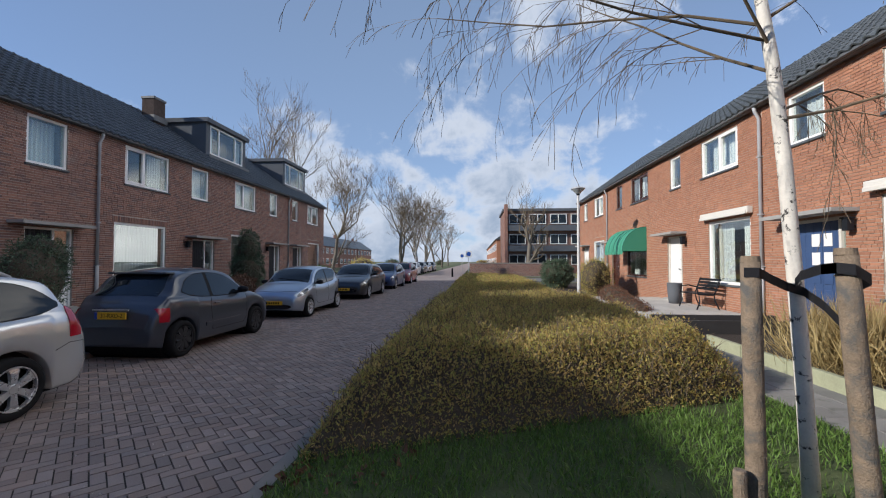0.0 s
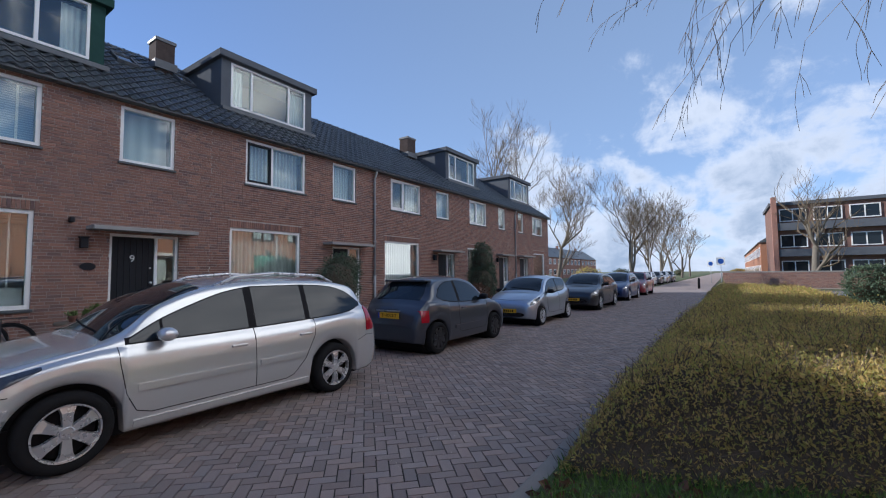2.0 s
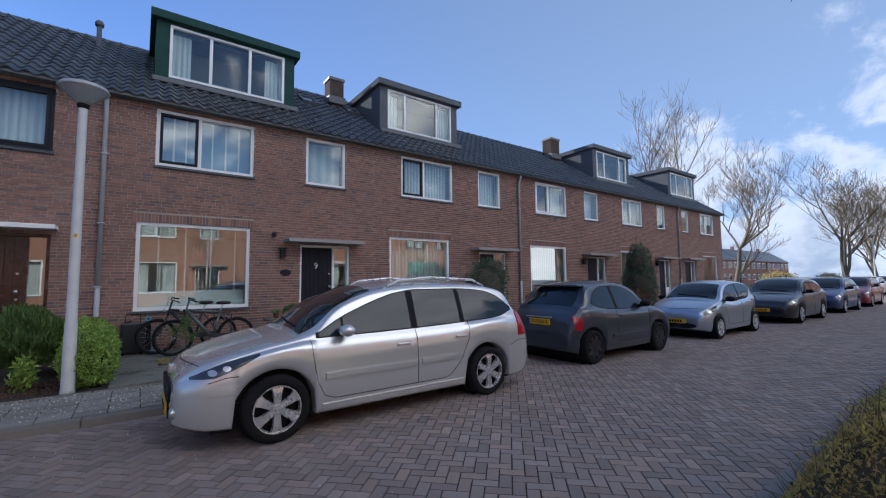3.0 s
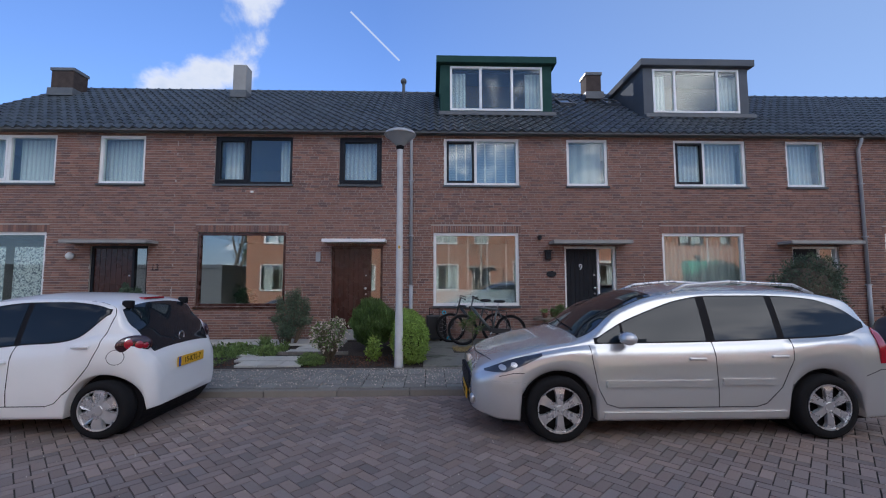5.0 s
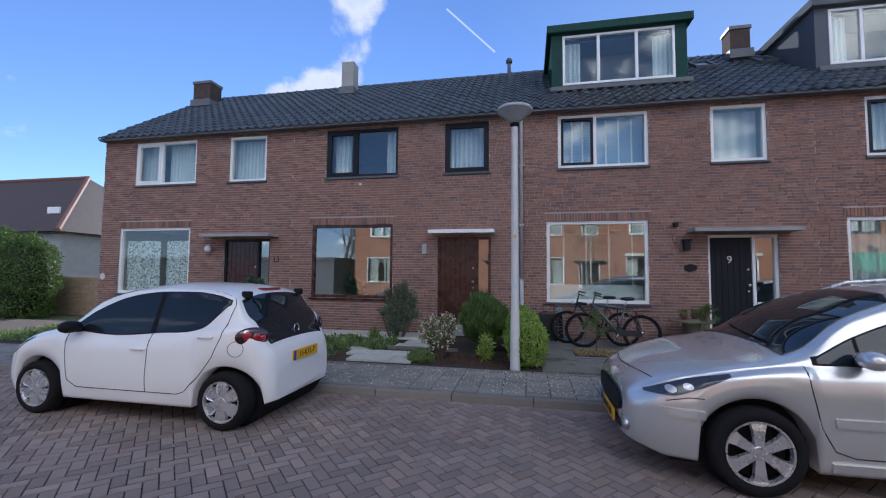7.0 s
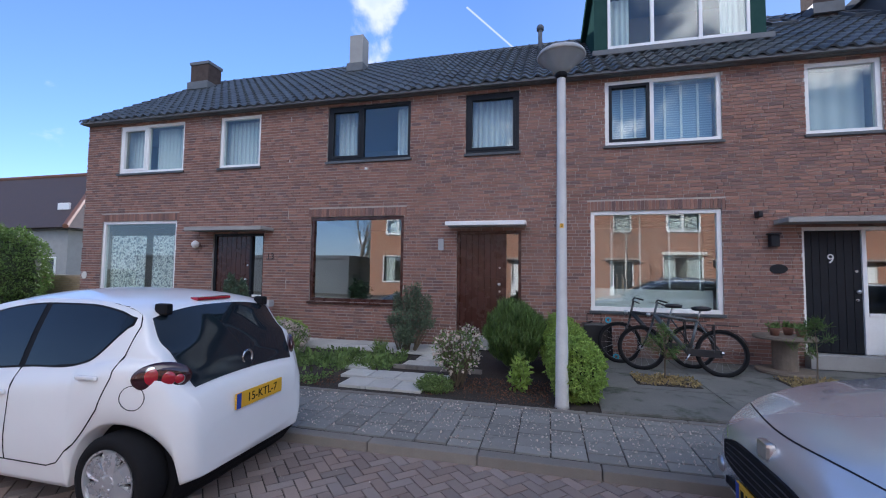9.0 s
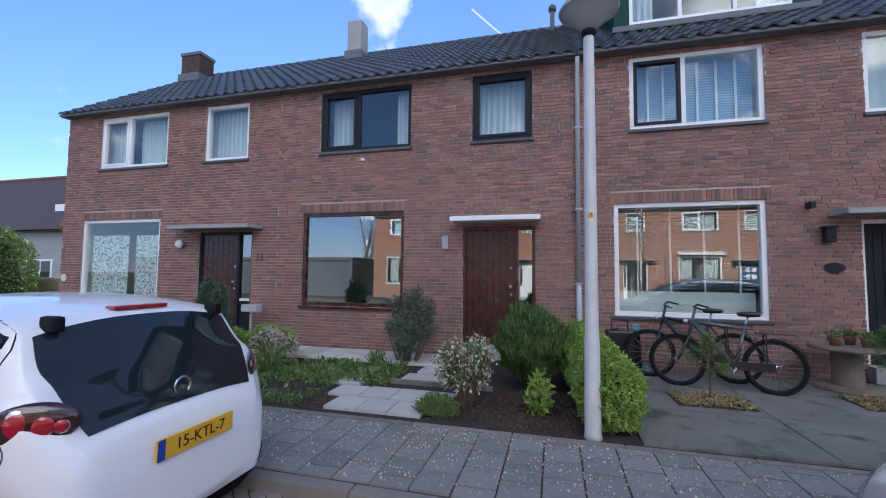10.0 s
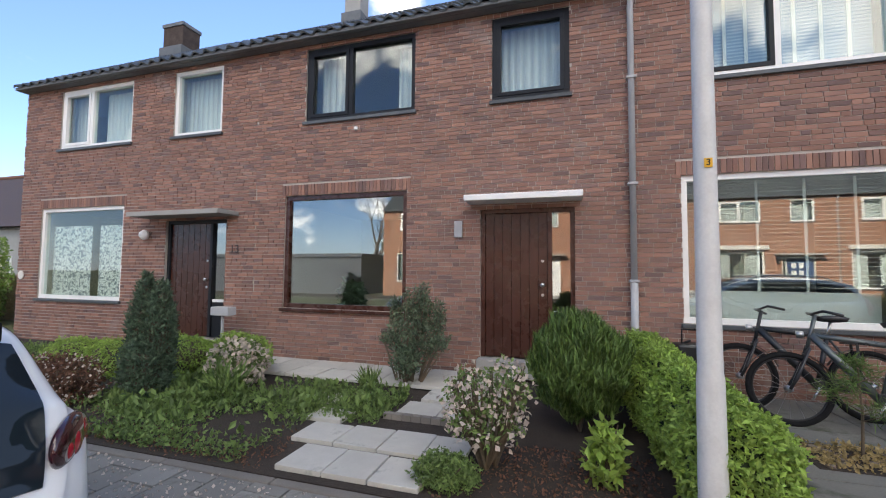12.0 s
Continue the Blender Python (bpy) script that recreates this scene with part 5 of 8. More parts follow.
for y in (-1, 1):
    part("side_repeater", boxes((1.02, 1.09, y * 0.862 - 0.012, y * 0.862 + 0.012, 0.715, 0.75), bevel=0.01), alloy, silver_car, "small clear side repeater")
    part("fog_lamp", spun(bmesh.new(), [(0.05, 0.0), (0.05, 0.03), (0.035, 0.045), (0.002, 0.046)], 16, pose(estate.bow(0.56) + 0.025, y * 0.56, 0.36, 0, -90)), steel, silver_car, "round clear fog lamp", True)
city = Shell(3.42, 1.62, [(0, 0.54), (0.02, 0.64), (0.10, 0.74), (0.3, 0.84), (0.55, 0.92), (0.80, 0.975), (1.15, 1.2), (1.5, 1.37), (2.05, 1.445), (2.6, 1.43), (2.92, 1.375), (3.03, 1.31), (3.27, 0.95), (3.32, 0.86), (3.385, 0.77), (3.42, 0.60)],
    [(0, 0.62), (0.3, 0.74), (0.55, 0.83), (0.8, 0.89), (1.05, 0.91), (1.6, 0.885), (2.14, 0.92), (2.7, 0.985), (2.95, 1.03), (3.42, 1.03)], (0.64, 2.98), wheel_r=0.285, lean=0.30, nose=0.62, nose_in=0.36, tail=0.62, tail_in=0.36)
CITY_GLASS = ([(1.06, 0.93), (1.6, 0.895), (2.14, 0.935), (2.68, 1.0), (2.94, 1.24)], [(1.06, 0.96), (1.24, 1.10), (1.5, 1.23), (1.73, 1.295), (2.05, 1.335), (2.5, 1.34), (2.80, 1.305), (2.94, 1.265)], [(1.06, 2.06), (2.12, 2.94)])
city_args = dict(lamps={"head": ([(0.09, 0.60), (0.30, 0.67), (0.52, 0.80)], [(0.09, 0.64), (0.30, 0.765), (0.52, 0.825)], ((0.24, 0.685, 0.05),)), "oval": (3.14, 3.31, 0.915)}, seams=([(1.02, 0.91), (1.03, 0.70), (1.08, 0.40), (1.20, 0.33), (2.08, 0.33)], [(2.09, 0.93), (2.08, 0.33)], [(2.70, 1.38), (2.97, 1.31), (3.00, 1.22), (2.95, 0.92), (2.86, 0.72), (2.66, 0.48), (2.55, 0.36), (2.46, 0.33), (2.08, 0.33)]), handles=(1.98, 2.78), mirror_x=1.16, spokes=6, flare=(0.03, 0.060, 0.050), bonnet=0.09)
car(pose(-5.22, -5.38, 0), "white five-door city car parked by the kerb", city, pure_white, CITY_GLASS, (0.86, 1.46, 0.88), (3.01, 3.33, 0.93), plates=(("rear", 0.66, "15-KTL-7"), ("front", 0.42, "15-KTL-7")), grille=(0.28, 0.42, 0.4), **city_args)
white_city = [o for o in bpy.data.objects if o.get("label", "").startswith("white five-door")][0]
for y in (-1, 1):
    part("fuel_flap", city.line(y, [(3.10 + 0.075 * math.cos(k * 0.3142), 0.80 + 0.075 * math.sin(k * 0.3142)) for k in range(20)], 0.005, True), grey_plastic, white_city)
part("emblem", ring(bmesh.new(), Vector((3.305, 0, 0.925)), 0.052, 0.008, Matrix.Rotation(radians(90), 3, "Z"), 24, 6), steel, white_city, "plain chrome ring", True)
part("brake_light", boxes((2.90, 2.975, -0.17, 0.17, 1.365, 1.388), bevel=0.006), lamp_red, white_city)
for y in (-0.5, 0.5):
    part("hatch_hinge", boxes((2.96, 3.07, y - 0.028, y + 0.028, 1.285, 1.365), bevel=0.018), trim_black, white_city)
car(pose(12.27, -5.45, 0), "pale silver-blue city car parked facing along the street", city, pale_blue, CITY_GLASS, (0.86, 1.46, 0.88), (2.99, 3.235, 0.92), plates=(("front", 0.44, ""),), grille=(0.27, 0.40, 0.5), **city_args)
bubble = Shell(3.55, 1.64, [(0, 0.50), (0.03, 0.62), (0.12, 0.74), (0.4, 0.87), (0.85, 0.98), (1.2, 1.2), (1.55, 1.41), (2.0, 1.49), (2.5, 1.475), (2.92, 1.39), (3.14, 1.20), (3.34, 0.97), (3.44, 0.88), (3.51, 0.76), (3.55, 0.56)],
    [(0, 0.64), (0.5, 0.82), (0.9, 0.93), (1.5, 0.95), (2.6, 0.99), (3.1, 1.0), (3.55, 1.0)], (0.70, 3.0), wheel_r=0.30, lean=0.36, tail=0.6, tail_in=0.26)
BUBBLE_GLASS = ([(1.12, 0.955), (1.6, 0.94), (2.3, 0.955), (2.75, 1.0), (2.95, 1.07)], [(1.12, 0.985), (1.35, 1.15), (1.65, 1.30), (2.1, 1.37), (2.5, 1.355), (2.8, 1.25), (2.95, 1.10)], [(1.12, 2.18), (2.27, 2.95)])
grey_car = car(pose(10.85, -5.32, 0, 0, 0, 180), "dark grey rounded three-door hatchback with black wheels parked by the kerb", bubble, dark_grey, BUBBLE_GLASS, (0.94, 1.53, 0.86), (2.92, 3.28, 0.80),
    {"head": ([(0.10, 0.60), (0.25, 0.62), (0.40, 0.72)], [(0.10, 0.66), (0.25, 0.75), (0.40, 0.77)], ((0.24, 0.68, 0.06),)), "tail": (3.30, 3.45, 0.62, 0.84)}, seams=([(1.10, 0.93), (1.12, 0.45), (1.22, 0.34), (2.24, 0.34)], [(2.26, 0.95), (2.30, 0.75), (2.24, 0.34)]), plates=(("rear", 0.74, "31-RXD-2"),), handles=(2.12,), mirror_x=1.35, spokes=8, rim=dark_rim, mould=(1.35, 2.45, 0.46))
part("spoiler", boxes((2.86, 3.08, -0.52, 0.52, 1.375, 1.41), bevel=0.015), dark_grey, grey_car, "roof spoiler")
part("plate_bar", boxes((3.535, 3.575, -0.30, 0.30, 0.815, 0.84), bevel=0.008), steel, grey_car, "chrome bar over the number plate")
hatch = Shell(4.20, 1.76, [(0, 0.56), (0.03, 0.66), (0.15, 0.76), (0.6, 0.9), (1.1, 1.0), (1.5, 1.24), (1.95, 1.43), (2.5, 1.49), (3.2, 1.45), (3.6, 1.34), (3.95, 1.02), (4.08, 0.94), (4.15, 0.8), (4.2, 0.6)],
    [(0, 0.64), (0.6, 0.84), (1.1, 0.94), (2.5, 0.99), (3.5, 1.03), (4.2, 1.05)], (0.86, 3.42), wheel_r=0.31)
hatch_args = dict(glazing=([(1.28, 0.955), (2.4, 0.96), (3.3, 1.01), (3.6, 1.09)], [(1.28, 0.98), (1.6, 1.18), (2.0, 1.32), (2.5, 1.37), (3.1, 1.33), (3.6, 1.12)], [(1.28, 2.36), (2.43, 3.6)]), screen=(1.14, 1.93, 0.86), rear=(3.62, 3.97, 0.82), lamps={"head": ([(0.10, 0.62), (0.30, 0.67), (0.58, 0.80)], [(0.10, 0.66), (0.30, 0.76), (0.58, 0.83)], ((0.27, 0.70, 0.05),)), "tail": (3.92, 4.10, 0.74, 0.92)}, seams=([(1.22, 0.93), (1.25, 0.40), (1.36, 0.33), (2.38, 0.33)], [(2.39, 0.96), (2.38, 0.33)]), handles=(2.28, 3.05), mirror_x=1.6, grille=(0.30, 0.46, 0.55))
first_hatch = car(pose(17.90, -5.58, 0), "black hatchback parked facing along the street", hatch, black_car, plates=(("front", 0.44, ""),), **hatch_args)
for x, mat, words in ((24.0, blue_car, "dark blue"), (29.6, red_car, "dark red"), (46.0, pure_white, "white"), (52.0, black_car, "black"), (58.0, silver, "silver"), (64.5, dark_grey, "grey")):
    c = copy_thing(first_hatch, pose(x, -5.55 + (1.9 if x > 40 else 0), 0))
    tagged(c, words + " hatchback parked further along the street")
    for o in c.children:
        if o.name.startswith(("body", "door_handle")):
            me = o.data.copy()
            me.materials[0] = mat
            o.data = me

# ---- plants ----
leaf_box = material("leaf_box", (0.30, 0.43, 0.085), 0.55, per_piece=0.35, vary=0.1, bump=0.0, through_light=0.3)
leaf_cypress = material("leaf_cypress", (0.105, 0.175, 0.038), 0.6, per_piece=0.4, vary=0.1, bump=0.0, through_light=0.2)
leaf_dark = material("leaf_dark", (0.085, 0.13, 0.075), 0.6, per_piece=0.4, vary=0.1, bump=0.0, through_light=0.15)
leaf_yew = material("leaf_yew", (0.12, 0.165, 0.095), 0.6, per_piece=0.45, vary=0.1, bump=0.0, through_light=0.2)
leaf_olive = material("leaf_olive", (0.2, 0.15, 0.05), 0.65, pieces=[(0.60, 0.46, 0.14), (0.54, 0.38, 0.15), (0.58, 0.50, 0.14), (0.48, 0.33, 0.15), (0.44, 0.43, 0.12)], per_piece=0.2, vary=0.1, bump=0.0, through_light=0.5)
leaf_brown = material("leaf_brown", (0.17, 0.085, 0.05), 0.7, per_piece=0.4, vary=0.1, bump=0.0, through_light=0.2)
leaf_weed = material("leaf_weed", (0.16, 0.235, 0.065), 0.6, per_piece=0.4, vary=0.1, bump=0.0, through_light=0.25)
leaf_flower = material("leaf_flower", (0.62, 0.53, 0.45), 0.7, per_piece=0.25, vary=0.1, bump=0.0, through_light=0.3)
grass_blade = material("grass_blade", (0.125, 0.215, 0.04), 0.6, per_piece=0.35, vary=0.1, bump=0.0, through_light=0.3)
straw = material("straw", (0.42, 0.32, 0.14), 0.7, per_piece=0.3, vary=0.1, bump=0.0, through_light=0.3)
# dark green that stands for the shade between leaf clusters
hedge_shade = material("hedge_shade", (0.035, 0.05, 0.022), 0.95, scale=14, fine=70, vary=0.35, bump=0.8)
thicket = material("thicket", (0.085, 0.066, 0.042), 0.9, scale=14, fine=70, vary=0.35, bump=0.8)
twig_bark = material("twig_bark", (0.15, 0.115, 0.075), 0.85, per_piece=0.2, scale=8, fine=60, vary=0.2, bump=0.3)
tree_bark = material("tree_bark", (0.165, 0.145, 0.115), 0.9, scale=5, fine=40, vary=0.25, bump=0.6)
nrng = np.random.RandomState(11)


def leaf_mesh(name, pts, size, aspect=2.0, lean=None, spread=1.0):
    """Small pointed leaves, one at each point, each turned its own way; lean draws their tips along a direction."""
    n = len(pts)
    way = nrng.normal(size=(n, 3)) * spread
    if lean is not None:
        way = way + np.asarray(lean)
    way /= np.linalg.norm(way, axis=1)[:, None] + 1e-9
    side = np.cross(way, nrng.normal(size=(n, 3)))
    side /= np.linalg.norm(side, axis=1)[:, None] + 1e-9
    s = size * nrng.uniform(0.6, 1.4, n)[:, None]
    w = s / aspect
    p = np.asarray(pts)
    bend = np.cross(way, side) * s * 0.15
    v = np.stack([p, p + way * s * 0.5 + side * w * 0.5 + bend, p + way * s, p + way * s * 0.5 - side * w * 0.5 + bend], 1).reshape(-1, 3)
    f = np.arange(4 * n).reshape(n, 4)
    return mesh_of(name, v, f)


def bars_mesh(name, segs, sides=4):
    """Many tapered bars in one mesh: rows of start, end, and the two radii."""
    segs = np.asarray(segs, float)
    a, b, ra, rb = segs[:, 0:3], segs[:, 3:6], segs[:, 6], segs[:, 7]
    way = b - a
    way /= np.linalg.norm(way, axis=1)[:, None] + 1e-9
    ref = np.where(np.abs(way[:, 2:3]) > 0.9, np.array([[1.0, 0, 0]]), np.array([[0, 0, 1.0]]))
    u = np.cross(way, ref)
    u /= np.linalg.norm(u, axis=1)[:, None]
    w = np.cross(way, u)
    rings = []
    for c, r in ((a, ra), (b, rb)):
        for k in range(sides):
            t = 2 * math.pi * k / sides
            rings.append(c + r[:, None] * (math.cos(t) * u + math.sin(t) * w))
    v = np.stack(rings, 1).reshape(-1, 3)
    q = np.array([(k, (k + 1) % sides, sides + (k + 1) % sides, sides + k) for k in range(sides)])
    f = (np.arange(len(segs))[:, None, None] * 2 * sides + q[None]).reshape(-1, 4)
    return mesh_of(name, v, f)


def blob_points(n, blobs, fill=0.72):
    """Points in the outer part of lumpy ellipsoids (centre, radii)."""
    out = []
    tot = sum(b[3] * b[4] + b[4] * b[5] + b[3] * b[5] for b in blobs)
    for b in blobs:
        k = int(n * (b[3] * b[4] + b[4] * b[5] + b[3] * b[5]) / tot)
        d = nrng.normal(size=(k, 3))
        d /= np.linalg.norm(d, axis=1)[:, None]
        lump = 1 + 0.10 * np.sin(d[:, 0] * 9 + b[0] * 5) * np.sin(d[:, 1] * 8 + 1) + 0.08 * np.sin(d[:, 2] * 11 + d[:, 0] * 5)
        r = nrng.uniform(fill**3, 1, k) ** (1 / 3) * lump
        p = d * r[:, None] * np.array(b[3:6]) + np.array(b[0:3])
        out.append(p[p[:, 2] > 0.02])
    return np.concatenate(out)


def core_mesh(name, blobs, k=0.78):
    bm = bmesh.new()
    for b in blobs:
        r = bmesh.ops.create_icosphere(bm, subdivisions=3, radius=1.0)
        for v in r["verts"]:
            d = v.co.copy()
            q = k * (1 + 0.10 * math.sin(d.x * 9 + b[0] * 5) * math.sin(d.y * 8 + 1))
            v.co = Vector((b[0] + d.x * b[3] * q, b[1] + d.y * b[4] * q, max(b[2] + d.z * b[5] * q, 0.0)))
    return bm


def shrub(name, x, y, z, blobs, n, size, mat, label, category="shrub", aspect=2.0, lean=None, spread=1.0, core=thicket, fill=0.72, flowers=0, flower_size=0.03, stems=14):
    s = empty(name, pose(x, y, z), label, category)
    link("foliage", leaf_mesh("foliage", blob_points(n, blobs, fill), size, aspect, lean, spread), mat, s, kind="stuff")
    # closed dark body under the leaves, shade put into its colour
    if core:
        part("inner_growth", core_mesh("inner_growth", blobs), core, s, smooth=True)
    rows = []
    for k in range(stems):
        b = blobs[k % len(blobs)]
        a = nrng.uniform(0, 6.28)
        tip = (b[0] + 0.7 * b[3] * math.cos(a), b[1] + 0.7 * b[4] * math.sin(a), b[2] + b[5] * nrng.uniform(0.1, 0.8))
        rows.append((b[0] * 0.4, b[1] * 0.4, 0.0, *tip, 0.014, 0.004))
    link("stem_mass", bars_mesh("stem_mass", rows), twig_bark, s, kind="stuff")
    if flowers:
        link("flower_mass", leaf_mesh("flower_mass", blob_points(flowers, blobs, 0.95), flower_size, 1.2), leaf_flower, s, "pale dry flower heads", kind="stuff")
    return s


def bare_tree(name, x, y, height, label, spread=0.5, levels=5, seed=1, trunk_r=0.2, first=0.28, droop=0.0, pollard=False, twig=0.008, z=0.0, category="tree", kids=3):
    """A leafless tree: tapered trunk, limbs and a crown of ever finer twigs."""
    r = random.Random(seed)
    thick, fine = [], []

    def grow(p, d, length, rad, level):
        n = 3 if level < 3 else 2
        q, w = p, d
        pts = []
        for i in range(n):
            w = (w + Vector((r.uniform(-1, 1), r.uniform(-1, 1), r.uniform(-0.6, 1) * 0.6)) * 0.16 + Vector((0, 0, 0.10 - droop * level * 0.12))).normalized()
            e = q + w * length / n
            a, b = rad * (1 - 0.35 * i / n), rad * (1 - 0.35 * (i + 1) / n)
            (thick if level < 2 else fine).append((*q, *e, max(a, twig), max(b, twig * 0.7)))
            pts.append((e, w.copy(), b))
            q = e
        if level >= levels:
            return
        count = kids if level else kids + 2
        for k in range(count + (4 if pollard and level == 1 else 0)):
            e, w2, b = pts[-1] if k < 2 else r.choice(pts)
            side = Vector((r.uniform(-1, 1), r.uniform(-1, 1), r.uniform(-0.3, 0.6))).normalized()
            nd = (w2 * (1 - spread * 0.6) + side * spread).normalized()
            grow(e, nd, length * r.uniform(0.55, 0.82), b * r.uniform(0.5, 0.72), level + 1)

    t = empty(name, pose(x, y, z), label, category)
    grow(Vector((0, 0, -0.1)), Vector((0, 0, 1)), height * first, trunk_r, 0)
    link("trunk", bars_mesh("trunk", thick, 8), tree_bark, t, smooth=True)
    link("crown", bars_mesh("crown", fine, 3), twig_bark, t, kind="stuff")
    return t


# ---- street lamp ----
# for clear lamp glass: its bright reflection is put into a pale colour
frosted = material("frosted", (0.52, 0.55, 0.56), 0.25, vary=0.05, bump=0.02, through_light=0.4)


def street_lamp(x, y, z, height, sticker=False):
    l = empty("street_lamp", pose(x, y, z), "grey steel street lamp with a shallow conical head", "street lamp", "street lamps")
    part("pole", spun(bmesh.new(), [(0.085, 0.0), (0.075, 0.06), (0.068, 0.9), (0.062, 0.95), (0.05, height - 0.28), (0.05, height - 0.22)], 20), pole_paint, l, smooth=True)
    part("neck", spun(bmesh.new(), [(0.055, height - 0.25), (0.075, height - 0.20), (0.05, height - 0.16)], 18), trim_black, l, smooth=True)
    part("bowl", spun(bmesh.new(), [(0.05, height - 0.2), (0.10, height - 0.15), (0.26, height + 0.0), (0.265, height + 0.01)], 28), frosted, l, "conical glass bowl with its bright reflection painted pale", True)
    part("bulb", spun(bmesh.new(), [(0.03, height - 0.16), (0.04, height - 0.05), (0.02, height + 0.0)], 12), white_paint, l, smooth=True)
    part("hood", spun(bmesh.new(), [(0.275, height + 0.0), (0.285, height + 0.02), (0.26, height + 0.06), (0.16, height + 0.10), (0.02, height + 0.115)], 28), zinc, l, smooth=True)
    if sticker:
        p = part("number_sticker", boxes((-0.02, 0.02, -0.064, -0.058, 2.05, 2.10)), plate_yellow, l)
        writing("3", 0.05, pose(0.0, -0.0655, 2.075, 90, 0, 0), trim_black, p, "numeral")
    return l


street_lamp(0.53, -3.22, 0.09, 4.08, True)
street_lamp(18.7, -15.2, 0.05, 4.5)
street_lamp(52.0, -3.6, 0.0, 5.0)

# ---- front garden of the middle house ----
path_slabs = empty("garden_path", pose(0, 0, 0.10), "path of pale grey concrete slabs through the front garden", kind="structure")
for x0, x1, y0, y1 in ((-2.28, -1.90, -3.20, -2.80), (-1.89, -1.54, -3.20, -2.80), (-1.53, -1.16, -3.20, -2.80), (-2.50, -2.10, -2.72, -2.34), (-2.09, -1.70, -2.72, -2.30), (-1.69, -1.32, -2.72, -2.28), (-1.31, -0.98, -2.70, -2.30), (-2.68, -2.30, -2.25, -1.95), (-3.10, -2.68, -1.75, -1.45), (-1.90, -1.48, -1.90, -1.45), (-1.47, -1.05, -1.85, -1.40), (-1.80, -1.38, -1.38, -0.95), (-1.37, -0.95, -1.38, -0.95), (-1.80, -1.38, -0.93, -0.5), (-1.37, -0.95, -0.93, -0.5), (-1.45, -0.95, -0.48, -0.16)):
    part("slab", boxes((x0, x1, y0, y1, 0.0, 0.035 + rng.uniform(-0.006, 0.006)), bevel=0.006), garden_slab, path_slabs)
for i in range(7):
    for j in range(2):
        part("slab", boxes((-4.85 + i * 0.46, -4.41 + i * 0.46, -0.95 + j * 0.46, -0.51 + j * 0.46, 0.02, 0.06 + rng.uniform(-0.006, 0.006)), bevel=0.006), garden_slab, path_slabs)
for i in range(14):
    part("brick", boxes((-1.98 + i * 0.1, -1.885 + i * 0.1, -1.99, -1.92, 0.0, 0.06), bevel=0.006), kerbstone, path_slabs)

shrub("dwarf_cypress", -0.12, -1.72, 0.10, [(0, 0, 0.56, 0.42, 0.43, 0.43), (0, 0, 0.68, 0.30, 0.30, 0.34)], 30000, 0.12, leaf_cypress, "rounded green dwarf cypress in the front garden bed", "conifer", aspect=8.0, lean=(0, 0, 1.7), spread=0.45, fill=0.80, core=hedge_shade)
shrub("box_hedge", 0.56, -1.95, 0.10, [(0.15, -0.98, 0.36, 0.33, 0.36, 0.38), (0.12, -0.35, 0.38, 0.34, 0.46, 0.40), (0.06, 0.35, 0.40, 0.34, 0.5, 0.40), (0.02, 1.0, 0.42, 0.36, 0.5, 0.42)], 52000, 0.042, leaf_box, "bright green clipped evergreen hedge beside the lamp", "hedge", fill=0.74, core=hedge_shade)
shrub("yew_bush", -2.25, -0.75, 0.10, [(0.15, 0, 0.62, 0.36, 0.30, 0.34), (0.2, 0, 0.98, 0.17, 0.16, 0.26), (-0.17, 0.05, 0.88, 0.09, 0.1, 0.24), (0.45, 0, 0.86, 0.09, 0.1, 0.24), (0.28, -0.1, 1.12, 0.06, 0.06, 0.22), (-0.2, -0.1, 0.6, 0.13, 0.1, 0.1), (0.5, -0.1, 0.56, 0.13, 0.1, 0.1), (0.1, -0.2, 0.35, 0.2, 0.15, 0.2), (0.05, -0.1, 1.06, 0.05, 0.05, 0.2)], 4200, 0.075, leaf_yew, "dark green spiky evergreen bush by the wall", "shrub", aspect=4.0, lean=(0, 0, 0.7), fill=0.25, core=None, stems=40)
shrub("flowering_shrub", -0.80, -2.68, 0.10, [(-0.12, 0, 0.52, 0.22, 0.28, 0.22), (0.14, 0.05, 0.56, 0.2, 0.25, 0.24), (0.0, -0.1, 0.36, 0.32, 0.22, 0.14)], 1150, 0.045, leaf_weed, "open shrub with pinkish-white flower heads", "shrub", core=None, fill=0.3, flowers=480, flower_size=0.042, stems=90)
shrub("small_shrub", 0.02, -2.72, 0.10, [(0, 0, 0.18, 0.13, 0.13, 0.18), (0.03, 0, 0.34, 0.09, 0.09, 0.12)], 420, 0.075, leaf_box, "small light green leafy plant", "plant", core=None, fill=0.4, stems=6)
shrub("clump", -1.02, -3.02, 0.10, [(0, 0, 0.07, 0.24, 0.18, 0.15)], 3000, 0.034, leaf_weed, "low clump of green groundcover", "plant", core=None, fill=0.3, stems=0 + 4)
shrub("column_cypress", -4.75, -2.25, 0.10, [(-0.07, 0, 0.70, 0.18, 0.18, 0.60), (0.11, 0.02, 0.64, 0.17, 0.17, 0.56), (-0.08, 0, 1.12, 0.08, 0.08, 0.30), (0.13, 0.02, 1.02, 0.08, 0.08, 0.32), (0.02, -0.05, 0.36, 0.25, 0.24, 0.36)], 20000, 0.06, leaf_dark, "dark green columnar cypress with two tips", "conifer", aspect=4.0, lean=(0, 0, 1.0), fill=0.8)
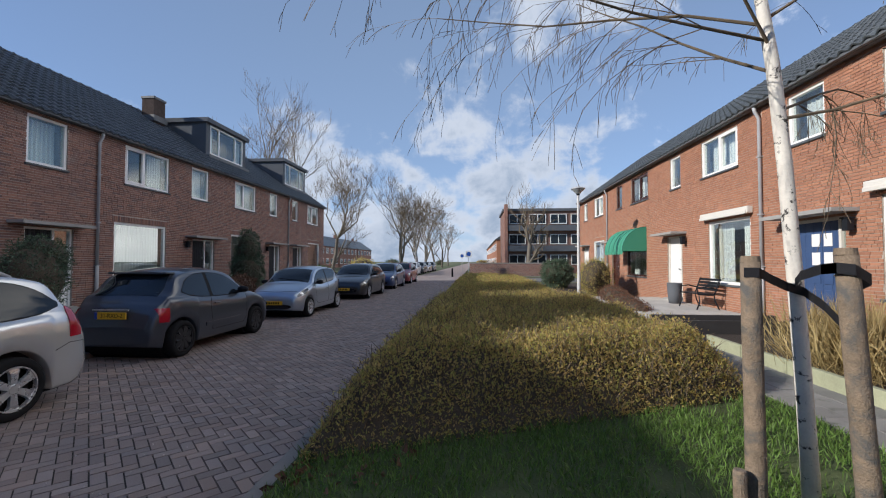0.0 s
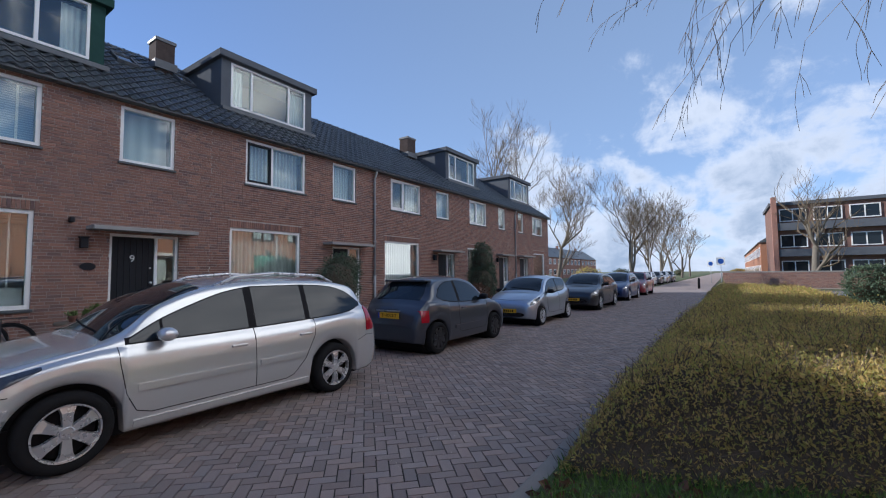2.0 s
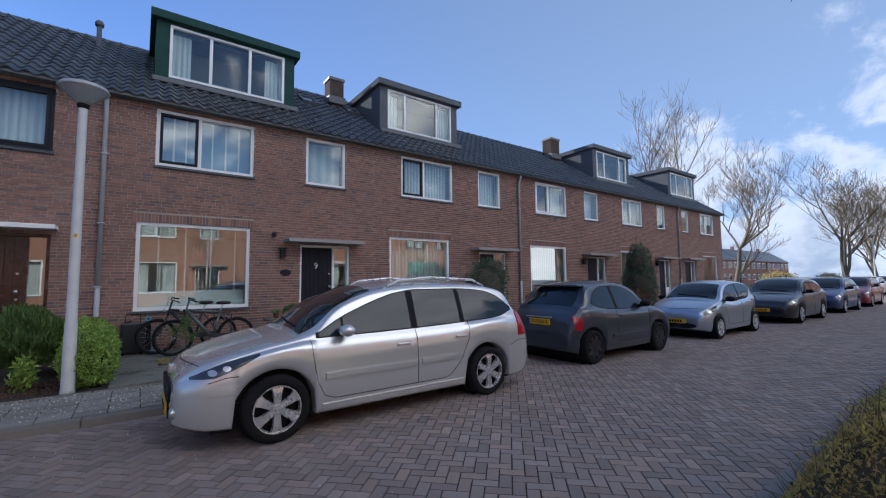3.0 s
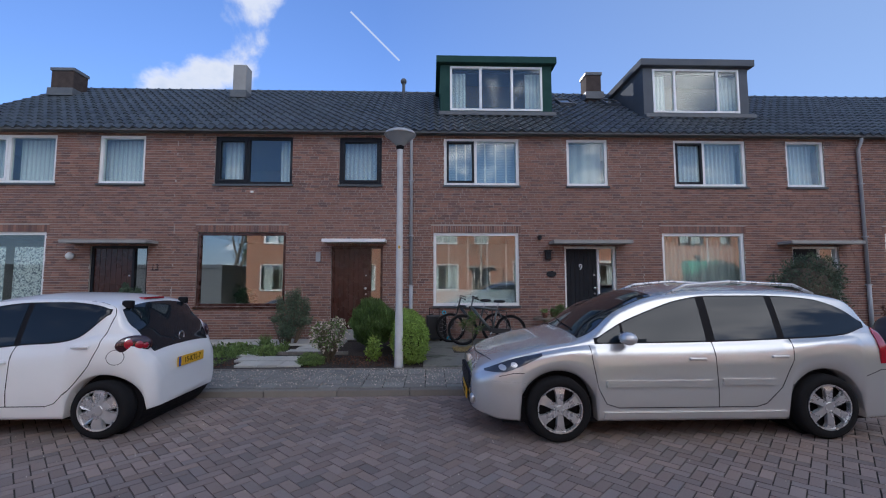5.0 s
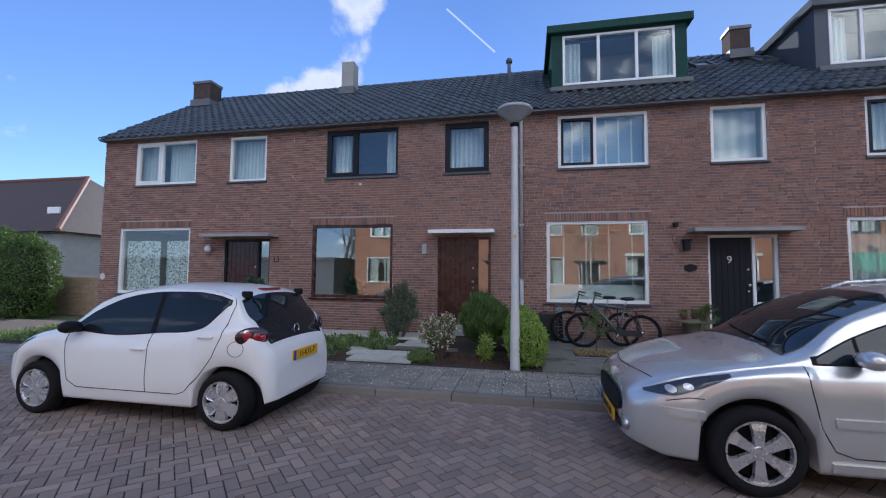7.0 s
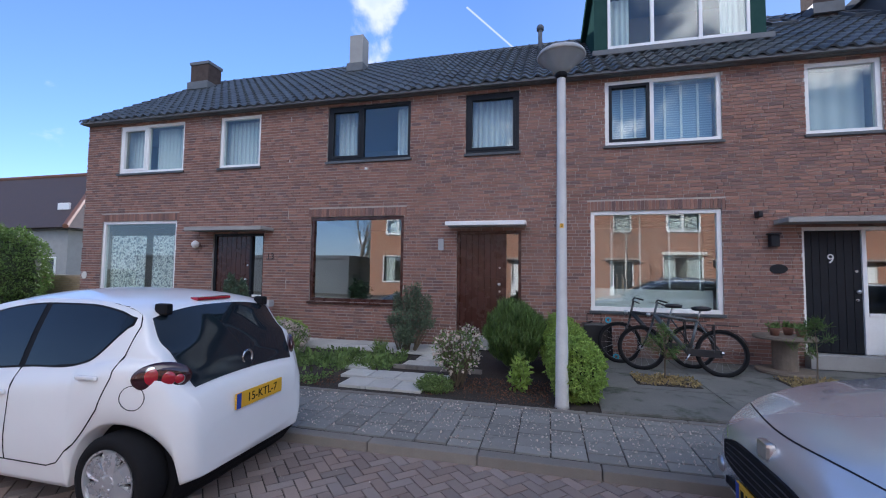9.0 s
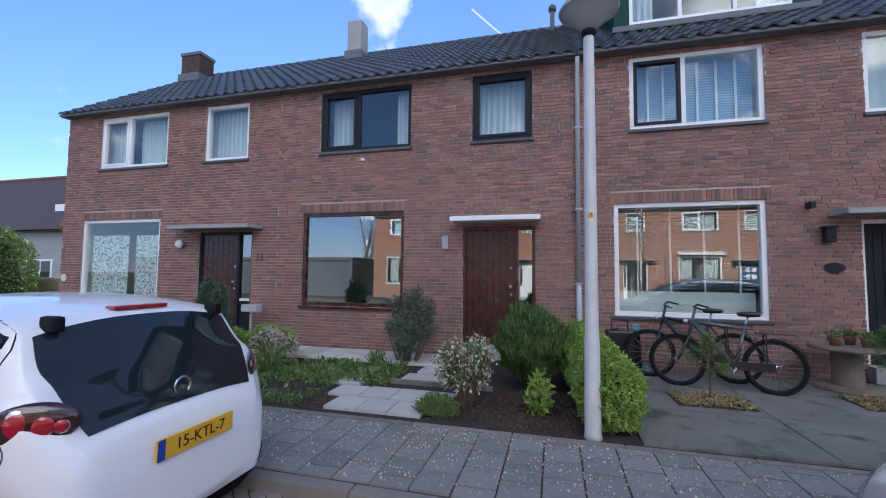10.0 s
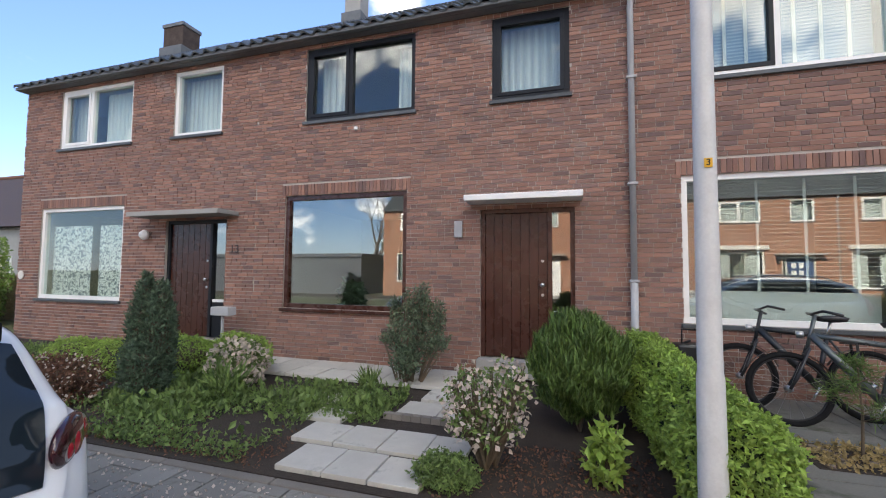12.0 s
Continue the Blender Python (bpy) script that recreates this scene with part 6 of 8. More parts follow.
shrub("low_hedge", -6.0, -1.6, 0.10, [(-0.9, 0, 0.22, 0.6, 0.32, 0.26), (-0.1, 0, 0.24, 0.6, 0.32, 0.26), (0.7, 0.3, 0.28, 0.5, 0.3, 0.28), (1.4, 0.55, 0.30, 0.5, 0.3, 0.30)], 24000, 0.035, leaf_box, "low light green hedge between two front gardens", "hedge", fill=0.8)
shrub("hydrangea", -4.25, -1.45, 0.10, [(0, 0, 0.28, 0.36, 0.3, 0.28)], 2500, 0.06, leaf_weed, "low shrub with dry cream flower heads", "shrub", core=None, fill=0.3, flowers=1100, flower_size=0.06, stems=20)
shrub("heather", -5.55, -2.65, 0.10, [(0, 0, 0.22, 0.5, 0.36, 0.30)], 4000, 0.045, leaf_brown, "brownish spreading shrub with pale tips", "shrub", core=None, fill=0.3, flowers=500, stems=30)
shrub("daffodil_clump", -3.85, -2.05, 0.10, [(0, 0, 0.1, 0.12, 0.12, 0.12)], 160, 0.30, leaf_weed, "clump of narrow green leaves", "plant", core=None, aspect=14, lean=(0, 0, 2.0), fill=0.1, stems=2)
shrub("daffodil_clump", -2.55, -1.2, 0.10, [(0, 0, 0.06, 0.10, 0.10, 0.08)], 140, 0.22, leaf_weed, "clump of narrow green leaves", "plant", core=None, aspect=14, lean=(0, 0, 2.0), fill=0.1, stems=2)


def groundcover(name, areas, n, size, mat, label, z=0.10, high=0.08, lean=(0, 0, 0.8)):
    pts = []
    tot = sum((a[1] - a[0]) * (a[3] - a[2]) for a in areas)
    for x0, x1, y0, y1 in areas:
        k = int(n * (x1 - x0) * (y1 - y0) / tot)
        x, y = nrng.uniform(x0, x1, k), nrng.uniform(y0, y1, k)
        keep = (np.sin(x * 3.1 + y * 1.7) + np.sin(y * 4.3 - x * 1.1) + nrng.normal(size=k) * 0.7) > -0.4
        p = np.stack([x, y, z + nrng.uniform(0, high, k)], 1)[keep]
        pts.append(p)
    ob = link(name, leaf_mesh(name, np.concatenate(pts), size, 1.8, lean), mat, None, label, kind="stuff")
    return tagged(ob, category="plants")


groundcover("groundcover", [(-5.2, -2.62, -3.22, -1.2), (-2.6, -1.95, -2.2, -1.1)], 17000, 0.042, leaf_weed, "green weeds and groundcover on dark earth")
groundcover("groundcover", [(-11.3, -5.3, -3.2, -0.5)], 14000, 0.05, leaf_weed, "green weeds and groundcover on dark earth")
groundcover("leafy_weeds", [(-5.1, -2.7, -2.9, -1.3), (-2.5, -2.0, -2.1, -1.2)], 2200, 0.085, leaf_weed, "taller tufts of weeds among the groundcover", high=0.14, lean=(0, 0, 1.3))
groundcover("leaf_litter", [(-1.1, 0.4, -3.25, -2.2), (-5.0, -2.4, -3.25, -2.5)], 4200, 0.03, leaf_brown, "dry brown leaf litter on the bed", high=0.015, lean=None)
# fallen blossom on footway and road
blossom = link("blossom", leaf_mesh("blossom", np.stack([nrng.uniform(-5, 4.5, 3400), nrng.uniform(-4.5, -3.4, 3400), np.full(3400, 0.101)], 1), 0.022, 1.1, None), leaf_flower, None, "scattered pale petals on the footway", kind="stuff")
tagged(blossom, category="petals")
bl = link("blossom", leaf_mesh("blossom", np.stack([nrng.uniform(-5, 6, 500), nrng.uniform(-8.8, -4.75, 500), np.full(500, 0.006)], 1), 0.014, 1.1, None), leaf_flower, None, "scattered pale petals on the road", kind="stuff")
tagged(bl, category="petals")

# ---- next garden: paved, with bicycles ----
part("front_paving", boxes((0.95, 12.3, -3.28, -0.02, 0.0, 0.125)), dark_paving, None, "dark worn concrete paving before the house", kind="structure")
for i, (x0, x1) in enumerate(((0.97, 2.4), (2.41, 3.9), (3.91, 5.4), (5.41, 6.5))):
    for j, (y0, y1) in enumerate(((-3.26, -2.2), (-2.19, -1.1), (-1.09, -0.05))):
        part("paving_slab", boxes((x0, x1, y0, y1, 0.10, 0.132 + rng.uniform(-0.003, 0.003)), bevel=0.004), dark_paving, bpy.data.objects["front_paving"])


bike_black = material("bike_black", (0.02, 0.021, 0.023), 0.35, vary=0.1, bump=0.02)
bike_grey = material("bike_grey", (0.12, 0.135, 0.135), 0.3, metal=0.5, vary=0.05, bump=0.02)


def bicycle(m, frame_mat, label):
    b = empty("bicycle", m, label, "bicycle", "bicycles by the window")
    R, base = 0.34, 1.08
    for x in (0.0, base):
        w = part("wheel", ring(bmesh.new(), Vector((x, 0, R)), R - 0.02, 0.027, Matrix.Identity(3)), tyre_rubber, b, smooth=True)
        part("rim", ring(bmesh.new(), Vector((x, 0, R)), R - 0.05, 0.010, Matrix.Identity(3), 36, 6), bike_black, w, smooth=True)
        rows = [(x, 0.02 * (-1) ** k, R, x + (R - 0.05) * math.cos(k * 0.3927), 0, R + (R - 0.05) * math.sin(k * 0.3927), 0.0015, 0.0015) for k in range(16)]
        link("spokes", bars_mesh("spokes", rows, 3), steel, w, kind="stuff")
        part("hub", spun(bmesh.new(), [(0.03, -0.05), (0.03, 0.05)], 12, pose(x, 0, R, 90)), steel, w, smooth=True)
        bm = bmesh.new()
        n = 12
        for i in range(n):
            a0, a1 = 0.35 + i * 2.3 / n, 0.35 + (i + 1) * 2.3 / n
            q = [bm.verts.new((x + (R + 0.025) * math.cos(a), s, R + (R + 0.025) * math.sin(a))) for a, s in ((a0, -0.03), (a1, -0.03), (a1, 0.03), (a0, 0.03))]
            bm.faces.new(q)
        part("mudguard", bm, bike_black, b)
    head, seat, bb, rear = (0.20, 0, 0.86), (0.78, 0, 0.80), (0.66, 0, 0.30), (base, 0, R)
    for a, c, r in ((head, bb, 0.036), (head, seat, 0.026), (seat, bb, 0.022), (bb, rear, 0.016), (seat, rear, 0.012)):
        part("frame_tube", tube(bmesh.new(), [a, c], r, 10), frame_mat, b, smooth=True)
    for s in (-0.05, 0.05):
        part("fork", tube(bmesh.new(), [(0.17, s, 0.74), (0.06, s, 0.45), (0, s, R)], 0.014, 8), bike_black, b, smooth=True)
    part("steerer", tube(bmesh.new(), [(0.16, 0, 0.72), (0.24, 0, 1.05)], 0.018, 8), frame_mat, b, smooth=True)
    part("handlebar", tube(bmesh.new(), [(0.36, -0.29, 1.04), (0.24, -0.22, 1.08), (0.22, 0, 1.06), (0.24, 0.22, 1.08), (0.36, 0.29, 1.04)], 0.013, 8), bike_black, b, smooth=True)
    part("saddle", spun(bmesh.new(), [(0.01, -0.03), (0.07, -0.02), (0.085, 0.02), (0.05, 0.04), (0.01, 0.042)], 16, pose(0.84, 0, 0.98) @ Matrix.Diagonal((1.7, 1, 1, 1))), bike_black, b, smooth=True)
    part("seat_post", tube(bmesh.new(), [seat, (0.83, 0, 0.97)], 0.014, 8), steel, b, smooth=True)
    part("rack", boxes((0.9, 1.3, -0.06, 0.06, 0.74, 0.755), (0.98, 1.0, -0.07, -0.055, R, 0.75), (0.98, 1.0, 0.055, 0.07, R, 0.75)), bike_black, b)
    part("chain_case", boxes((0.62, 1.08, -0.05, -0.035, 0.27, 0.38), bevel=0.006), bike_black, b)
    part("crank", tube(bmesh.new(), [(0.66, -0.07, 0.30), (0.58, -0.08, 0.16)], 0.012, 8), steel, b, smooth=True)
    part("lamp", spun(bmesh.new(), [(0.03, 0), (0.035, 0.05), (0.01, 0.06)], 12, pose(0.14, 0, 0.86, 0, -90)), steel, b, smooth=True)
    return b


bicycle(pose(1.80, -1.02, 0.13, -7, 0, -9), bike_grey, "grey city bicycle standing before the window")
bicycle(pose(1.55, -0.58, 0.13, -9, 0, -5), bike_black, "black city bicycle leaning behind another bicycle")
case = empty("suitcase", pose(1.17, -0.30, 0.13, 0, 0, 6), "dark blue-black hard suitcase standing by the wall", "suitcase")
part("shell", boxes((-0.2, 0.2, -0.12, 0.12, 0.05, 0.62), bevel=0.03), bike_black, case, smooth=False)
part("handle", tube(bmesh.new(), [(-0.12, 0, 0.6), (-0.12, 0, 0.78), (0.12, 0, 0.78), (0.12, 0, 0.6)], 0.010, 8), trim_black, case)
for x in (-0.15, 0.15):
    for y in (-0.08, 0.08):
        part("caster", spun(bmesh.new(), [(0.025, -0.012), (0.025, 0.012)], 12, pose(x, y, 0.025, 90)), trim_black, case)
scooter_blue = material("scooter_blue", (0.03, 0.42, 0.60), 0.4, vary=0.05, bump=0.02)
step = empty("kick_scooter", pose(1.42, -0.36, 0.13, -8, 0, 8), "black kick scooter with turquoise wheels leaning on the wall", "scooter")
part("deck", boxes((-0.05, 0.05, -0.05, 0.03, 0.06, 0.62), bevel=0.02), trim_black, step)
part("stem", tube(bmesh.new(), [(0.0, 0.0, 0.10), (-0.34, 0.02, 0.62)], 0.015, 8), trim_black, step, smooth=True)
part("handlebar", tube(bmesh.new(), [(-0.42, 0.02, 0.60), (-0.26, 0.02, 0.66)], 0.013, 8), trim_black, step, smooth=True)
part("front_wheel", ring(bmesh.new(), Vector((0.10, -0.02, 0.055)), 0.04, 0.014, Matrix.Identity(3), 20, 6), scooter_blue, step, "turquoise wheel", True)
part("rear_wheel", ring(bmesh.new(), Vector((0.0, -0.02, 0.68)), 0.04, 0.014, Matrix.Identity(3), 20, 6), scooter_blue, step, "turquoise wheel", True)

weathered = material("weathered", (0.20, 0.16, 0.12), 0.85, scale=9, fine=60, vary=0.25, bump=0.4)
reel = empty("cable_reel", pose(3.95, -0.55, 0.13), "weathered wooden cable reel used as a table", "table")
part("top_disc", spun(bmesh.new(), [(0.40, 0.52), (0.41, 0.54), (0.40, 0.57), (0.01, 0.571)], 30), weathered, reel)
part("drum", spun(bmesh.new(), [(0.17, 0.05), (0.16, 0.3), (0.17, 0.52)], 20), weathered, reel)
part("bottom_disc", spun(bmesh.new(), [(0.38, 0.0), (0.39, 0.02), (0.38, 0.05), (0.16, 0.051)], 30), weathered, reel)
for i, (px, py) in enumerate(((3.80, -0.60), (4.05, -0.45), (4.12, -0.66))):
    p = empty("plant_pot", pose(px, py, 0.70), "small clay pot with a green succulent", "potted plant", "pots on the reel")
    part("pot", spun(bmesh.new(), [(0.05, 0.0), (0.07, 0.10), (0.075, 0.12), (0.06, 0.12)], 16), tile_red, p, smooth=True)
    link("leaves", leaf_mesh("leaves", nrng.normal(size=(90, 3)) * (0.03, 0.03, 0.015) + (0, 0, 0.13), 0.07, 2.5, (0, 0, 1.0)), leaf_weed, p, kind="stuff")


def young_pine(x, y, h, seed):
    """A thin young pine in a small square bed with stones and fallen leaves."""
    t = empty("young_pine", pose(x, y, 0.13), "thin young pine in a small bed of stones and litter", "small tree")
    r = random.Random(seed)
    rows, pts = [(0, 0, 0, 0.01, 0, h * 0.5, 0.012, 0.009), (0.01, 0, h * 0.5, 0.0, 0.02, h, 0.009, 0.004)], []
    for k in range(14):
        a, z = r.uniform(0, 6.28), r.uniform(h * 0.4, h)
        l = (h * 1.15 - z) * 0.55
        e = (l * math.cos(a), l * math.sin(a), z + l * 0.5)
        rows.append((0, 0, z, *e, 0.005, 0.002))
        for q in range(60):
            s = r.uniform(0.25, 1)
            pts.append((e[0] * s + r.gauss(0, 0.015), e[1] * s + r.gauss(0, 0.015), z + (e[2] - z) * s + r.gauss(0, 0.015)))
    link("stem", bars_mesh("stem", rows, 6), twig_bark, t)
    link("needles", leaf_mesh("needles", pts, 0.09, 14, (0, 0, 0.5)), leaf_cypress, t, kind="stuff")
    bed = part("bed", boxes((-0.40, 0.40, -0.27, 0.27, 0.0, 0.012), bevel=0.005), soil, t)
    link("litter", leaf_mesh("litter", np.stack([nrng.uniform(-0.4, 0.4, 700), nrng.uniform(-0.27, 0.27, 700), nrng.uniform(0.014, 0.05, 700)], 1), 0.04, 1.6, None), straw, bed, "pale fallen leaves", kind="stuff")
    for k in range(22):
        a, b = r.uniform(-0.36, 0.36), r.uniform(-0.24, 0.24)
        s = r.uniform(0.015, 0.035)
        bm = bmesh.new()
        bmesh.ops.create_icosphere(bm, subdivisions=1, radius=s)
        for v in bm.verts:
            v.co = Vector((v.co.x * 1.3 + a, v.co.y + b, v.co.z * 0.6 + 0.02))
        part("stone", bm, weathered, bed)


young_pine(1.95, -1.75, 0.75, 3)
young_pine(3.95, -1.35, 0.85, 4)
shrub("large_shrub", 9.4, -1.5, 0.1, [(0, 0, 1.1, 0.75, 0.6, 0.85), (0.3, 0.1, 1.55, 0.55, 0.5, 0.55)], 11000, 0.07, leaf_dark, "tall feathery green shrub in a front garden", "shrub", aspect=4, lean=(0, 0, 0.5), fill=0.6)
shrub("beech_hedge", 11.3, -2.4, 0.1, [(-0.5, 0, 0.55, 0.6, 0.35, 0.70), (0.3, 0, 0.6, 0.6, 0.35, 0.68), (1.0, 0.1, 0.5, 0.5, 0.35, 0.62)], 10000, 0.06, leaf_brown, "brown leaf-holding beech hedge by the footway", "hedge", fill=0.75)
shrub("cone_yew", 17.9, -1.5, 0.1, [(0, 0, 1.0, 0.72, 0.66, 1.1), (0, 0, 1.9, 0.52, 0.5, 0.95)], 14000, 0.08, leaf_dark, "tall dark green rounded yew before a house", "conifer", aspect=4, fill=0.85)
shrub("garden_shrub", 15.6, -2.2, 0.1, [(0, 0, 0.4, 0.8, 0.5, 0.5), (1.0, 0.2, 0.45, 0.6, 0.5, 0.55)], 5000, 0.07, leaf_brown, "brownish garden shrub behind the parked cars", "shrub")
shrub("garden_shrub", 21.5, -2.0, 0.1, [(0, 0, 0.5, 0.8, 0.6, 0.6), (1.6, 0.2, 0.5, 0.9, 0.5, 0.6), (3.6, 0, 0.6, 0.8, 0.6, 0.7)], 6000, 0.08, leaf_weed, "green garden shrub behind the parked cars", "shrub")
shrub("potted_bush", 5.95, -0.45, 0.13, [(0, 0, 0.45, 0.25, 0.22, 0.35)], 1600, 0.06, leaf_dark, "small dark bush beside a front door", "shrub")

# ---- small fittings on the fronts ----
def fitting(name, x, y, z, bm, mat, label, category, m=None):
    o = part(name, bm, mat, None, label)
    o.matrix_basis = m or pose(x, y, z)
    return tagged(o, category=category)


fitting("intercom", -1.74, -0.012, 2.06, boxes((-0.06, 0.06, -0.035, 0.0, 0.0, 0.24), bevel=0.008), zinc, "pale grey house bell box on the brick wall", "door bell")
fitting("wall_lamp", -7.78, -0.012, 2.20, spun(bmesh.new(), [(0.03, 0.0), (0.085, 0.03), (0.095, 0.08), (0.06, 0.13), (0.01, 0.15)], 18, pose(0, 0, 0, 90)), white_paint, "round white wall lamp beside a door", "wall lamp")
for x in (4.05, 16.15, 22.2):
    fitting("wall_lantern", x, -0.012, 2.12, boxes((-0.06, 0.06, -0.16, -0.04, 0.0, 0.20), (-0.08, 0.08, -0.18, -0.02, 0.20, 0.23), (-0.02, 0.02, -0.06, 0.0, 0.05, 0.12), bevel=0.008), black_paint, "black wall lantern beside a front door", "wall lamp")
fitting("camera_dome", 3.85, -0.012, 2.62, boxes((-0.035, 0.035, -0.16, 0.0, 0.0, 0.10), bevel=0.015), black_paint, "small black box on the wall", "sensor")
fitting("house_number_plate", 4.15, -0.012, 1.75, spun(bmesh.new(), [(0.13, 0.0), (0.13, 0.01), (0.01, 0.011)], 20, pose(0, 0, 0, 90) @ Matrix.Diagonal((1, 0.6, 1, 1))), black_paint, "dark oval number plate on the brick wall", "sign")
fitting("wall_bracket", -3.43, -0.012, 3.80, boxes((-0.03, 0.03, -0.05, 0.0, 0.0, 0.05), bevel=0.006), white_paint, "small white bracket on the wall", "bracket")
fitting("round_sign", -11.30, -0.012, 1.42, spun(bmesh.new(), [(0.09, 0.0), (0.09, 0.012), (0.01, 0.013)], 20, pose(0, 0, 0, 90)), cream_paint, "small round pale sign on the house corner", "sign")
fitting("mailbox", -5.62, -0.35, 0.10, boxes((-0.02, 0.02, -0.02, 0.02, 0.0, 0.72), (-0.18, 0.18, -0.08, 0.10, 0.72, 0.86), bevel=0.015), zinc, "pale grey mailbox on a post by the path", "mailbox")
writing("9", 0.22, pose(4.50 - 0.585 + 0.44, 0.082, 1.92, 90), white_paint, houses["c"], "house_number")
writing("13", 0.20, pose(-5.75 + 11.45, -0.014, 1.92, 90), black_paint, houses["a"], "house_number")
plant_in = shrub("window_plant", -3.75, 0.50, 0.95, [(0, 0, 0.2, 0.2, 0.15, 0.22)], 500, 0.12, leaf_dark, "leafy house plant on the window sill", "potted plant", core=None, stems=6)
part("pot", spun(bmesh.new(), [(0.1, -0.2), (0.12, 0.0), (0.13, 0.02)], 16), black_paint, plant_in)
part("window_board", boxes((-4.7, -2.6, 0.30, 0.68, 0.70, 0.75), bevel=0.006), white_paint, None, "white inner window board", kind="structure")
curtain(houses["a"], 0.70, 1.85, LOW_G + 0.06, 2.45, lace_pattern, y=0.22, folds=0.02, label="patterned white net curtain behind a window")
curtain(houses["a"], 2.05, 2.95, LOW_G + 0.06, 2.45, lace_pattern, y=0.24, folds=0.02, label="pale curtain behind a window")
curtain(houses["c"], 0.65, 2.68, LOW_G + 0.06, 1.35, white_paint, y=0.30, folds=0.0, label="frosted lower part of a window")
hx = HOUSES["c"][0]
bm = bmesh.new()
for k in range(26):
    box(bm, 0.62, 2.70, 0.28, 0.30, 1.40 + k * 0.052, 1.408 + k * 0.052)
slats = part("window_blind", bm, vertical_blind, None, "thin pale slatted blind behind a large window", kind="stuff")
slats.matrix_basis = pose(hx, 0, 0)
tagged(slats, category="blind")
for k in range(4):
    o = part("blind_tape", boxes((0.95 + k * 0.5, 0.98 + k * 0.5, 0.262, 0.27, 1.35, 2.74)), white_paint, slats)

# ---- planting strip, lawn and footway opposite ----
lawn = part("lawn", boxes((-30, 34, -14.35, KERB_R - 0.13, -0.05, 0.03)), turf, None, "strip of grass and planting along the road", kind="structure")
foot_r = part("pavement_right", boxes((-30, 40, -15.30, -14.35, -0.05, 0.04)), dark_paving, None, "footway of worn grey slabs", kind="structure")
for i in range(60):
    for j in range(3):
        part("slab", boxes((2.0 + i * 0.305, 2.30 + i * 0.305, -15.28 + j * 0.31, -14.975 + j * 0.31, 0.0, 0.05 + rng.uniform(-0.004, 0.004))), slab, foot_r)
part("garden_ground_right", boxes((-30, 31, RIGHT_Y - 0.02, -15.30, -0.05, 0.06)), soil, None, "garden earth before the row opposite", kind="structure")


def hedge_top(x, y, x0, x1, y0, y1, h):
    """Height of the planting over the ground, rounded off towards its edges."""
    d = np.minimum(np.minimum(x - x0, x1 - x), np.minimum(y - y0, y1 - y))
    e = np.clip(d / 0.75, 0, 1)
    return h * (1 - (1 - e) ** 2.2) * (0.90 + 0.10 * np.sin(x * 2.3 + y) * np.sin(y * 2.9 + 0.6) + 0.05 * np.sin(x * 6.1) * np.sin(y * 5.3))


def planting(x0, x1, y0, y1, h, n, size, label, slant=0.0, twigs=0):
    """A spread of low twiggy shrubs: earth-brown inner growth, twigs and small olive leaves."""
    p = empty("low_hedge", pose(0, 0, 0.03), label, "hedge", "low planting along the road")
    nx, ny = int((x1 - x0) / 0.12), int((y1 - y0) / 0.12)
    gx, gy = np.meshgrid(np.linspace(x0, x1, nx), np.linspace(y0, y1, ny), indexing="ij")
    front = x0 + slant * (y1 - gy)
    gx = front + (gx - x0) * (x1 - front) / (x1 - x0)
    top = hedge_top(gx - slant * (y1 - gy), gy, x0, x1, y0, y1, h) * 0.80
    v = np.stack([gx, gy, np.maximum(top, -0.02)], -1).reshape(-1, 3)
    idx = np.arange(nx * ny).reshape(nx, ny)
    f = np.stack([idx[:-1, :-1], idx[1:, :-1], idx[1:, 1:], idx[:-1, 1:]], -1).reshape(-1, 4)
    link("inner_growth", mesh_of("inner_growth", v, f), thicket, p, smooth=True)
    x, y = nrng.uniform(x0, x1, n), nrng.uniform(y0, y1, n)
    t = hedge_top(x, y, x0, x1, y0, y1, h)
    z = t * (1 - np.abs(nrng.normal(size=n)) * 0.22) + nrng.exponential(0.03, n) * (t > 0.2)
    fx = x0 + slant * (y1 - y)
    x = fx + (x - x0) * (x1 - fx) / (x1 - x0)
    pts = np.stack([x, y, np.maximum(z, 0.02)], 1)
    link("foliage", leaf_mesh("foliage", pts, size, 2.2, (0, 0, 0.7)), leaf_olive, p, kind="stuff")
    if twigs:
        k = nrng.choice(n, twigs)
        a = pts[k] - np.array([0, 0, 0.10]) + nrng.normal(size=(twigs, 3)) * 0.02
        b = pts[k] + nrng.normal(size=(twigs, 3)) * (0.07, 0.07, 0.03) + np.array([0, 0, 0.04])
        link("twig_mass", bars_mesh("twig_mass", np.concatenate([a, b, np.full((twigs, 1), 0.004), np.full((twigs, 1), 0.002)], 1), 3), twig_bark, p, kind="stuff")
    return p


planting(4.35, 13.0, -14.15, -9.62, 0.80, 210000, 0.036, "spreading low hedge of twiggy olive-yellow shrubs beside the road", 0.42, 26000)
planting(14.0, 26.0, -13.8, -9.75, 0.82, 45000, 0.07, "further low hedge of twiggy olive-brown shrubs beside the road", 0.1, 8000)
planting(27.0, 33.0, -13.0, -9.8, 0.7, 7000, 0.08, "far low hedge of brownish shrubs beside the road")
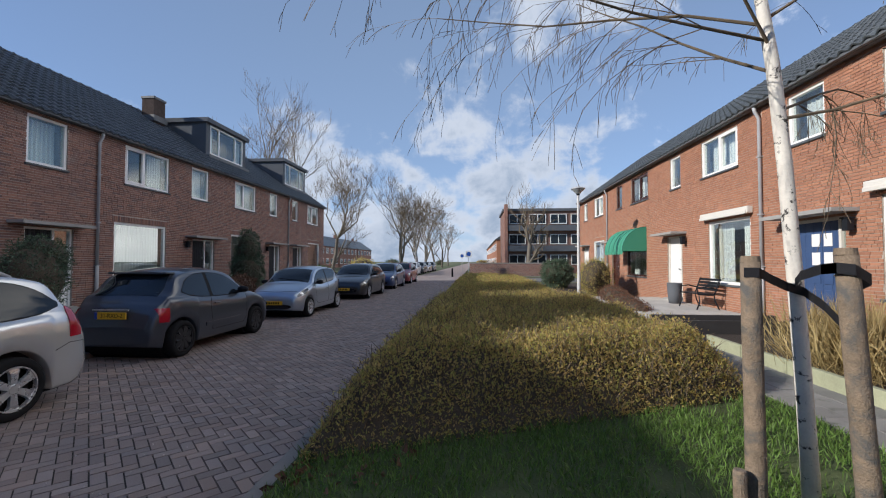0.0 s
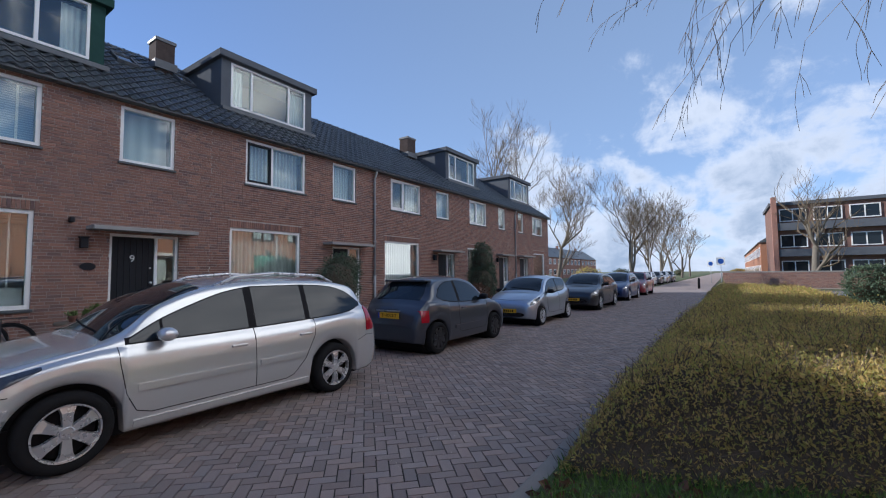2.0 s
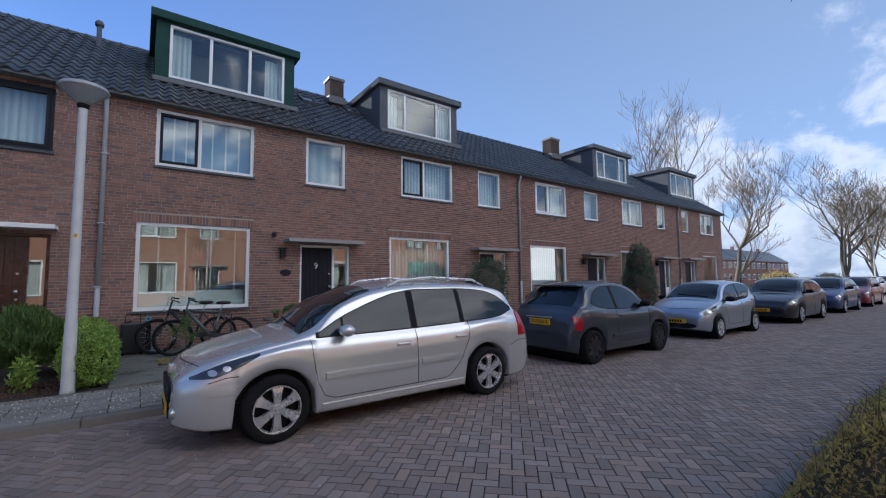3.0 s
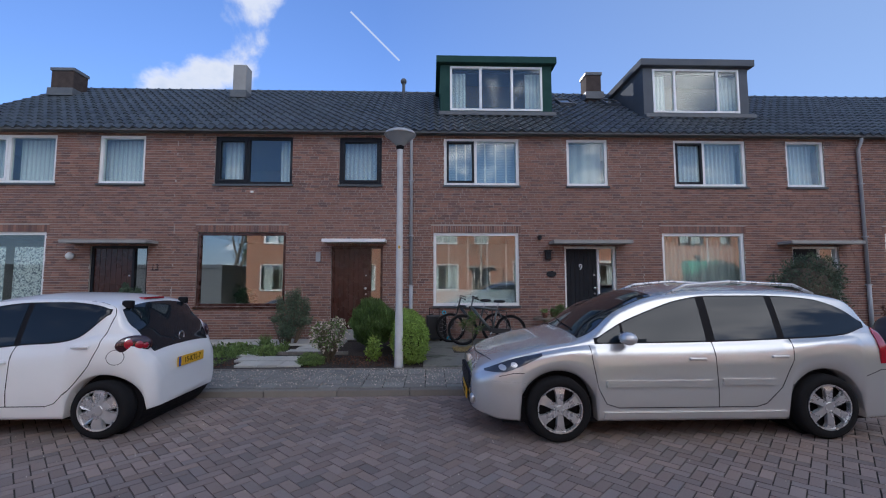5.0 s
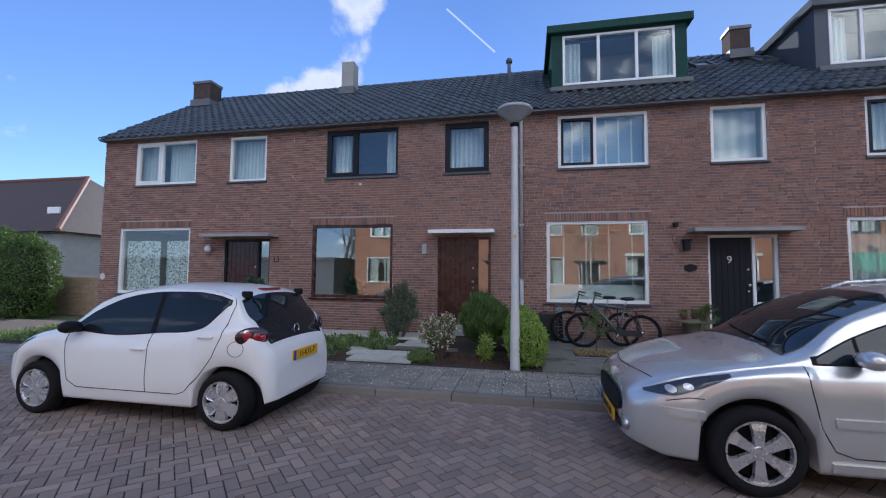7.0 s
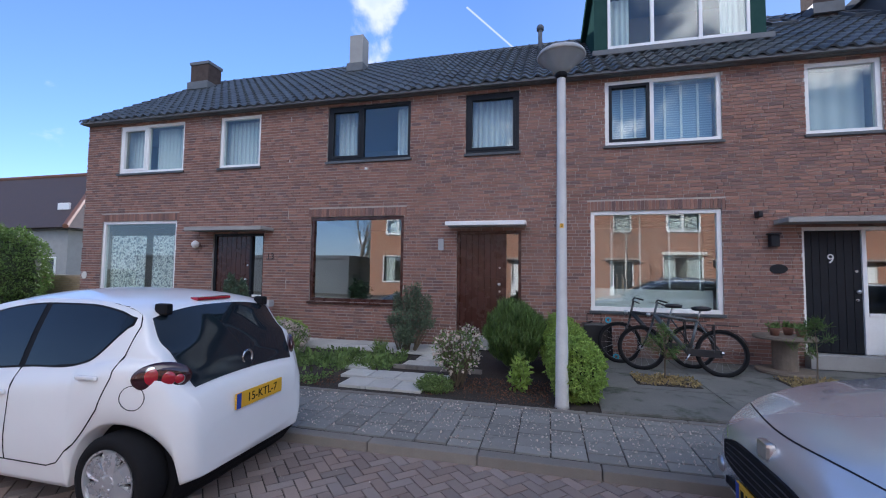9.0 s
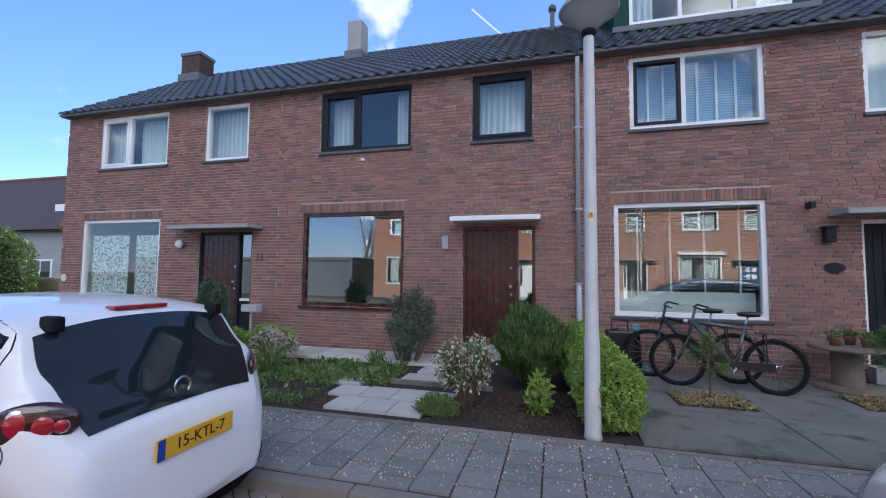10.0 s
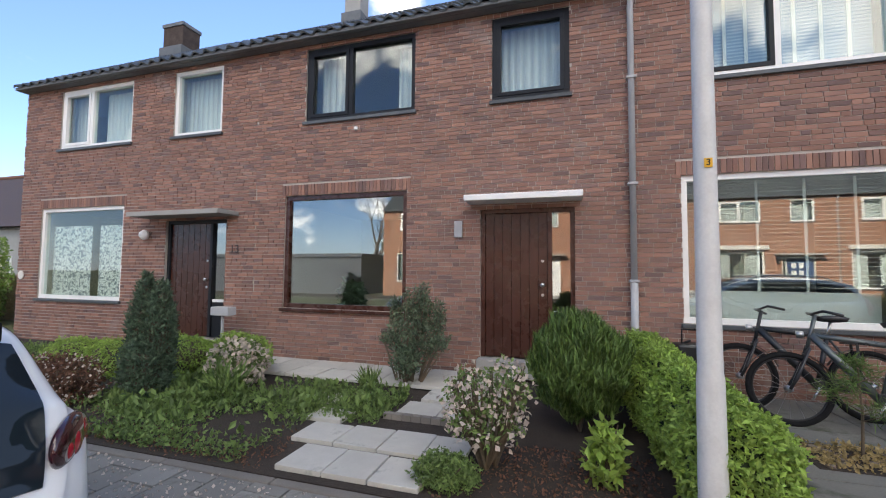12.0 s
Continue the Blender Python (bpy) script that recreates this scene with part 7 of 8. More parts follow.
# grass blades before the hedge
n = 52000
x, y = nrng.uniform(1.6, 7.4, n), nrng.uniform(-14.3, -9.62, n)
keep = (x < 5.1 + 0.42 * (-9.7 - y)) & (np.sin(x * 4.1 + y) + np.sin(y * 5.7) + nrng.normal(size=n) * 0.8 > -1.1)
blades = link("grass", leaf_mesh("grass", np.stack([x, y, np.full(n, 0.028)], 1)[keep], 0.085, 10, (0, 0, 1.5), 0.7), grass_blade, None, "uneven green grass under the young birch", kind="stuff")
tagged(blades, category="grass")
lit = link("leaf_litter", leaf_mesh("leaf_litter", np.stack([nrng.uniform(4.0, 5.4, 160), nrng.uniform(-10.6, -9.6, 160), np.full(160, 0.05)], 1), 0.08, 1.5, None), leaf_brown, None, "dry brown leaves at the hedge's foot", kind="stuff")
tagged(lit, category="leaves")

# ---- young birch between two posts ----
birch_bark = material("birch_bark", (0.72, 0.68, 0.60), 0.7, scale=7, fine=60, vary=0.14, bump=0.35, spots=((0.05, 0.045, 0.04), 0.57, 0.62, 13.0))
post_wood = material("post_wood", (0.23, 0.175, 0.12), 0.9, scale=9, fine=90, vary=0.42, bump=0.9, spots=((0.115, 0.11, 0.10), 0.48, 0.62, 6.0))
rubber = material("rubber", (0.035, 0.035, 0.04), 0.5, scale=6, fine=60, vary=0.15, bump=0.15)


def tree_post(x, y, top, r, lean_x, lean_y, label):
    p = empty("tree_post", pose(x, y, 0.03), label, "post", "posts of the young tree")
    bm = tube(bmesh.new(), [(-lean_x * k, -lean_y * k, top * (1 - k)) for k in (1.0, 0.75, 0.5, 0.25, 0.02)], [r, r * 1.02, r * 0.98, r, r * 0.97], 18)
    part("shaft", bm, post_wood, p, smooth=True)
    part("end_grain", spun(bmesh.new(), [(r * 0.97, top * 0.98), (r * 0.9, top + 0.004), (0.005, top + 0.006)], 18), post_wood, p)
    return p


tree_post(3.75, -12.59, 1.59, 0.052, 0.0, 0.01, "round weathered wooden tree post")
tree_post(3.55, -12.94, 1.63, 0.052, -0.02, 0.12, "round weathered wooden tree post leaning slightly")
stub = empty("short_post", pose(3.70, -12.48, 0.03), "short cut wooden post in the grass", "post")
part("shaft", spun(bmesh.new(), [(0.035, -0.1), (0.035, 0.38), (0.03, 0.395), (0.002, 0.396)], 14), post_wood, stub)
birch = empty("birch", pose(3.95, -13.04, 0.03), "young white-barked birch with bare drooping twigs", "tree")
trunk_pts = [(0.0, -0.01, -0.1), (0.01, 0.02, 0.74), (0, 0.06, 1.36), (0.0, 0.11, 2.17), (0, 0.17, 2.82), (0.0, 0.23, 3.22), (0.0, 0.30, 4.2), (0.05, 0.25, 5.4)]
part("trunk", tube(bmesh.new(), trunk_pts, [0.050, 0.045, 0.043, 0.041, 0.038, 0.034, 0.022, 0.006], 16), birch_bark, birch, smooth=True)
br = random.Random(21)
limbs, twigs = [], []


def birch_twig(p, d, length, rad, level):
    n = 5 if level == 0 else 4
    q, w = Vector(p), Vector(d).normalized()
    for i in range(n):
        w = (w + Vector((br.uniform(-1, 1), br.uniform(-1, 1), br.uniform(-1, 1))) * 0.17 + Vector((0, 0, -0.03 - 0.10 * level))).normalized()
        e = q + w * length / n
        a, b = rad * (1 - i / n * 0.7), rad * (1 - (i + 1) / n * 0.7)
        (limbs if level == 0 else twigs).append((*q, *e, max(a, 0.0020), max(b, 0.0015)))
        if level < 2 or (level == 2 and br.random() < 0.3):
            for k in range(2 if level == 0 else br.choice((1, 1, 2))):
                side = Vector((br.uniform(-1, 1), br.uniform(-1, 1), br.uniform(-0.9, 0.3)))
                birch_twig(e, w * 0.8 + side * 0.75, length * br.uniform(0.28, 0.5), b * 0.5, level + 1)
        q = e


for z, a, l, rise in ((2.95, 97, 2.3, 0.10), (3.05, 85, 2.4, 0.20), (2.45, 250, 1.3, 0.25), (2.75, 60, 1.5, 0.7), (2.9, 125, 1.9, 0.6), (3.1, 280, 1.5, 0.5), (3.3, 80, 1.9, 0.8), (3.5, 200, 1.3, 0.6), (3.7, 110, 1.7, 0.7), (4.0, 300, 1.3, 0.8), (4.2, 40, 1.3, 0.9), (2.5, 300, 1.1, 0.5)):
    birch_twig((0, 0.17 + (z - 2.82) * 0.07, z), (math.cos(radians(a)), math.sin(radians(a)), rise), l, 0.011, 0)
link("branchwork", bars_mesh("branchwork", limbs, 6), twig_bark, birch, kind="stuff")
link("twig_mass", bars_mesh("twig_mass", twigs, 3), twig_bark, birch, kind="stuff")


def strap(pts, label):
    bm = bmesh.new()
    top = [bm.verts.new((x, y, z + 0.028)) for x, y, z in pts]
    bot = [bm.verts.new((x, y, z - 0.028)) for x, y, z in pts]
    for i in range(len(pts) - 1):
        bm.faces.new((top[i], top[i + 1], bot[i + 1], bot[i]))
    bmesh.ops.solidify(bm, geom=bm.faces[:], thickness=0.006)
    return tagged(part("tree_strap", bm, rubber, None, label), category="strap", group="straps of the young tree")


strap([(3.72, -12.535, 1.53), (3.69, -12.60, 1.53), (3.78, -12.72, 1.49), (3.88, -12.88, 1.44), (3.89, -12.98, 1.41), (3.76, -12.99, 1.34), (3.64, -12.98, 1.26)], "wide black rubber tree strap nailed to the post")
strap([(3.89, -12.93, 1.46), (3.80, -12.90, 1.51), (3.62, -12.87, 1.55), (3.52, -12.87, 1.56), (3.48, -12.93, 1.55), (3.50, -13.02, 1.50), (3.70, -13.06, 1.42)], "wide black rubber tree strap round post and trunk")

# ---- gardens before the row opposite ----
deck = material("deck", (0.035, 0.034, 0.034), 0.7, scale=4, fine=50, vary=0.2, bump=0.2)
mossy = material("mossy", (0.36, 0.37, 0.24), 0.9, scale=3, fine=60, vary=0.2, bump=0.4)
terrace = part("terrace", boxes((11.5, 17.6, RIGHT_Y, -15.2, 0.0, 0.22)), concrete, None, "raised paved terrace before a front door", kind="structure")
for i in range(14):
    for j in range(6):
        part("slab", boxes((11.55 + i * 0.43, 11.97 + i * 0.43, -15.25 - (j + 1) * 0.43, -15.26 - j * 0.43, 0.20, 0.245)), garden_slab, terrace)
for x, y0 in ((11.40, -15.10), (10.45, -15.2)):
    b = part("retaining_board", boxes((x - 0.04, x + 0.04, RIGHT_Y + 0.05, y0, 0.05, 0.34), bevel=0.008), deck, None, "black retaining board along a raised garden bed")
    tagged(b, category="garden edge", group="retaining boards")
for x in (9.3, 8.3, 7.3, 6.3, 5.3):
    b = part("garden_edge", boxes((x - 0.98, x, -15.32, -15.24, 0.0, 0.24), bevel=0.012), mossy, None, "mossy concrete edging of a front garden")
    tagged(b, category="garden edge", group="mossy edging")
utility = empty("utility_box", pose(8.1, -14.05, 0.03), "small pale grey utility box half hidden in the hedge", "utility box")
part("cabinet", boxes((-0.16, 0.16, -0.22, 0.22, 0.0, 0.40), bevel=0.01), concrete, utility)
part("lid", boxes((-0.18, 0.18, -0.24, 0.24, 0.40, 0.46), bevel=0.012), zinc, utility)

bench = empty("garden_bench", pose(13.75, -17.35, 0.245, 0, 0, 180), "black cast-iron garden bench on the terrace", "bench")
for x in (-0.5, 0.5):
    part("end_frame", tube(bmesh.new(), [(x, -0.28, 0.0), (x, -0.20, 0.22), (x, -0.22, 0.42), (x, 0.18, 0.40), (x, 0.22, 0.2), (x, 0.32, 0.0)], 0.02, 8), black_paint, bench, smooth=True)
    part("arm_rest", tube(bmesh.new(), [(x, -0.24, 0.42), (x, -0.26, 0.60), (x, 0.0, 0.64), (x, 0.22, 0.58)], 0.018, 8), black_paint, bench, smooth=True)
    part("back_frame", tube(bmesh.new(), [(x, 0.18, 0.40), (x, 0.26, 0.62), (x, 0.34, 0.86)], 0.02, 8), black_paint, bench, smooth=True)
for k in range(5):
    part("seat_slat", boxes((-0.54, 0.54, -0.2 + k * 0.08, -0.135 + k * 0.08, 0.42, 0.445), bevel=0.005), black_paint, bench)
for k in range(4):
    part("back_slat", boxes((-0.54, 0.54, 0.235 + k * 0.03, 0.26 + k * 0.03, 0.52 + k * 0.09, 0.585 + k * 0.09), bevel=0.005), black_paint, bench)
pot = empty("planter", pose(15.15, -17.35, 0.245), "tall dark grey planter beside the white door", "planter")
part("vessel", spun(bmesh.new(), [(0.17, 0.0), (0.20, 0.3), (0.22, 0.62), (0.23, 0.65), (0.19, 0.65), (0.18, 0.55)], 22), grey_panel, pot, smooth=True)
part("earth", spun(bmesh.new(), [(0.18, 0.56), (0.01, 0.57)], 18), soil, pot)

# green bow awning
canvas = striped("canvas", (0.05, 0.26, 0.16), (0.07, 0.33, 0.21), 0.35)
aw = empty("awning", pose(21.0, RIGHT_Y, 0, 0, 0, 180), "green canvas bow awning over a window", "awning")
V, F = [], []
nx, na = 22, 12
for i in range(nx + 1):
    for j in range(na + 1):
        a = math.pi / 2 * j / na
        V.append((2.35 * i / nx, -0.95 * math.sin(a) - 0.012, 2.0 + 0.98 * math.cos(a) + 0.02 * math.cos(i * math.pi)))
F = [(i * (na + 1) + j, (i + 1) * (na + 1) + j, (i + 1) * (na + 1) + j + 1, i * (na + 1) + j + 1) for i in range(nx) for j in range(na)]
cloth = link("cloth", mesh_of("cloth", V, F), canvas, aw, smooth=True)
for x in (0.0, 2.35):
    bm = bmesh.new()
    c = bm.verts.new((x, -0.012, 2.0))
    arc = [bm.verts.new((x, -0.95 * math.sin(math.pi / 2 * j / na) - 0.012, 2.0 + 0.98 * math.cos(math.pi / 2 * j / na))) for j in range(na + 1)]
    for a, b in zip(arc, arc[1:]):
        bm.faces.new((c, a, b))
    part("end_cloth", bm, canvas, aw)
bm = bmesh.new()
for k in range(24):
    box(bm, 0.0 + k * 0.098, 0.092 + k * 0.098, -0.968, -0.958, 1.86 + 0.02 * (k % 2), 2.0)
part("valance", bm, canvas, aw, "scalloped lower edge")
for k in range(5):
    part("hoop", tube(bmesh.new(), [(0.0 + 0.58 * k, -0.955 * math.sin(math.pi / 2 * j / 8) - 0.012, 2.0 + 0.985 * math.cos(math.pi / 2 * j / 8)) for j in range(9)], 0.012, 6), green_paint, aw)
for xa, xb in ((14.32, 12.12), (9.0, 6.7)):
    s = empty("sun_blind", pose(xa, RIGHT_Y, 0, 0, 0, 180), "rolled white sun blind cassette above a window", "sun blind", "sun blinds")
    part("cassette", boxes((0, xa - xb, -0.17, -0.012, 2.80, 2.98), bevel=0.03), cream_paint, s)
    part("front_bar", boxes((0.02, xa - xb - 0.02, -0.20, -0.17, 2.79, 2.87), bevel=0.01), cream_paint, s)
for x in (15.45, 9.35):
    fitting("wall_lantern", x, RIGHT_Y + 0.012, 2.15, boxes((-0.06, 0.06, 0.06, 0.18, 0.0, 0.22), (-0.08, 0.08, 0.04, 0.20, 0.22, 0.25), (-0.02, 0.02, 0.0, 0.06, 0.05, 0.10), bevel=0.008), black_paint, "black wall lantern beside a front door", "wall lamp")
# glazed squares of the blue door
for i in range(2):
    for j in range(4):
        fitting("door_pane", 10.35 - i * 0.30, RIGHT_Y - 0.082, 0.75 + j * 0.38, boxes((-0.10, 0.10, 0.0, 0.012, 0.0, 0.26), bevel=0.004), white_paint if j > 1 else blue_paint, "small pale square panel of the blue door", "door panel")
chimney(11.0, -21.0, 7.75, 8.55, 0.9, 0.6, chimney_brick, "dark brick chimney stack of the row opposite")
shrub("bare_bush", 19.8, -16.2, 0.05, [(0, 0, 0.85, 0.95, 0.7, 0.9), (1.3, -0.2, 0.8, 0.8, 0.7, 0.85)], 9000, 0.06, leaf_olive, "tall twiggy bush beside a street lamp", "shrub", fill=0.4, stems=60)
shrub("evergreen_bush", 25.5, -15.6, 0.05, [(0, 0, 0.8, 1.0, 0.9, 0.9)], 6000, 0.10, leaf_dark, "dark evergreen bush before the far house", "shrub")
shrub("heather_bed", 15.2, -15.9, 0.05, [(-1.8, 0.4, 0.15, 0.8, 0.4, 0.3), (-0.6, 0.3, 0.2, 0.9, 0.5, 0.34), (0.8, 0.1, 0.22, 0.9, 0.5, 0.4), (2.2, -0.2, 0.25, 0.9, 0.5, 0.42)], 12000, 0.05, leaf_brown, "reddish-brown low shrubs before the terrace", "shrub", fill=0.5)
gr = link("ornamental_grass", leaf_mesh("ornamental_grass", np.stack([nrng.normal(7.3, 0.45, 2600), nrng.normal(-16.2, 0.3, 2600), np.full(2600, 0.06)], 1), 0.85, 60, (0, 0, 1.6), 0.6), straw, None, "straw-coloured ornamental grass in a front garden", kind="stuff")
tagged(gr, category="grass")

# ---- the end of the street ----
part("side_street", boxes((34.5, 40.5, -60, 60, -0.05, -0.004)), asphalt, None, "crossing street of worn pale clinkers", kind="structure")
part("verge_left", boxes((42, 300, -4.55, -1.0, -0.05, 0.03)), turf, None, "grass verge with trees along the far street", kind="structure")
garden_wall = empty("garden_wall", pose(46.5, -10.3, 0), "low red-brown brick garden wall at the corner", "wall")
lo, hi = brickwork(8.5, 1.35, [], 0.0, 91)
part("wall_core", boxes((0, 8.5, 0.0, 0.2, -0.05, 1.35)), mortar, garden_wall)
link("brickwork", blocks_mesh("brickwork", lo, hi, open_side="y+"), brick_dark, garden_wall, kind="stuff")
part("coping", boxes((-0.03, 8.53, -0.04, 0.24, 1.35, 1.42), bevel=0.01), concrete, garden_wall)
garden_wall.matrix_basis = pose(46.5, -10.3, 0, 0, 0, -90)
sign_blue = material("sign_blue", (0.02, 0.09, 0.40), 0.4, vary=0.03, bump=0.0)
for x, y in ((45.0, -10.2), (60.0, -9.0)):
    s = empty("traffic_sign", pose(x, y, 0.0, 0, 0, -90), "blue and white square traffic sign on a grey post", "traffic sign", "traffic signs")
    part("post", tube(bmesh.new(), [(0, 0, 0), (0, 0, 2.7)], 0.03, 10), zinc, s, smooth=True)
    part("plate", boxes((-0.32, 0.32, -0.045, -0.032, 2.0, 2.65), bevel=0.004), white_paint, s)
    part("symbol", spun(bmesh.new(), [(0.23, 0.0), (0.23, 0.003), (0.002, 0.004)], 24, pose(0, -0.046, 2.33, 90)), sign_blue, s)
bol = empty("bollard", pose(43.0, -8.6, 0), "short dark bollard at the kerb", "bollard")
part("shaft", spun(bmesh.new(), [(0.09, 0.0), (0.09, 0.8), (0.06, 0.9), (0.002, 0.92)], 16), trim_black, bol, smooth=True)


def apartment(x, y0, y1):
    """A three-storey block of flats with bands of windows and a flat roof, front towards the street's end."""
    a = empty("apartment_building", pose(x, y0, 0, 0, 0, -90), "three-storey dark brick apartment block with white window bands", "building")
    w = y0 - y1
    part("wall", boxes((0, w, 0.3, 9, -0.1, 8.6)), brick_dark, a)
    part("roof", boxes((-0.2, w + 0.2, 0.0, 9.2, 8.6, 8.95)), grey_panel, a)
    for k in (0.0, w / 2, w - 0.4):
        part("pier", boxes((k, k + 0.45, -0.6, 0.3, -0.1, 9.5 if k == 0 else 8.8)), brick_dark, a)
    n = int(w / 3)
    for st in range(3):
        z = 0.35 + 2.85 * st
        for i in range(n):
            b = 0.7 + i * (w - 1.2) / n
            win = part("window", boxes((b, b + 2.3, 0.2, 0.3, z + 0.75, z + 0.85), (b, b + 2.3, 0.2, 0.3, z + 2.05, z + 2.15), (b, b + 0.1, 0.2, 0.3, z + 0.85, z + 2.05), (b + 1.1, b + 1.2, 0.2, 0.3, z + 0.85, z + 2.05), (b + 2.2, b + 2.3, 0.2, 0.3, z + 0.85, z + 2.05)), white_paint, a)
            part("pane", boxes((b + 0.1, b + 1.1, 0.25, 0.27, z + 0.85, z + 2.05)), car_glass, win)
            part("pane", boxes((b + 1.2, b + 2.2, 0.25, 0.27, z + 0.85, z + 2.05)), car_glass, win)
        if st:
            part("balcony_band", boxes((0.5, w - 0.5, -0.5, 0.28, z - 0.25, z + 0.55)), grey_panel, a)
    return a


apartment(60.0, -14.9, -36.0)


def far_house(x, y, width, depth, eave, ridge, turn, wall_mat, label):
    """A plain house further off: walls with openings set in, gabled roof, chimney."""
    h = empty("far_house", pose(x, y, 0, 0, 0, turn), label, "house", "houses further off")
    part("wall", boxes((0, width, 0, depth, -0.1, eave)), wall_mat, h)
    bm = bmesh.new()
    l = [bm.verts.new(p) for p in ((-0.2, -0.3, eave - 0.1), (-0.2, depth / 2, ridge), (-0.2, depth + 0.3, eave - 0.1))]
    r = [bm.verts.new(p) for p in ((width + 0.2, -0.3, eave - 0.1), (width + 0.2, depth / 2, ridge), (width + 0.2, depth + 0.3, eave - 0.1))]
    bm.faces.new(l), bm.faces.new(r[::-1]), bm.faces.new((l[0], r[0], r[1], l[1])), bm.faces.new((l[1], r[1], r[2], l[2])), bm.faces.new((l[0], l[2], r[2], r[0]))
    bmesh.ops.recalc_face_normals(bm, faces=bm.faces)
    part("roof", bm, tile_dark, h)
    n = max(int(width / 3), 1)
    for z in (0.9, 3.4):
        if z + 1.3 > eave:
            continue
        for i in range(n):
            b = 0.6 + i * width / n
            win = part("window", boxes((b, b + 1.7, -0.06, 0.0, z, z + 1.3), bevel=0.02), white_paint, h)
            part("pane", boxes((b + 0.1, b + 0.8, -0.07, -0.05, z + 0.1, z + 1.2)), car_glass, win)
            part("pane", boxes((b + 0.9, b + 1.6, -0.07, -0.05, z + 0.1, z + 1.2)), car_glass, win)
    part("chimney_stack", boxes((width * 0.5 - 0.3, width * 0.5 + 0.3, depth / 2 - 0.3, depth / 2 + 0.3, ridge - 0.6, ridge + 0.7)), brick_dark, h)
    return h


for i in range(5):
    far_house(56 + i * 16.5, 24.0, 15.8, 8, 5.2, 8.0, 0, brick_dark, "distant two-storey brick house row behind the trees")
for i in range(4):
    far_house(90 + i * 17, -14.5, 16.5, 8, 5.4, 8.2, 180, brick_orange, "distant sunlit brick house row along the street")
far_house(230, -40, 60, 10, 5.5, 8.5, -90, brick_dark, "distant house closing the view of the street")
# ---- the bungalow and hedge beyond the near end of the row ----
bung = far_house(-53.0, 9.0, 27.5, 10, 3.8, 3.85, 0, concrete, "low grey bungalow with a hipped tile roof beyond the row")
bm = bmesh.new()
q = [bm.verts.new(p) for p in ((-0.5, -0.5, 3.8), (28.0, -0.5, 3.8), (28.0, 10.5, 3.8), (-0.5, 10.5, 3.8), (4.5, 5, 8.2), (22.8, 5, 8.2))]
for f in ((0, 1, 5, 4), (1, 2, 5), (2, 3, 4, 5), (3, 0, 4), (3, 2, 1, 0)):
    bm.faces.new([q[i] for i in f])
bmesh.ops.recalc_face_normals(bm, faces=bm.faces)
part("hipped_roof", bm, tile_brown, bung)
bm = bmesh.new()
tube(bm, [(28.0, -0.5, 3.85), (22.8, 5, 8.25)], 0.14, 8)
tube(bm, [(4.5, 5, 8.25), (22.8, 5, 8.25)], 0.14, 8)
part("hip_tiles", bm, tile_red, bung)
part("skylight", boxes((25.0, 25.9, 1.00, 1.12, 5.05, 5.45), bevel=0.01), white_paint, bung)
yard = empty("yard_wall", pose(-24.0, 2.6, 0), "low tan brick yard wall lit by the sun", "wall")
part("wall_core", boxes((0, 12.4, 0.01, 0.2, -0.05, 1.36)), mortar_light, yard)
lo, hi = brickwork(12.4, 1.36, [], 0.0, 77)
link("brickwork", blocks_mesh("brickwork", lo, hi, open_side="y+"), brick_tan, yard, kind="stuff")
shrub("tall_hedge", -17.4, 1.2, 0.0, [(-3.2, 0, 1.3, 1.6, 1.0, 1.75), (-1.6, 0, 1.4, 1.5, 1.0, 1.7), (0, 0, 1.4, 1.4, 0.95, 1.7), (1.3, 0, 1.3, 1.1, 0.9, 1.6)], 56000, 0.085, leaf_cypress, "tall clipped green hedge beyond the row", "hedge", fill=0.88, core=hedge_shade)
# what the windows mirror across the street
part("garage_wall", boxes((-34, -14.0, RIGHT_Y - 7, RIGHT_Y - 2.0, -0.05, 2.55), (-34.1, -13.9, RIGHT_Y - 7.1, RIGHT_Y - 1.85, 2.55, 2.8)), grey_panel, None, "grey rendered garage wall across the street", kind="structure")

shrub("evergreen_tree", -13.0, -25.5, 0.0, [(0, 0, 4.0, 1.8, 1.6, 3.2), (0.3, 0, 6.2, 1.2, 1.1, 2.2)], 9000, 0.25, leaf_dark, "tall dark evergreen tree behind the garage across the street", "tree")
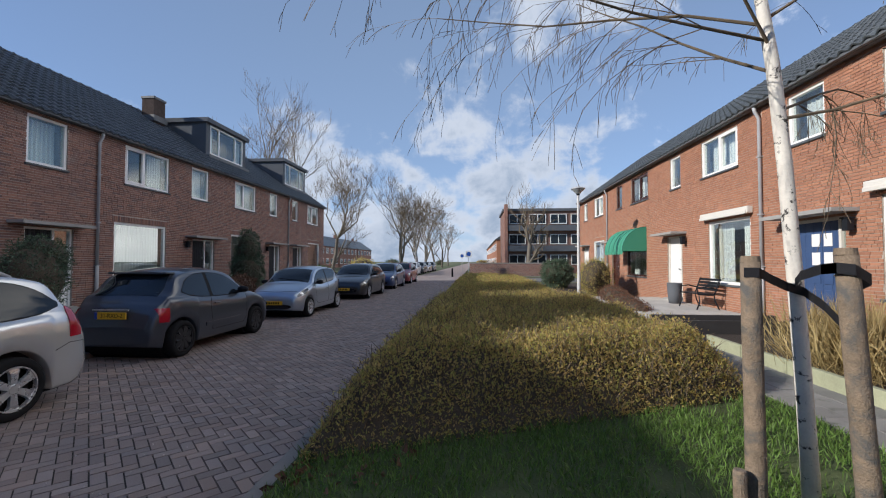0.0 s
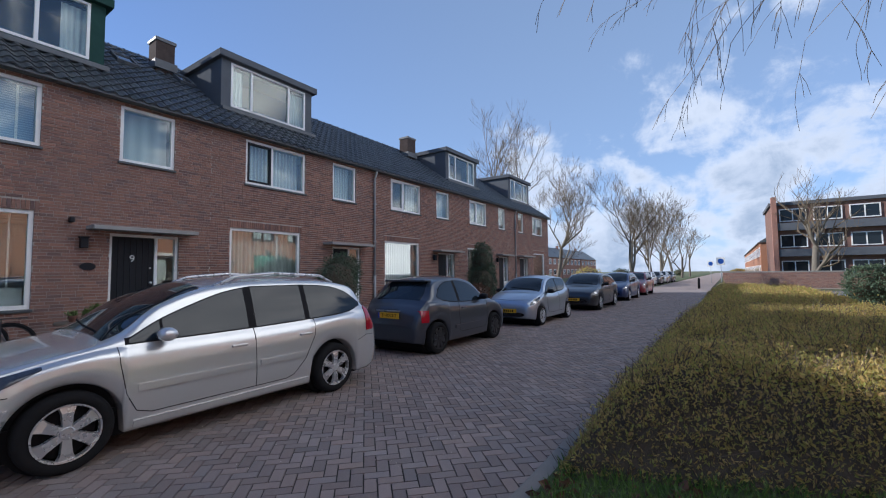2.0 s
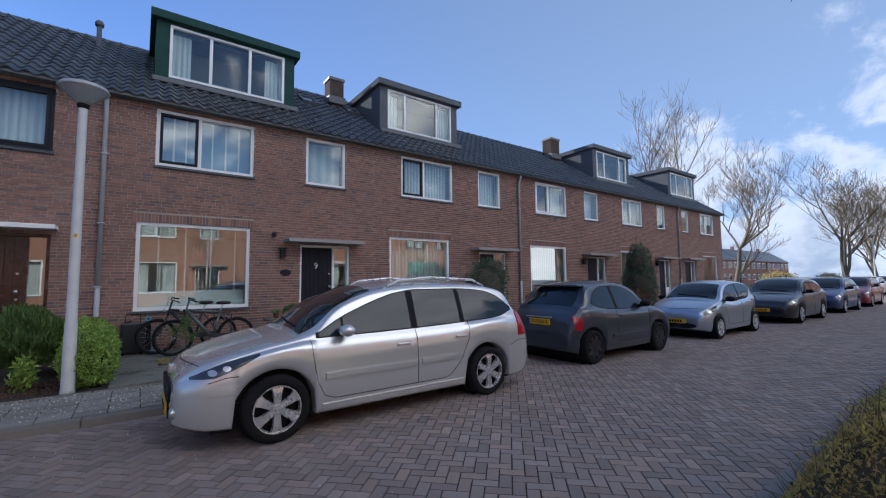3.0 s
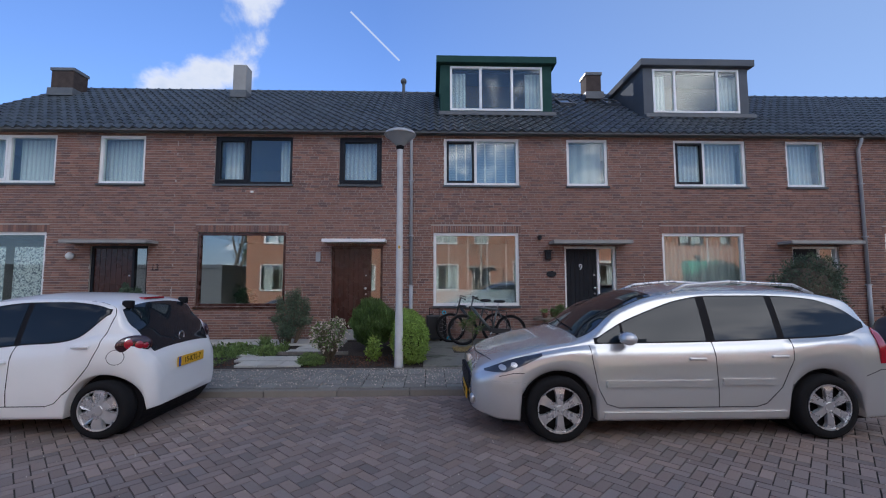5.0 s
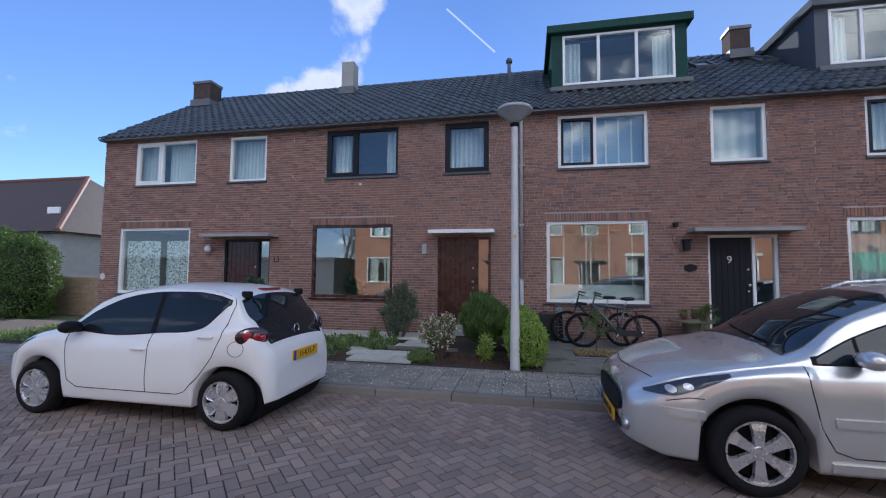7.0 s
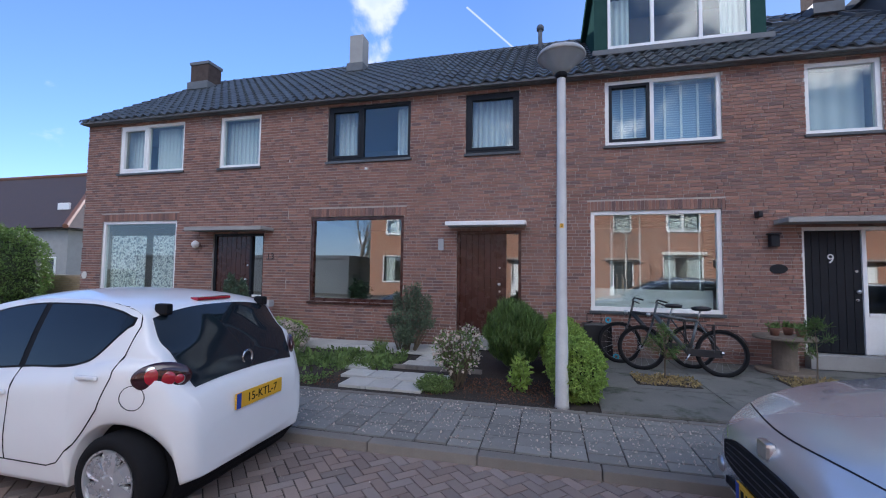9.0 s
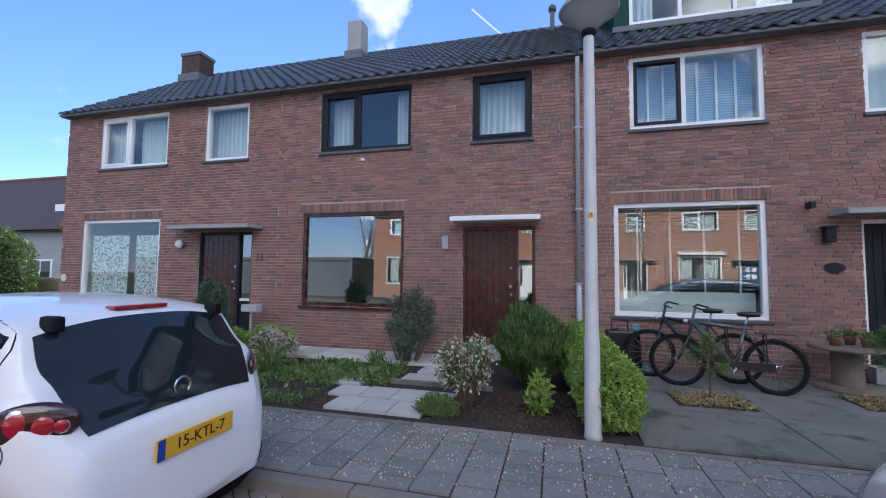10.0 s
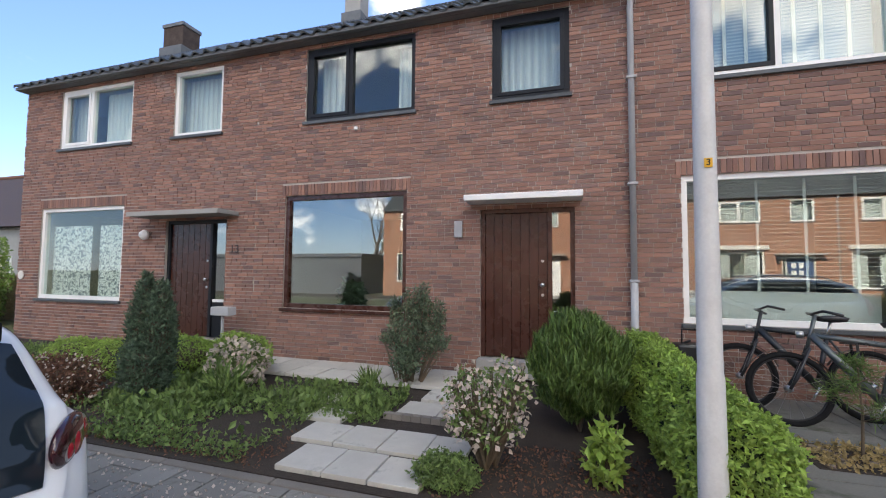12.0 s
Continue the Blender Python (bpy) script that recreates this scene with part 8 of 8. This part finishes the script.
# ---- bare trees ----
TREES = ((37.5, 1.8, 10.5, 0.55, 31, 0.20), (46.0, 10.5, 20.0, 0.5, 32, 0.42), (51.0, -2.0, 12.5, 0.55, 33, 0.26), (62.0, -2.3, 12.0, 0.55, 34, 0.25), (74.0, -2.2, 12.0, 0.55, 35, 0.25), (88.0, -2.4, 12.0, 0.55, 36, 0.25), (104.0, -2.4, 12.0, 0.55, 37, 0.25), (124.0, -2.6, 12.0, 0.55, 38, 0.25))
for x, y, h, sp, seed, tr in TREES:
    bare_tree("street_tree", x, y, h, "leafless street tree with a fine twiggy crown", sp, 5, seed, tr, 0.36, twig=0.0055 + 0.0001 * x, kids=4 if x < 80 else 3)
bare_tree("pollard_tree", 50.5, -17.0, 8.5, "knobbly pollarded leafless tree", 0.6, 4, 41, 0.34, 0.44, pollard=True, twig=0.014)
bare_tree("garden_tree", -15.0, -23.0, 10.0, "leafless tree behind the garage across the street", 0.55, 5, 52, 0.2, 0.36, twig=0.01)
for i, (x, y) in enumerate(((42.5, 0.5), (70.0, 3.0), (150.0, -14.0), (160.0, 3.0), (120.0, -12.5))):
    shrub("far_bush", x, y, 0.0, [(0, 0, 0.9, 1.6, 1.4, 1.1), (2.2, 0.5, 0.8, 1.4, 1.2, 1.0)], 3500, 0.16, leaf_dark if i % 2 else leaf_olive, "bush further along the street", "shrub")

# ---- single bricks, clinkers, slabs and tiles where the camera passes nearest ----
def unit(name, size, mat):
    me = blocks_mesh(name, [(0, 0, 0)], [size])
    me.materials.append(mat)
    return me


def lay(name, parent, lo, hi, mat, m=None):
    """Each piece is an object of its own; pieces of one size share a mesh."""
    shared = {}
    for a, b in zip(lo, hi):
        size = tuple(round(float(v) * 500) / 500 for v in b - a)
        if size not in shared:
            shared[size] = unit(name, size, mat)
        o = new(name, shared[size])
        o.parent = parent
        o.matrix_basis = (m or Matrix()) @ Matrix.Translation(a)


for wall, lo, hi, mat in LOOSE:
    lay("brick", wall, lo, hi, mat)
lay("clinker", road, *LOOSE_PAVERS, paver, bond_turn)
lay("slab", pavement, *LOOSE_SLABS, slab)
for roof, local, faces, places in LOOSE_TILES:
    me = mesh_of("roof_tile", local, faces)
    me.materials.append(tile_dark)
    for p in places:
        o = new("roof_tile", me)
        o.parent = roof
        o.location = p
